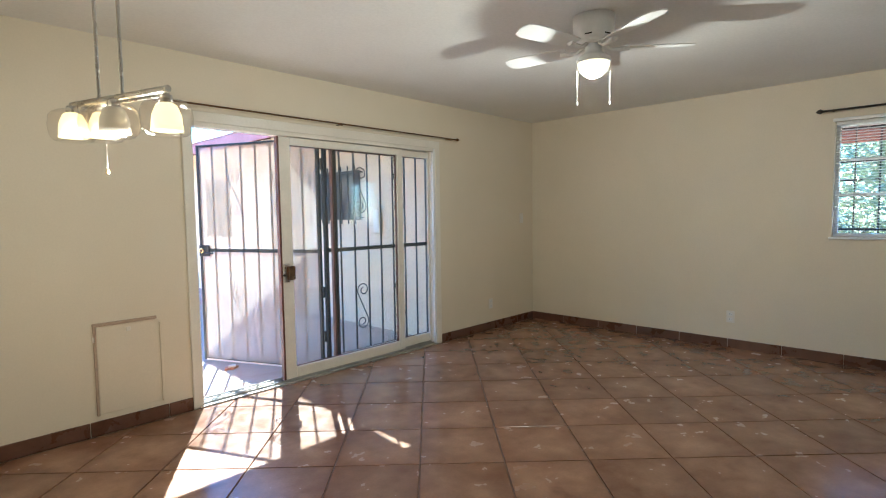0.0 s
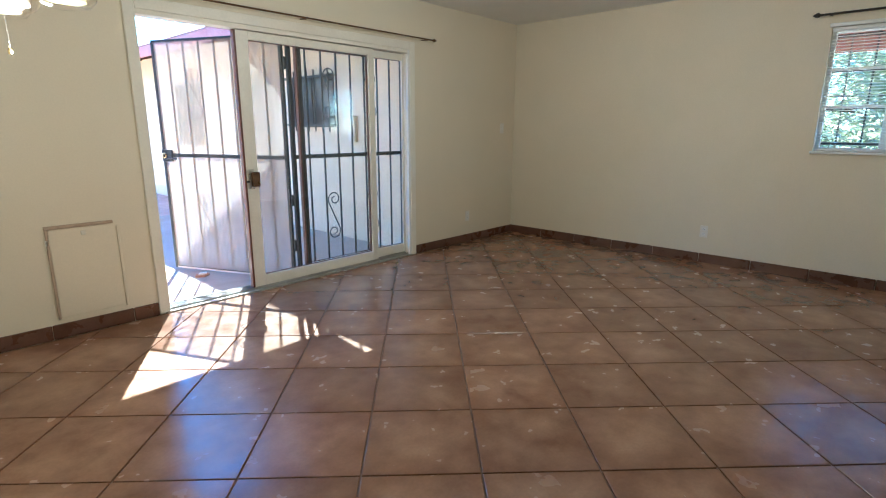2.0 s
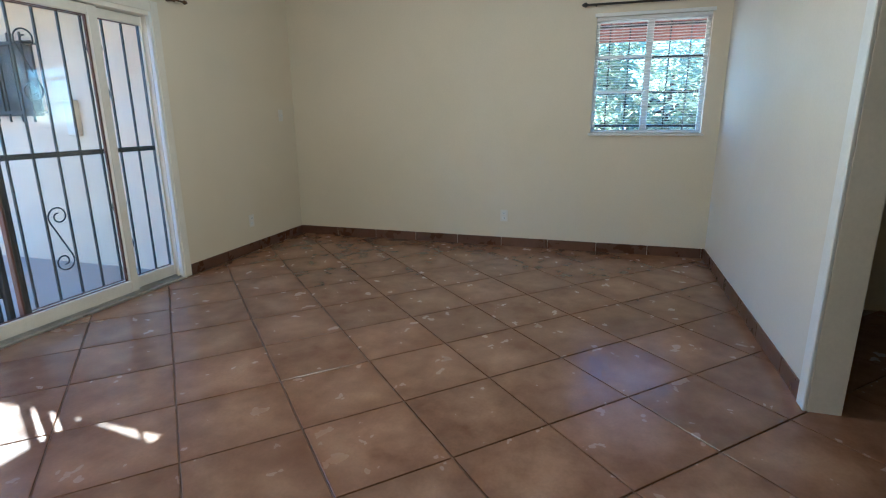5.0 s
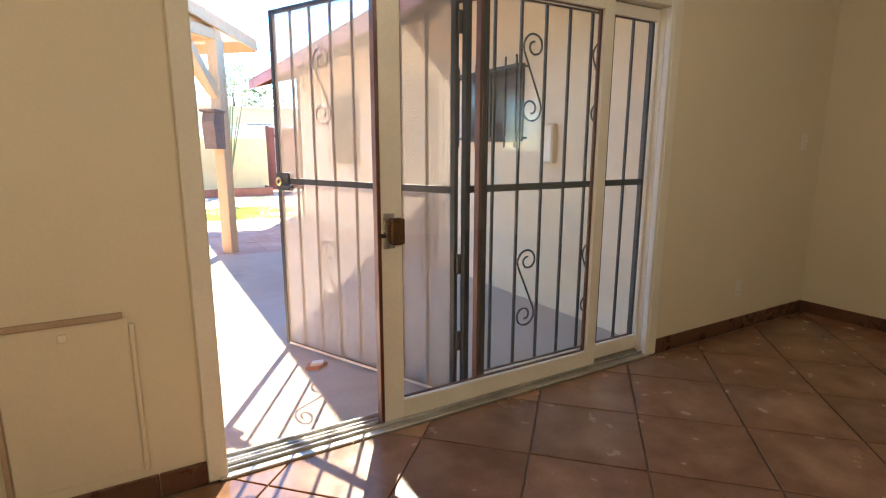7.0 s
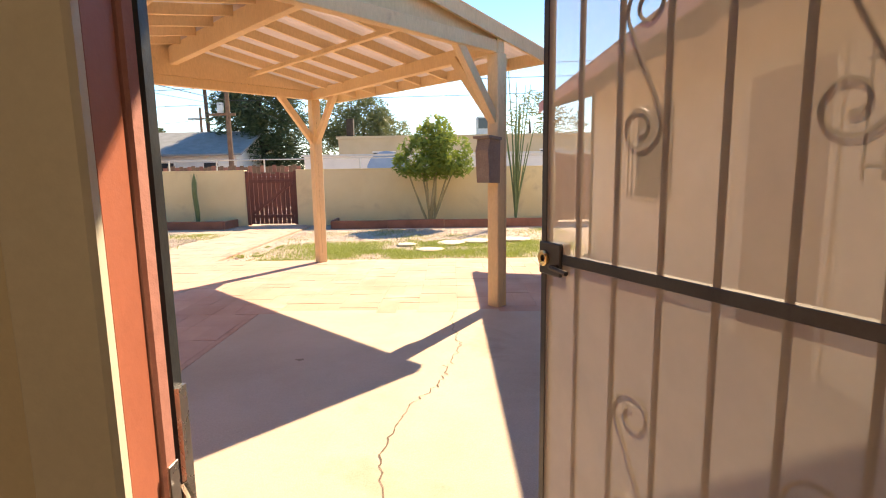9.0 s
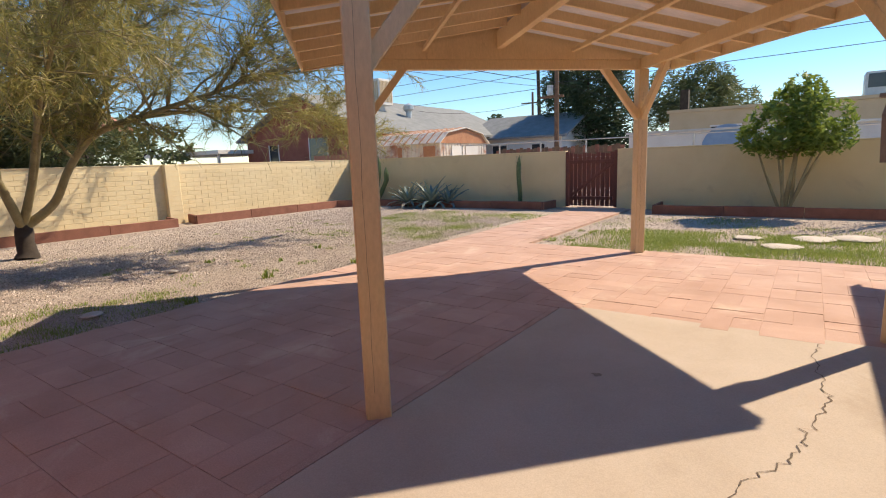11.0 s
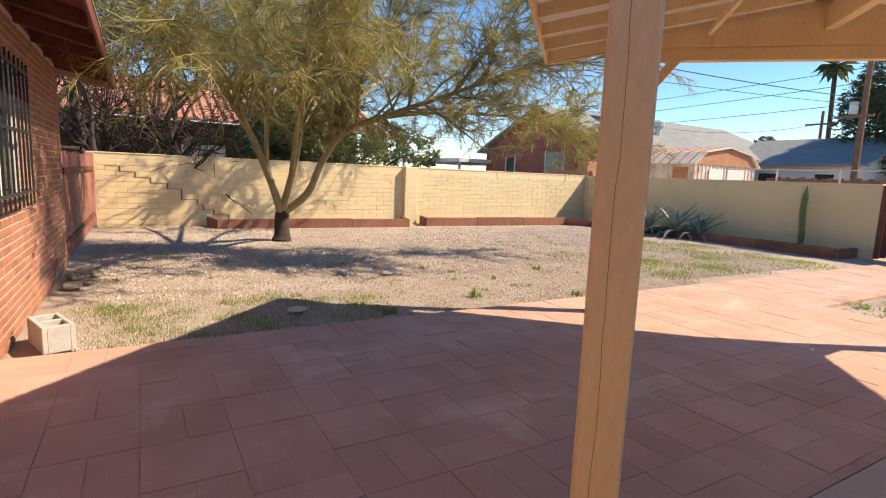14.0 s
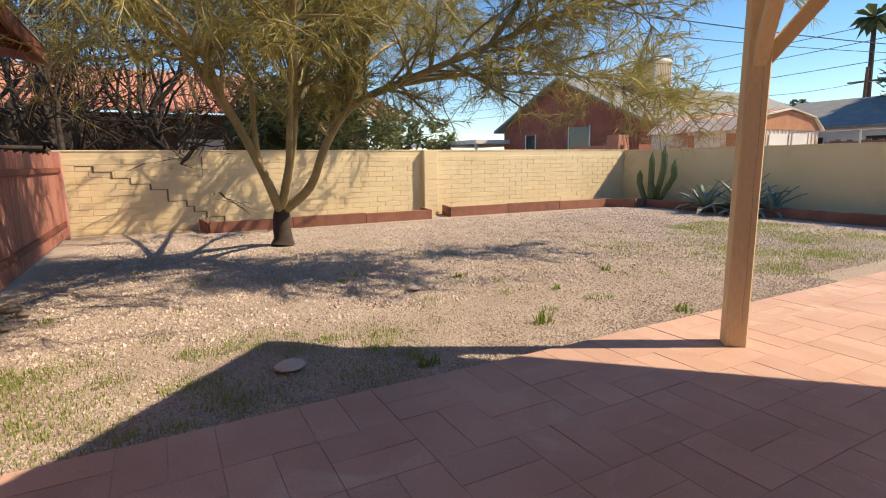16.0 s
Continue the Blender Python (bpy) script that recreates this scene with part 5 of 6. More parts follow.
for n, reg, h, sd, lab in (
        (36000, clumped(-5.4, 0.1, 8.05, 10.2, 1, 0.30, 70), 0.085, 51, "short green grass beyond the paving"),
        (5000, clumped(-5.8, 0.3, 9.8, 12.6, 2, 0.3, 24), 0.06, 52, "thin grass under the wall"),
        (12000, clumped(-11.5, -7.75, 7.6, 12.2, 3, 0.35, 26), 0.07, 53, "patchy grass beside the brick path"),
        (5200, clumped(-9.0, -7.6, 0.5, 3.2, 4, 0.16, 40), 0.055, 54, "sparse weeds in the gravel near the paving"),
        (2600, clumped(-13.0, -8.2, 0.6, 9.5, 5, 0.07, 60), 0.06, 55, "scattered weeds in the gravel"),
        (900, clumped(-7.4, -5.2, 8.2, 10.2, 6, 0.05, 12), 0.06, 56, "weeds growing in the paving joints"),
        (500, clumped(-16.1, -15.8, 8.4, 12.3, 7, 0.12, 8), 0.16, 57, "grass tufts in the planter")):
    tagged(part("grass", blades(n, reg, h * 0.62, 0.003, sd), GRASS), lab, "grass", "", "stuff")
for k, (x, y, h) in enumerate(((-8.07, 4.34, 0.17), (-9.3, 6.3, 0.10), (-7.75, 3.1, 0.12), (-8.9, 5.2, 0.08), (-7.7, 5.6, 0.12), (-9.9, 4.6, 0.08))):
    wd = blades(26, lambda r, x=x, y=y: (r.gauss(x, 0.035), r.gauss(y, 0.035)), h * 0.7, 0.008, 70 + k, 1.1)
    tagged(part("weed", wd, LEAF), "bright green weed growing in the gravel", "weed")

# ---- trees and plants ----
def bend(d, r, amount):
    return (d + Vector((r.gauss(0, amount), r.gauss(0, amount), r.gauss(0, amount)))).normalized()

def grow(r, wood, tips, p, d, length, radius, level, top, kids, lift, wander):
    n = 6 if level < 2 else 4
    pts, rad = [p.copy()], [radius]
    for i in range(n):
        d = bend(d, r, wander)
        d.z += lift
        d.normalize()
        p = p + d * (length / n)
        pts.append(p.copy())
        rad.append(radius * (1 - 0.55 * (i + 1) / n))
    wood.tube(pts, rad, 7 if level < 2 else (5 if level < 3 else 3), False)
    if level >= top:
        tips.append((pts, d))
        return
    for k in range(kids[level]):
        s = r.uniform(0.35, 1.0) if k else 1.0
        i = min(int(s * n), n)
        q = pts[i]
        side = Vector((r.gauss(0, 1), r.gauss(0, 1), r.gauss(0, 0.55))).normalized()
        nd = (d * r.uniform(0.5, 1.0) + side * r.uniform(0.45, 0.95)).normalized()
        grow(r, wood, tips, q, nd, length * r.uniform(0.58, 0.85), rad[i] * 0.72, level + 1, top, kids, lift, wander)
    if level >= 3:
        tips.append((pts, d))

def wisps(r, tips, per, l, w, droop, low=0.5):
    """Fine twigs sprouting along the branch tips, as thin drooping strips."""
    g = Geo()
    for pts, d in tips:
        for _ in range(per):
            i = r.randrange(len(pts))
            p = pts[i] + Vector((r.gauss(0, 0.05), r.gauss(0, 0.05), r.gauss(0, 0.05)))
            dd = (d * 0.7 + Vector((r.gauss(0, 0.7), r.gauss(0, 0.7), r.gauss(0, 0.5)))).normalized()
            if p.z < low + r.uniform(0, 0.7):
                continue
            ln = l * r.uniform(0.5, 1.4)
            sidev = dd.cross(Vector((r.gauss(0, 1), r.gauss(0, 1), r.gauss(0, 1)))).normalized() * w * r.uniform(0.6, 1.3)
            a, b = p + dd * ln * 0.5, p + dd * ln
            b.z -= droop * ln * r.uniform(0, 1)
            k = len(g.v)
            g.v += [tuple(p - sidev), tuple(p + sidev), tuple(a + sidev), tuple(a - sidev), tuple(b)]
            g.f += [(k, k + 1, k + 2, k + 3), (k + 3, k + 2, k + 4)]
    return g

def smooth_line(pts, n=4):
    """A rounded line through the points."""
    q = [Vector(p) for p in pts]
    q = [q[0] * 2 - q[1]] + q + [q[-1] * 2 - q[-2]]
    out = []
    for a, b, c, d in zip(q, q[1:], q[2:], q[3:]):
        for k in range(n):
            t = k / n
            out.append(0.5 * (2 * b + (c - a) * t + (2 * a - 5 * b + 4 * c - d) * t * t + (3 * b - a - 3 * c + d) * t ** 3))
    return out + [q[-2]]

def shoot(r, p, d, length, n, wander, rise):
    pts = [p.copy()]
    for i in range(n):
        d = bend(d, r, wander)
        d.z += rise * (1 - 2.2 * i / n)
        d.normalize()
        p = p + d * (length / n)
        pts.append(p.copy())
    return pts, d

r = random.Random(7)
TREE = Vector((-13.45, 3.37, -0.10))
BOUGHS = (
    (0.075, ((0, -0.02, 0.55), (0.1, -0.28, 1.26), (0.3, -0.69, 2.09), (0.6, -1.24, 2.87), (0.9, -1.98, 3.5), (1.2, -2.7, 4.1), (1.4, -3.3, 4.5))),
    (0.045, ((0.1, -0.3, 1.3), (0.1, -0.33, 1.9), (-0.1, -0.3, 2.8), (-0.2, -0.55, 3.6), (-0.3, -0.8, 4.6), (-0.4, -1.0, 5.3))),
    (0.075, ((0, 0.0, 0.58), (0.1, 0.18, 1.4), (0.2, 0.28, 2.2), (0.2, 0.32, 3.15), (0.2, 0.45, 4.1), (0.1, 0.6, 5.2))),
    (0.08, ((0, 0.02, 0.55), (0.1, 0.46, 0.94), (0.3, 0.69, 1.58), (0.6, 1.06, 2.18), (1.2, 1.8, 2.55), (1.9, 2.7, 2.95), (2.5, 3.8, 3.45), (2.9, 5.0, 3.7))),
    (0.045, ((0.5, 0.95, 2.05), (0.4, 1.3, 2.9), (0.3, 1.7, 3.7), (0.3, 2.2, 4.6), (0.3, 2.7, 5.3))),
    (0.03, ((1.0, 1.6, 2.45), (1.4, 2.5, 2.6), (1.9, 3.6, 2.62), (2.3, 4.9, 2.55), (2.5, 5.9, 2.3))),
    (0.05, ((0.1, 0.15, 1.35), (0.7, 0.1, 2.2), (1.5, 0.0, 2.9), (2.4, -0.1, 3.5), (3.2, -0.2, 3.9))),
    (0.045, ((0.2, 0.28, 2.2), (-0.5, 0.6, 3.0), (-1.2, 0.9, 3.8), (-1.8, 1.2, 4.5))),
    (0.04, ((0.3, -0.69, 2.09), (0.9, -1.0, 2.7), (1.6, -1.6, 3.2), (2.2, -2.4, 3.5))),
    (0.045, ((0.2, 0.28, 2.2), (-0.7, 1.0, 3.0), (-1.5, 1.8, 3.8), (-2.2, 2.6, 4.4))),
    (0.04, ((0.4, 1.2, 2.7), (-0.4, 2.2, 3.4), (-1.2, 3.3, 3.9), (-1.8, 4.4, 4.2))),
    (0.035, ((1.9, 2.7, 2.95), (2.1, 3.2, 3.7), (2.2, 3.9, 4.5), (2.3, 4.6, 5.0))))
LEAN_TO = Vector((9.4, -2.05, 1.3))               # the crown leans out over the yard towards the light
def leaned(q):
    q = Vector(q)
    return TREE + q.lerp(LEAN_TO, min(0.25, 0.085 * max(0.0, q.z - 0.6)) * min(1.0, max(0.0, 1 + 1.5 * q.x)))

tree = thing("tree", "wide green-barked desert tree with fine yellow-green twigs", "tree")
boll = [TREE + Vector(q) for q in ((0.02, -0.02, 0), (0.0, 0.0, 0.12), (0.01, -0.02, 0.3), (-0.01, 0.0, 0.48), (0.0, 0.0, 0.64))]
part("trunk", Geo().tube(boll, [0.20, 0.15, 0.135, 0.14, 0.10], 12, False), BARK_AND_SHADE, tree, "dark rough lower trunk", True)
spray = Geo()
for thick, ring in BOUGHS:
    wood = Geo()
    line = smooth_line([leaned(q) for q in ring])
    m = len(line) - 1
    wood.tube(line, [thick * (1 - 0.8 * k / m) for k in range(m + 1)], 8, False)
    for k in range(int(m * 0.35), m + 1):
        for _ in range(2 if k < m * 0.6 else 3):
            d = (line[k] - line[k - 1]).normalized()
            side = Vector((r.gauss(0, 1), r.gauss(0, 1), r.gauss(0.15, 0.6))).normalized()
            long = r.uniform(0.7, 1.5) * (1 if thick > 0.035 else 0.75)
            pts, e = shoot(r, line[k], (d * 0.75 + side * 0.8).normalized(), long, 6, 0.13, 0.09)
            rad = thick * (1 - 0.8 * k / m) * 0.6
            wood.tube(pts, [max(rad * (1 - 0.75 * i / 6), 0.006) for i in range(7)], 5, False)
            for i in range(2, 7):
                for _ in range(2):
                    side = Vector((r.gauss(0, 1), r.gauss(0, 1), r.gauss(0, 0.7))).normalized()
                    tw, f = shoot(r, pts[i], (e * 0.6 + side * 0.8).normalized(), r.uniform(0.3, 0.75), 4, 0.16, 0.05)
                    wood.tube(tw, [0.007, 0.006, 0.005, 0.0035, 0.002], 3, False)
                    if r.random() < 0.16:
                        continue
                    for _ in range(34):
                        q = r.random() * 3.999
                        a = tw[int(q)].lerp(tw[int(q) + 1], q % 1)
                        if a.z < 1.45 + 0.5 * r.random():
                            continue
                        g = (f * 0.8 + Vector((r.gauss(0, 0.55), r.gauss(0, 0.55), r.gauss(-0.05, 0.5)))).normalized()
                        ln = r.uniform(0.09, 0.26)
                        w = g.cross(Vector((r.gauss(0, 1), r.gauss(0, 1), r.gauss(0, 1)))).normalized() * r.uniform(0.0022, 0.0046)
                        b, c = a + g * ln * 0.5, a + g * ln + Vector((0, 0, -0.2 * ln * r.random()))
                        n = len(spray.v)
                        spray.v += [tuple(a - w), tuple(a + w), tuple(b + w), tuple(b - w), tuple(c)]
                        spray.f += [(n, n + 1, n + 2, n + 3), (n + 3, n + 2, n + 4)]
    part("limb", wood, BARK, tree, "grey-green branching limb", True)
part("crown", spray, TWIG, tree, "airy yellow-green twigs")

r = random.Random(19)
limbs, tips = [], []
for bx, by in ((-19.2, 0.6), (-19.6, 2.6)):
    for k in range(4):
        wood = Geo()
        limbs.append(wood)
        grow(r, wood, tips, Vector((bx, by, -0.1)), Vector((r.gauss(0, 0.5), r.gauss(0, 0.6), 1)).normalized(), 3.4, 0.15, 0, 4, (4, 4, 3, 3), 0.085, 0.2)
mesq = thing("bare_tree", "dark bare gnarled tree behind the garden wall", "tree")
for wood in limbs:
    part("limb", wood, BARK_AND_SHADE, mesq, "", True)
tagged(part("twig_mass", wisps(r, tips, 6, 0.4, 0.009, 0.1, 0.0), BARK_AND_SHADE, mesq), kind="stuff")

def foliage(r, blobs, n, size, squash=0.55):
    """Leaves spread over the shells of uneven lumps, with gaps."""
    g = Geo()
    total = sum(b[3] ** 2 for b in blobs)
    for cx, cy, cz, rad, fz in blobs:
        for _ in range(int(n * rad * rad / total)):
            d = Vector((r.gauss(0, 1), r.gauss(0, 1), r.gauss(0, 1))).normalized()
            q = Vector((cx, cy, cz)) + Vector((d.x, d.y, d.z * fz)) * rad * r.uniform(0.35, 1.0) ** 0.6
            if noise.noise(q * (1.6 / rad)) < -0.12:
                continue
            u = Vector((r.gauss(0, 1), r.gauss(0, 1), r.gauss(0, 0.6))).normalized()
            w = u.cross(Vector((r.gauss(0, 1), r.gauss(0, 1), r.gauss(0, 1)))).normalized()
            s = size * r.uniform(0.6, 1.4)
            k = len(g.v)
            g.v += [tuple(q - u * s), tuple(q + w * s * squash * 0.6), tuple(q + u * s), tuple(q - w * s * squash * 0.6)]
            g.f.append((k, k + 1, k + 2, k + 3))
    return g

def leafy_tree(name, label, x, y, h, blobs, n, size, mat, trunk_r, cat="tree", bark=None, stems=1, seed=1, squash=0.55, foot=-0.15):
    q = random.Random(seed)
    th = thing(name, label, cat)
    w = Geo()
    for k in range(stems):
        tx, ty = (x + q.gauss(0, 0.05), y + q.gauss(0, 0.05)) if stems > 1 else (x, y)
        top = blobs[k % len(blobs)]
        a, b = Vector((tx, ty, foot)), Vector((top[0] + q.gauss(0, 0.1), top[1], top[2]))
        pts = [a + (b - a) * s + Vector((math.sin(s * 3 + k), math.cos(s * 2 + k), 0)) * 0.05 * h * 0.15 for s in (0, 0.25, 0.5, 0.75, 1)]
        w.tube(pts, [trunk_r * f for f in (1, 0.85, 0.7, 0.5, 0.25)], 6, False)
    if stems == 1:
        for bx, by, bz, br, bf in blobs[1:]:
            m = Vector((x, y, h * 0.35))
            w.tube([m, m.lerp(Vector((bx, by, bz)), 0.5) + Vector((0, 0, 0.2)), Vector((bx, by, bz))], [trunk_r * 0.5, trunk_r * 0.35, trunk_r * 0.12], 5, False)
    part("trunk", w, bark or BARK, th, "", True)
    part("crown", foliage(q, blobs, n, size, squash), mat, th)
    return th

# clipped citrus bush in front of the stucco wall
leafy_tree("bush", "round citrus bush with bright green leaves and several stems", -2.72, 13.75, 2.8,
           [(-2.95, 13.7, 1.75, 0.72, 0.9), (-2.3, 13.7, 1.8, 0.72, 0.9), (-2.65, 13.75, 2.15, 0.68, 0.8), (-2.0, 13.7, 1.55, 0.45, 0.8), (-3.3, 13.7, 1.6, 0.45, 0.9), (-2.6, 13.6, 1.5, 0.6, 0.6), (-2.55, 13.8, 2.55, 0.4, 0.9)],
           10500, 0.068, LEAF, 0.04, "bush", BARK, 9, 5)
# shrub behind the block wall
leafy_tree("shrub", "dense olive shrub leaning over the block wall", -17.6, 5.3, 2.4,
           [(-17.6, 5.3, 1.9, 1.15, 0.9), (-17.5, 6.3, 1.9, 1.05, 0.9), (-17.9, 4.5, 2.3, 1.1, 0.9), (-17.6, 5.6, 3.0, 1.1, 0.9), (-17.9, 3.9, 2.0, 0.9, 0.9)], 20000, 0.10, PALELEAF, 0.05, "shrub", BARK, 5, 6, 0.35)
# distant trees
leafy_tree("tree", "tall dark drooping eucalyptus beyond the alley", -17.0, 41, 9,
           [(a, y_, z_ * 0.92, q_ * 1.3, k_) for a, y_, z_, q_, k_ in [(-17, 41, 6.2, 2.4, 1.2), (-19.0, 41, 5.2, 1.7, 1.3), (-15.2, 41, 5.6, 1.9, 1.4), (-16.5, 40, 8.4, 2.2, 1.0), (-14.2, 41, 4.2, 1.6, 1.2), (-18.4, 40.5, 7.4, 1.6, 1.0), (-16.6, 40, 3.4, 1.6, 1.1)]], 24000, 0.28, DARKLEAF, 0.35, "tree", BARK_AND_SHADE, 1, 8, 0.3)
leafy_tree("tree", "pale feathery pepper tree beyond the alley", -9.8, 44, 7,
           [(a, y_, z_, q_ * 1.3, k_) for a, y_, z_, q_, k_ in [(-9.8, 44, 5.0, 2.3, 0.9), (-7.8, 44, 4.6, 1.8, 0.9), (-11.8, 44, 5.2, 1.9, 1.0), (-9.0, 44, 6.4, 1.5, 0.8)]], 16000, 0.24, PALELEAF, 0.25, "tree", BARK_AND_SHADE, 1, 9, 0.3)
leafy_tree("tree", "small green tree behind the neighbour's roof", -36.5, 62, 7, [(-36.5, 62, 5.4, 2.0, 0.9), (-38, 62, 4.6, 1.6, 0.8)], 1400, 0.3, DARKLEAF, 0.2, "tree", BARK_AND_SHADE, 1, 10)
leafy_tree("tree", "yellowish tree behind the far house", -29, 60, 7, [(-29, 60, 4.6, 2.2, 0.8), (-26.5, 60, 4.4, 1.8, 0.8)], 1800, 0.3, PALELEAF, 0.2, "tree", BARK_AND_SHADE, 1, 11)
leafy_tree("tree", "bare-looking tan tree beyond the side gate", 3.4, 36, 7, [(3.4, 36, 4.8, 2.2, 0.9), (5.4, 36, 4.2, 1.8, 0.9)], 1800, 0.25, PALELEAF, 0.2, "tree", BARK_AND_SHADE, 1, 12, 0.25)
leafy_tree("tree", "leafy tree outside the small window", 6.6, -4.2, 4,
           [(6.4, -4.2, 1.9, 1.4, 1.0), (6.8, -2.4, 1.8, 1.3, 1.0), (6.6, -6.2, 1.8, 1.4, 1.0), (6.3, -3.2, 0.6, 1.2, 0.8), (6.3, -5.2, 0.6, 1.2, 0.8), (6.9, -1.0, 1.4, 1.2, 1.0), (7.6, -3.5, 1.2, 1.8, 1.0), (7.6, -6, 1.2, 1.8, 1.0)], 26000, 0.10, WINLEAF, 0.1, "tree", BARK_AND_SHADE, 1, 13)
leafy_tree("hedge_tree", "green tree behind the neighbour's carport", -40, 17, 5, [(-40, 17, 3.4, 2.0, 0.8), (-38, 19, 3.0, 1.6, 0.8)], 1600, 0.28, PALELEAF, 0.2, "tree", BARK_AND_SHADE, 1, 14)

palm = thing("palm_tree", "tall fan palm far beyond the roofs", "palm tree")
part("trunk", Geo().tube([(-29, 58, -0.2), (-28.8, 58, 6), (-29, 58, 13.2)], [0.3, 0.22, 0.2], 8), BARK_AND_SHADE, palm)
pr = random.Random(2)
for k in range(26):
    a, e = k * 2.4, pr.uniform(-0.9, 0.9)
    d = Vector((math.cos(a) * math.cos(e), math.sin(a) * math.cos(e), math.sin(e)))
    sd = d.cross(Vector((0, 0, 1))).normalized()
    p0 = Vector((-29, 58, 13.2))
    part("frond", Geo().poly([p0, p0 + d * 1.1 + sd * 0.5, p0 + d * 1.9 + Vector((0, 0, -0.5)), p0 + d * 1.1 - sd * 0.5]), DARKLEAF, palm)

oc = thing("ocotillo", "tall ocotillo with many thin green wands", "cactus")
orr = random.Random(4)
for k in range(17):
    a, sp, hh = orr.uniform(0, 6.28), orr.uniform(0.1, 0.62), orr.uniform(1.7, 3.2) if k > 5 else orr.uniform(3.3, 4.2)
    pts = [(-0.43 + math.cos(a) * sp * s ** 1.3, 13.8 + math.sin(a) * sp * s ** 1.3 * 0.7, 0.0 + hh * s + 0.03 * math.sin(9 * s + k)) for s in (0, 0.15, 0.3, 0.45, 0.6, 0.75, 0.9, 1)]
    wnd = part("wand", T(pts, [0.024, 0.022, 0.020, 0.018, 0.016, 0.014, 0.012, 0.006], 5), CACTUS, oc)
    lg = Geo()
    for _ in range(110):
        s = orr.uniform(0.12, 1) * 6.999
        i = int(s)
        p = Vector(pts[i]).lerp(Vector(pts[i + 1]), s - i)
        d = Vector((orr.gauss(0, 1), orr.gauss(0, 1), 0.6)).normalized()
        w = d.cross(Vector((0, 0, 1))).normalized() * 0.011
        n0 = len(lg.v)
        lg.v += [tuple(p - w), tuple(p + d * 0.045), tuple(p + w)]
        lg.f.append((n0, n0 + 1, n0 + 2))
    part("leaves", lg, LEAF, wnd)

def column(th, pts, r0, mat, ribs=9):
    g = Geo()
    n = len(pts)
    for i, p in enumerate(pts):
        s = i / (n - 1)
        rr_ = r0 * (0.75 + 0.25 * min(1, s * 4)) * (1 if s < 0.85 else max(0.12, (1 - s) / 0.15))
        for k in range(ribs * 2):
            a = math.pi * k / ribs
            q = rr_ * (1.12 if k % 2 else 0.86)
            g.v.append((p[0] + q * math.cos(a), p[1] + q * math.sin(a), p[2]))
    m = ribs * 2
    for i in range(n - 1):
        for k in range(m):
            g.f.append((i * m + k, i * m + (k + 1) % m, (i + 1) * m + (k + 1) % m, (i + 1) * m + k))
    g.f.append(tuple((n - 1) * m + k for k in range(m)))
    return part("stem", g, mat, th)

op = thing("organ_pipe_cactus", "green columnar cactus with several ribbed arms", "cactus")
for dx, dy, hh, lean in ((0, 0, 1.45, 0.05), (0.28, 0.02, 1.62, 0.12), (-0.26, 0.0, 0.95, -0.16), (0.5, 0.0, 1.25, 0.34), (0.12, -0.15, 0.6, 0.1)):
    column(op, [(-15.0 + dx * 0.5 + (dx * 0.8 + lean * 0.3) * min(1, s * 1.6), 13.85 + dy, -0.05 + hh * s) for s in [i / 14 for i in range(15)]], 0.075, CACTUS)
tc = thing("columnar_cactus", "thin spiny column cactus against the stucco wall", "cactus")
column(tc, [(-9.33 + 0.02 * math.sin(s * 7), 14.12, -0.1 + 1.52 * s) for s in [i / 18 for i in range(19)]], 0.06, CACTUS, 7)
sg, sr = Geo(), random.Random(8)
for _ in range(260):
    a, z = sr.uniform(0, 6.28), sr.uniform(0.1, 1.4)
    p = Vector((-9.33 + 0.066 * math.cos(a), 14.12 + 0.066 * math.sin(a), z))
    d = Vector((math.cos(a), math.sin(a), sr.uniform(-0.3, 0.6))) * 0.035
    sg.poly([p, p + Vector((0.004, 0, 0.012)), p + d])
part("spines", sg, DRYLEAF, tc, "pale spines")

def agave(x, y, n, size, seed, dry):
    th = thing("agave", "blue-grey agave with curved spiky leaves, some dried", "agave")
    q = random.Random(seed)
    for k in range(n):
        a = k * 2.399 + q.uniform(-0.2, 0.2)
        up_ = 1.25 - 1.05 * (k / n)
        l = size * q.uniform(0.75, 1.1)
        d, s_ = Vector((math.cos(a), math.sin(a), 0)), Vector((-math.sin(a), math.cos(a), 0))
        g = Geo()
        prof = [(0, 0.055), (0.2, 0.062), (0.45, 0.058), (0.7, 0.038), (0.9, 0.016), (1.0, 0.002)]
        for t_, w_ in prof:
            e = up_ - 0.5 * t_ * t_ * (1.2 if k > n * 0.6 else 0.4)
            p = Vector((x, y, -0.05)) + d * (l * t_ * math.cos(e)) + Vector((0, 0, l * t_ * math.sin(e) + 0.03))
            w_ *= size / 0.75
            g.v += [tuple(p - s_ * w_ + Vector((0, 0, w_ * 0.35))), tuple(p - Vector((0, 0, 0.012))), tuple(p + s_ * w_ + Vector((0, 0, w_ * 0.35))), tuple(p + Vector((0, 0, 0.012)))]
        for i in range(len(prof) - 1):
            for j in range(4):
                g.f.append((i * 4 + j, i * 4 + (j + 1) % 4, i * 4 + 4 + (j + 1) % 4, i * 4 + 4 + j))
        part("leaf", g, DRYLEAF if k > n - dry else AGAVE, th)
agave(-12.9, 13.3, 26, 0.85, 1, 7)
agave(-12.1, 13.5, 30, 0.95, 2, 2)
agave(-11.5, 13.6, 20, 0.75, 3, 1)

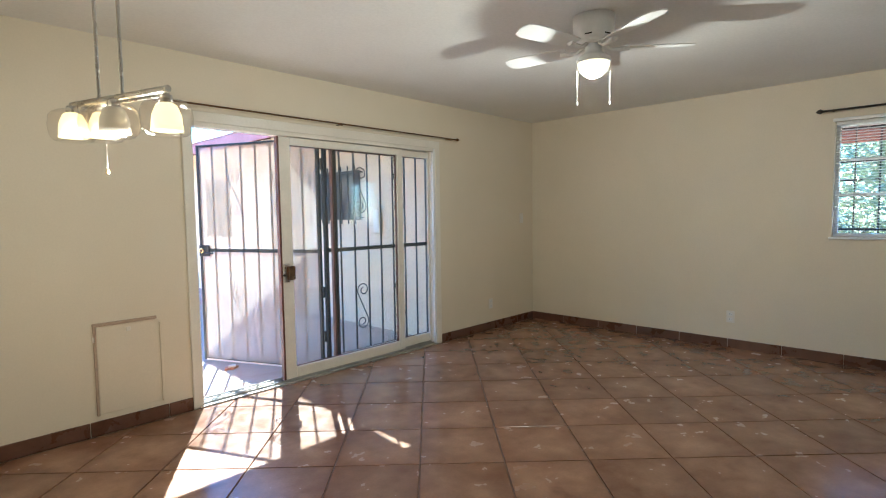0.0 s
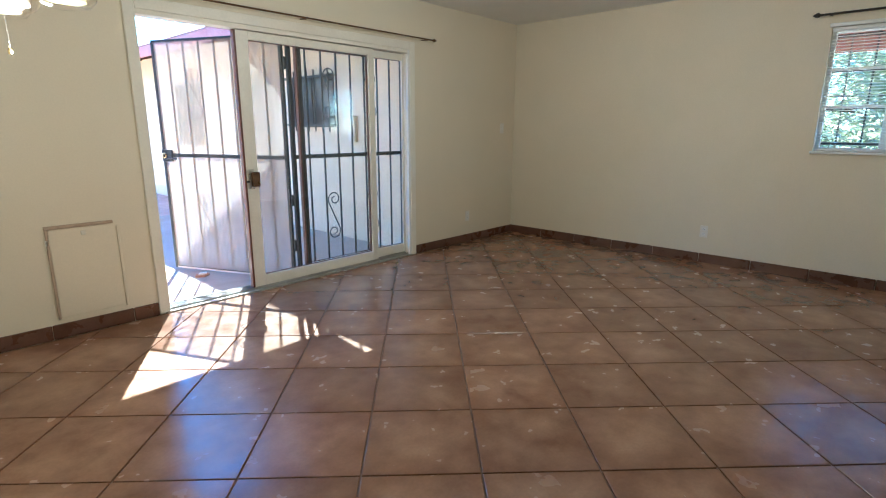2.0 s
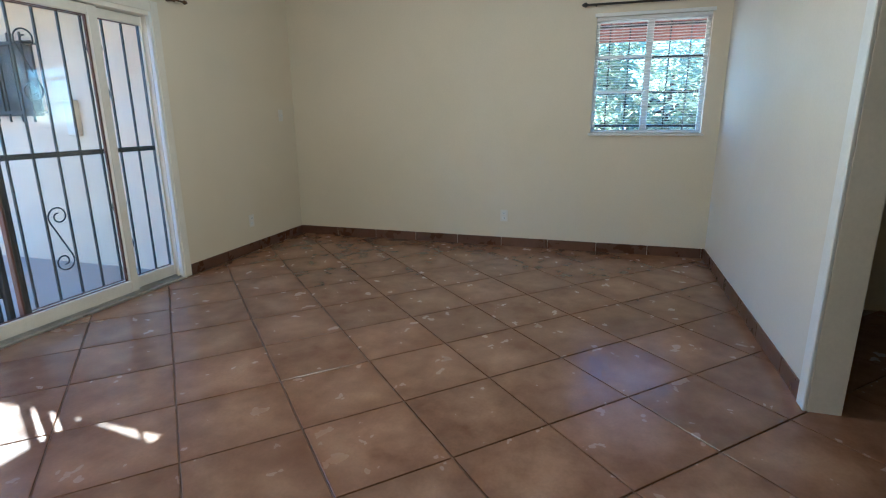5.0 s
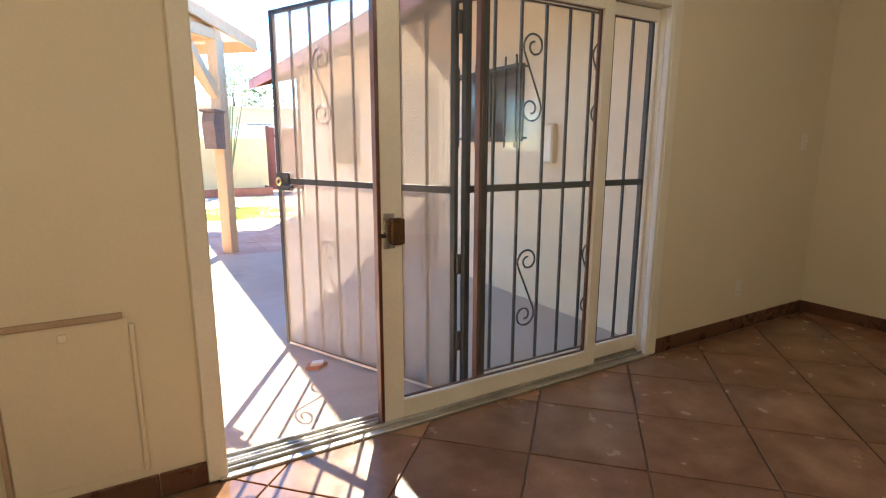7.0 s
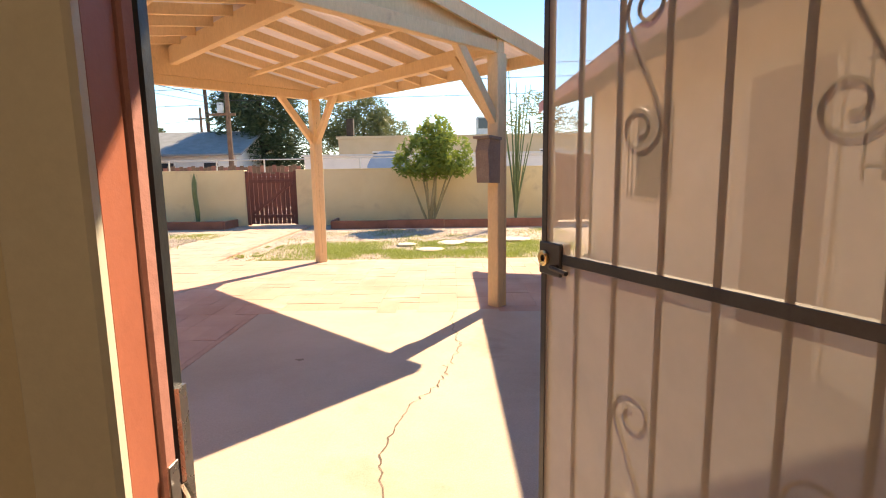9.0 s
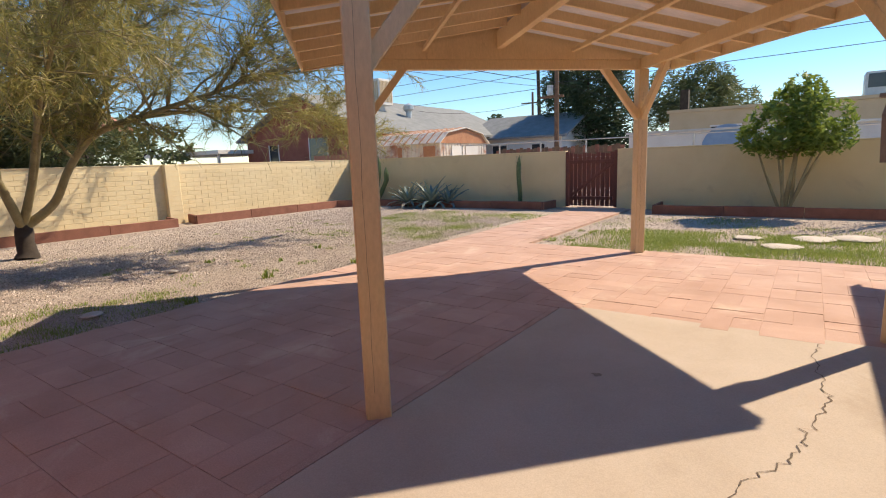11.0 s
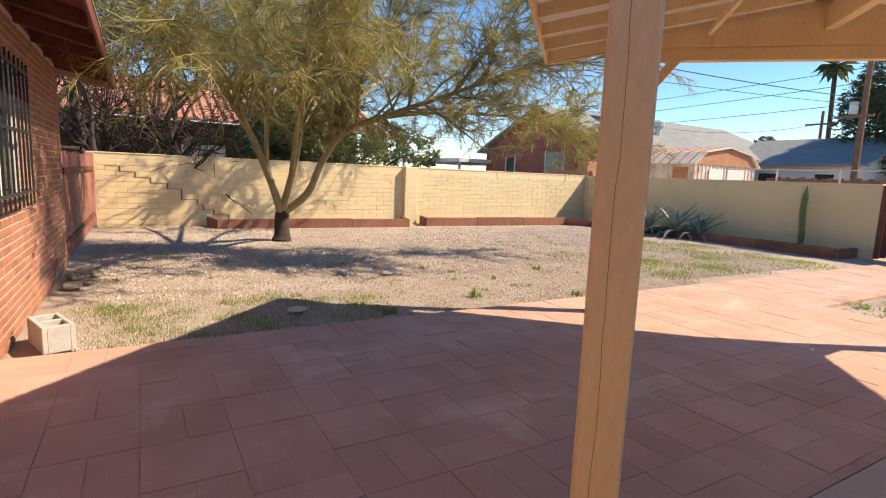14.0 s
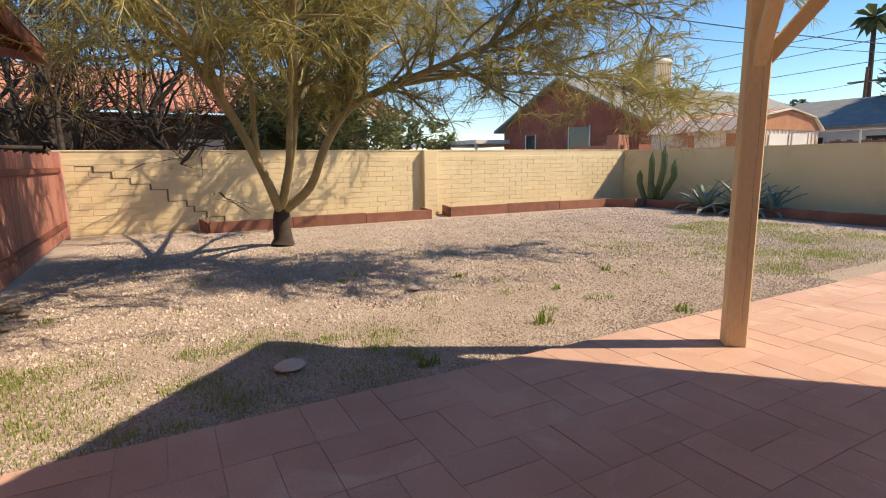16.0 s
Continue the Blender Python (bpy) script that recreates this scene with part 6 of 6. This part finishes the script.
# ---- neighbourhood ----
def gable_house(name, label, x0, x1, y0, y1, eave, ridge, along, wall, roofm, over=0.5, windows=(), siding=0):
    th = thing(name, label, "house")
    w = Geo().box(x0, x1, y0, y1, -0.2, eave)
    if along == "y":
        xm = (x0 + x1) / 2
        for y in (y0 + 0.05, y1 - 0.15):
            w.slab([(x0, y, eave), (x1, y, eave), (xm, y, ridge)], (0, 0.1, 0))
        rs = [[(x0 - over, y0 - over, eave - over * (ridge - eave) / (xm - x0)), (x0 - over, y1 + over, eave - over * (ridge - eave) / (xm - x0)), (xm, y1 + over, ridge), (xm, y0 - over, ridge)],
              [(x1 + over, y0 - over, eave - over * (ridge - eave) / (xm - x0)), (x1 + over, y1 + over, eave - over * (ridge - eave) / (xm - x0)), (xm, y1 + over, ridge), (xm, y0 - over, ridge)]]
    else:
        ym = (y0 + y1) / 2
        for x in (x0 + 0.05, x1 - 0.15):
            w.slab([(x, y0, eave), (x, y1, eave), (x, ym, ridge)], (0.1, 0, 0))
        k = over * (ridge - eave) / (ym - y0)
        rs = [[(x0 - over, y0 - over, eave - k), (x1 + over, y0 - over, eave - k), (x1 + over, ym, ridge), (x0 - over, ym, ridge)],
              [(x0 - over, y1 + over, eave - k), (x1 + over, y1 + over, eave - k), (x1 + over, ym, ridge), (x0 - over, ym, ridge)]]
    wl = part("wall", w, wall, th)
    for q in rs:
        part("roof", Geo().slab(q, (0, 0, 0.14)), roofm, th)
    for fx, a0, a1, z0, z1, mat in windows:
        if fx == "s":
            wn_ = part("window", B(a0, a1, y0 - 0.03, y0, z0, z1), mat, th)
            part("trim", B(a0 - 0.08, a0, y0 - 0.05, y0, z0 - 0.06, z1 + 0.06), OFFWHITE, wn_)
            part("trim", B(a1, a1 + 0.08, y0 - 0.05, y0, z0 - 0.06, z1 + 0.06), OFFWHITE, wn_)
        else:
            part("window", B(x1, x1 + 0.03, a0, a1, z0, z1), mat, th)
    if siding:
        n = int((eave + 0.1) / siding)
        for i in range(n):
            part("board", B(x0 - 0.03, x1 + 0.03, y0 - 0.028, y0 - 0.004, -0.1 + i * siding + 0.015, -0.1 + (i + 1) * siding), wall, th)
        i = 0
        while eave + i * siding < ridge - 0.15:
            z = eave + i * siding
            hw_ = (x1 - x0) / 2 * (1 - (z + siding - eave) / (ridge - eave)) 
            xm = (x0 + x1) / 2
            part("board", B(xm - hw_, xm + hw_, y0 - 0.0, y0 + 0.046, z + 0.015, z + siding), wall, th)
            i += 1
    return th

nh = gable_house("neighbour_house", "red-brown sided house with a grey roof", -34.6, -23.2, 22.7, 41.0, 3.25, 5.7, "y", SIDING, GREYROOF, 0.55,
                 [("s", -32.2, -31.3, 1.6, 2.7, DARKWIN), ("s", -28.2, -26.6, 1.2, 3.0, DARKWIN), ("e", 26, 27.4, 1.5, 2.6, DARKWIN), ("e", 32, 33.6, 1.5, 2.6, DARKWIN)], 0.26)
coolr = thing("evaporative_cooler", "beige evaporative cooler on the neighbour's roof", "cooler")
part("cabinet", B(-27.6, -26.2, 27.2, 28.6, 5.2, 6.9, 0.03), OFFWHITE, coolr)
for i in range(9):
    part("louvre", B(-26.2, -26.17, 27.3 + i * 0.14, 27.38 + i * 0.14, 5.4, 6.75), TANWALL, coolr)
    part("louvre", B(-27.5 + i * 0.14, -27.42 + i * 0.14, 27.17, 27.2, 5.4, 6.75), TANWALL, coolr)
part("duct", B(-27.2, -26.6, 27.6, 28.2, 4.6, 5.2), GALV, coolr)
vent = thing("roof_vent", "galvanised turbine vent on the neighbour's roof", "roof vent")
part("pipe", Geo().lathe([(0.2, 0), (0.2, 0.5)], (-25.6, 29.5, 4.3), 12), GALV, vent)
part("turbine", Geo().lathe([(0.2, 0), (0.38, 0.15), (0.38, 0.4), (0.1, 0.55), (0, 0.56)], (-25.6, 29.5, 4.8), 12), GALV, vent)
lowwall = thing("brick_pier_wall", "low brown brick wall beside the neighbour's house", "wall")
part("wall", B(-25.3, -22.0, 20.4, 20.7, -0.2, 1.85), BRICK, lowwall)
part("pier", B(-22.9, -22.2, 20.2, 20.9, -0.2, 2.3, 0.02), BRICK, lowwall)

sh = thing("garden_shed", "rusty white metal shed with a low gambrel roof", "shed")
SX, SYa, SW = -13.7, 16.3, 3.4
part("body", B(SX - SW, SX, SYa, SYa + SW, -0.2, 2.02), RUST, sh)
for i in range(17):
    part("rib", B(SX - SW + i * 0.2 + 0.02, SX - SW + i * 0.2 + 0.07, SYa - 0.02, SYa, -0.1, 2.0), RUST, sh)
    part("rib", B(SX, SX + 0.02, SYa + i * 0.2 + 0.02, SYa + i * 0.2 + 0.07, -0.1, 2.0), RUST, sh)
prof = [(-0.12, 1.98), (0.45, 2.38), (SW / 2, 2.58), (SW - 0.45, 2.38), (SW + 0.12, 1.98)]
for (a0, z0), (a1, z1) in zip(prof, prof[1:]):
    part("roof_panel", Geo().slab([(SX - SW - 0.1, SYa + a0, z0), (SX + 0.12, SYa + a0, z0), (SX + 0.12, SYa + a1, z1), (SX - SW - 0.1, SYa + a1, z1)], (0, 0, 0.03)), RUST, sh)
    for i in range(10):
        x = SX - SW + i * 0.36
        part("seam", Geo().slab([(x, SYa + a0, z0 + 0.032), (x + 0.04, SYa + a0, z0 + 0.032), (x + 0.04, SYa + a1, z1 + 0.032), (x, SYa + a1, z1 + 0.032)], (0, 0, 0.025)), RUSTY, sh)
part("gable", Geo().slab([(SX, SYa, 2.0), (SX, SYa + 0.45, 2.36), (SX, SYa + SW / 2, 2.55), (SX, SYa + SW - 0.45, 2.36), (SX, SYa + SW, 2.0)], (0.04, 0, 0)), RUSTY, sh)
for a0, a1 in ((0.75, 1.65), (1.75, 2.65)):
    part("door", B(SX + 0.02, SX + 0.045, SYa + a0, SYa + a1, -0.05, 1.88), OFFWHITE, sh)
for x0, x1 in ((SX - 0.75, SX - 0.2), (SX - 2.0, SX - 1.8)):
    part("rust_patch", B(x0, x1, SYa - 0.028, SYa - 0.02, 0.6, 1.9), RUSTY, sh)

gable_house("neighbour_house", "white house with a low grey roof beyond the alley", -24.5, -17.0, 36, 44, 3.0, 4.6, "x", OFFWHITE, GREYROOF, 0.6, [("s", -19.3, -18.3, 1.3, 2.3, DARKWIN), ("s", -22.6, -21.4, 1.3, 2.3, DARKWIN)])
ft = thing("flat_roof_house", "tan flat-roofed house beyond the alley", "house")
part("wall", B(-8.6, 6.5, 30, 40, -0.2, 3.35), TANWALL, ft)
part("parapet", B(-8.7, 6.6, 29.9, 30.15, 3.35, 3.5), TANWALL, ft)
for x in (-6.6, -2.5, 3.0):
    wn_ = part("window", B(x, x + 1.3, 29.96, 30.0, 1.9, 2.55), DARKWIN, ft)
    part("frame", B(x - 0.06, x + 1.36, 29.94, 29.96, 2.55, 2.63), OFFWHITE, wn_)
part("chimney", B(-8.3, -7.9, 31, 31.4, 3.35, 4.6), BARK_AND_SHADE, ft)
ac = thing("rooftop_unit", "pale rooftop air conditioner on the flat roof", "air conditioner")
part("cabinet", B(-0.6, 0.9, 31, 32.4, 3.5, 4.6, 0.03), GALV, ac)
part("grille", B(-0.5, 0.2, 30.97, 31.0, 3.9, 4.5), DARKWIN, ac)
tr = thing("trailer_wall", "long pale metal-sided wall along the alley", "wall")
part("panel", B(-8.4, 5.5, 22, 22.3, -0.2, 2.1), OFFWHITE, tr)
part("roof_edge", B(-8.5, 5.6, 21.9, 22.4, 2.1, 2.18), GALV, tr)
part("blue_panel", Geo().lathe([(0.0, 0), (0.85, 0.0), (0.85, 0.03), (0, 0.03)], sides=20, m=pose(-4.9, 22, 1.45, 90, 0, 0)), BLUE, tr, "round faded blue panel")
tl = thing("tile_roof_house", "neighbour's house with an orange tile roof and dark porch", "house")
part("wall", B(-31, -26.2, -12, 9.6, -0.2, 3.0), TANWALL, tl)
# flat dark sheet: the shade under the porch roof is put into its colour
part("painted_porch_shade", B(-26.2, -26.1, -12, 9.6, -0.1, 2.95), BARK_AND_SHADE, tl)
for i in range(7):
    part("porch_post", B(-24.3, -24.1, -10 + i * 3.1, -9.8 + i * 3.1, -0.2, 2.9), BARK_AND_SHADE, tl)
part("roof", Geo().slab([(-23.8, -12.5, 2.85), (-23.8, 10.2, 2.85), (-29, 10.2, 4.75), (-29, -12.5, 4.75)], (0, 0, 0.1)), TILEROOF, tl)
rest_t = Geo()
for i in range(70):
    y = -12.5 + i * 0.325
    rest_t.tube([(-23.75, y, 2.95), (-29, y, 4.87)], 0.075, 6)
tagged(part("roof_tiles", rest_t, TILEROOF, tl), kind="stuff")
part("porch_window", B(-26.09, -26.05, 2.4, 4.0, 1.0, 2.1), GALV, tl)
cp = thing("carport", "low flat carport behind the neighbour's yard", "carport")
part("roof", B(-44, -34, 20, 27, 2.3, 2.55), OFFWHITE, cp)
for x in (-43.5, -39, -34.5):
    part("post", B(x, x + 0.15, 20.2, 20.35, -0.2, 2.3), OFFWHITE, cp)
part("back_wall", B(-44, -34, 26.5, 26.7, -0.2, 1.7), PLANTER, cp)
bf = thing("board_fence", "weathered grey-brown board fence beyond the alley", "fence")
for i in range(34):
    part("board", B(-15.6 + i * 0.19, -15.42 + i * 0.19, 24, 24.03, -0.2, 1.75 + 0.1 * ((i * 37) % 5) / 5), POLE if i % 3 else PLANTER, bf)
part("rail", B(-15.6, -9.2, 23.96, 24, 1.4, 1.5), POLE, bf)
cf = thing("chain_link_fence", "galvanised chain link fence along the alley", "fence")
for i in range(10):
    x = -12.5 + i * 1.5
    part("post", T([(x, 16.0, -0.2), (x, 16.0, 1.85)], 0.025, 6), GALV, cf)
for z in (1.83, 1.3):
    part("rail", T([(-12.5, 16.0, z), (1.0, 16.0, z)], 0.016, 5), GALV, cf)

pl = thing("power_pole", "brown wooden power pole with a cross arm", "utility pole")
PP = Vector((-15.7, 32, 0))
part("pole", Geo().tube([(PP.x, PP.y, -0.3), (PP.x, PP.y, 8.0)], [0.17, 0.13], 10), POLE, pl)
part("cross_arm", B(PP.x - 1.1, PP.x + 0.5, 31.85, 31.97, 5.0, 5.14), POLE, pl)
part("transformer", Geo().lathe([(0, 0), (0.2, 0), (0.2, 0.6), (0, 0.62)], (PP.x - 0.35, 31.8, 5.15), 10), GALV, pl)
pl2 = thing("power_pole", "thin distant utility pole with a cross arm", "utility pole")
part("pole", Geo().tube([(-23.5, 45, -0.3), (-23.5, 45, 7.2)], [0.14, 0.1], 8), POLE, pl2)
part("cross_arm", B(-24.6, -22.4, 44.95, 45.05, 6.2, 6.32), POLE, pl2)

def wire(a, b, sag, rad):
    a, b = Vector(a), Vector(b)
    pts = [a.lerp(b, s) - Vector((0, 0, 4 * sag * s * (1 - s))) for s in [i / 24 for i in range(25)]]
    th = thing("overhead_cable", "black overhead cable sagging between poles", "cable", "overhead cables")
    part("cable", T(pts, rad, 4), BLACK, th)
wire((PP.x, 32, 5.9), (-21, -1.0, 7.4), 0.5, 0.022)
wire((PP.x, 32, 5.6), (-20, -6.0, 6.0), 0.5, 0.014)
for z, s in ((7.6, 0.5), (6.9, 0.6), (5.9, 0.5)):
    wire((PP.x, 32, z), (45, 30, z + 1.5), s, 0.02)
    wire((PP.x, 32, z - 0.2), (-75, 38, z + 1.0), s, 0.02)
wire((PP.x, 32, 5.1), (-25, 30, 4.8), 0.5, 0.014)
wire((PP.x, 32, 6.0), (-8, 33, 3.9), 0.4, 0.012)

# light in the lit lamps
def bulb(name, at, power, size):
    l = new(name, bpy.data.lights.new(name, "POINT"))
    l.data.energy, l.data.shadow_soft_size, l.data.color = power, size, (1.0, 0.82, 0.60)
    l.location = at
bulb("fan_bulb", (FX, FY, H - 0.355), FAN_W, 0.006)
bulb("pendant_bulb", (-3.35, -1.75, 1.5), PEND_W, 0.06)

# ---- floor tiles, pavers and bricks, piece by piece ----
def clip_ring(ring, a, b, c):
    """Keeps the part of the ring where a*x + b*y <= c."""
    out = []
    for i, p in enumerate(ring):
        q = ring[(i + 1) % len(ring)]
        dp, dq = a * p[0] + b * p[1] - c, a * q[0] + b * q[1] - c
        if dp <= 0:
            out.append(p)
        if dp * dq < 0:
            s = dp / (dp - dq)
            out.append((p[0] + (q[0] - p[0]) * s, p[1] + (q[1] - p[1]) * s))
    return out


floor_ob = bpy.data.objects["floor"]
PITCH, J = 0.4615, 0.0035
TO = (-1.031, -1.442)
c45 = math.sqrt(0.5)
shared = {}
far_tiles = Geo()
for i in range(-16, 17):
    for j in range(-16, 17):
        u0, v0 = i * PITCH, j * PITCH
        ring = []
        for u, v in ((u0 + J, v0 + J), (u0 + PITCH - J, v0 + J), (u0 + PITCH - J, v0 + PITCH - J), (u0 + J, v0 + PITCH - J)):
            ring.append((TO[0] + (u + v) * c45, TO[1] + (v - u) * c45))
        whole = list(ring)
        for a, b, c in ((1, 0, XR - 0.002), (-1, 0, 6.5), (0, 1, -0.032), (0, -1, 5.55)):
            ring = clip_ring(ring, a, b, c) if ring else ring
        if len(ring) < 3:
            continue
        cx, cy = sum(p[0] for p in ring) / len(ring), sum(p[1] for p in ring) / len(ring)
        if cy > -2.2 and cx < XL - 0.1 or cy < YB - 0.1 and not (-3.2 < cx < 0.6):
            continue
        if cx < -4.6 or cy < YB - 0.1:
            far_tiles.prism(ring, -0.008, 0.0, 0.002)
            continue
        if ring == whole:
            if "t" not in shared:
                shared["t"] = Geo().prism([(p[0] - cx, p[1] - cy) for p in ring], -0.008, 0.0, 0.0022).mesh("tile", TILE)
            t = part("tile", shared["t"], TILE, floor_ob)
        else:
            t = part("tile", Geo().prism([(p[0] - cx, p[1] - cy) for p in ring], -0.008, 0.0, 0.0022), TILE, floor_ob)
        t.location = (cx, cy, random.uniform(-0.0006, 0.0004))
tagged(part("tile_rest", far_tiles, TILE, floor_ob), kind="stuff")

# patio of basket-weave pavers round the slab, and the path to the gate
CELL, PJ = 0.412, 0.003
PX0, PY1 = -7.5, 7.98
pav = struct("paving", Geo().box(PX0, SX0 - 0.004, OUT, PY1, -0.3, GZ - 0.003).box(SX0 - 0.004, WX, SY1 + 0.004, PY1, -0.3, GZ - 0.003).box(-7.5, -6.08, PY1, 13.9, -0.3, GZ - 0.003), PJOINT,
             "pink brick pavers laid in basket weave, sandy joints", "paving")
rest, count, shapes = Geo(), 0, {}
rng = random.Random(11)
cells = []
nx, ny = int((WX - PX0) / CELL) + 1, int((13.9 - OUT) / CELL) + 1
for i in range(nx):
    for j in range(ny):
        x, y = PX0 + i * CELL, OUT + 0.01 + j * CELL
        if x + CELL > SX0 - 0.0 and y < SY1 - 0.2 and x > SX0 - CELL * 0.6:
            continue
        if y > PY1 - 0.2 and x > -6.35:
            continue
        if x + CELL > WX + 0.02:
            continue
        cells.append((x, y, (i + j) % 2))
for x, y, o in cells:
    for k in (0, 1):
        a = (x + PJ / 2, x + CELL - PJ / 2, y + k * CELL / 2 + PJ / 2, y + (k + 1) * CELL / 2 - PJ / 2) if o else (x + k * CELL / 2 + PJ / 2, x + (k + 1) * CELL / 2 - PJ / 2, y + PJ / 2, y + CELL - PJ / 2)
        ring = [(a[0], a[2]), (a[1], a[2]), (a[1], a[3]), (a[0], a[3])]
        if x < SX0 < x + CELL and y < SY1:
            ring = clip_ring(ring, 1, 0, SX0 - 0.006)
        if len(ring) < 3:
            continue
        cx, cy = sum(p[0] for p in ring) / len(ring), sum(p[1] for p in ring) / len(ring)
        dz = rng.uniform(-0.0015, 0.0025)
        near = cx < -4.2 and cy < 4.6 or -5.2 < cx < -1.4 and 4.7 < cy < 6.6
        if near and count < 300 and len(ring) == 4:
            w, h = a[1] - a[0], a[3] - a[2]
            key = (round(w, 3), round(h, 3))
            if key not in shapes:
                shapes[key] = Geo().prism([(-w / 2, -h / 2), (w / 2, -h / 2), (w / 2, h / 2), (-w / 2, h / 2)], -0.04, 0, 0.002).mesh("paver", PAVER)
            p = part("paver", shapes[key], PAVER, pav)
            p.matrix_basis = pose(cx, cy, GZ + dz, rng.uniform(-0.25, 0.25), rng.uniform(-0.25, 0.25), rng.uniform(-0.7, 0.7))
            count += 1
        else:
            rest.prism(ring, GZ - 0.04, GZ + dz, 0.002)
tagged(part("paver_rest", rest, PAVER, pav), kind="stuff")

masonry(hw, "brick", face(XL - 0.2, OUT, -0.1, 180), -0.2 + XL - EXW, 2.5, 0.205, 0.0675, 0.013, 0.010, BRICK, (2.6, 4.9, 0.25, 1.75),
        holes=[(XL - 0.2 - HWX1 - 0.05, XL - 0.2 - HWX0 + 0.05, HWZ0 + 0.03, HWZ1 + 0.13)])
masonry(rv, "brick", face(DX0 - 0.035, OUT + 0.006, -0.1, 180), 0.245, 2.5, 0.205, 0.0675, 0.010, 0.009, BRICK, (0, 0.245, 0, 2.5))
masonry(rv2, "brick", face(DX0 - 0.29, OUT + 0.006, -0.1, 180), DX0 - 0.29 - XL + 0.2, 2.5, 0.205, 0.0675, 0.010, 0.009, BRICK, None)
masonry(rv, "brick", face(0.2, OUT + 0.006, -0.1, 180), 0.165, 2.5, 0.205, 0.0675, 0.010, 0.009, BRICK, (0, 0.25, 0, 2.5))
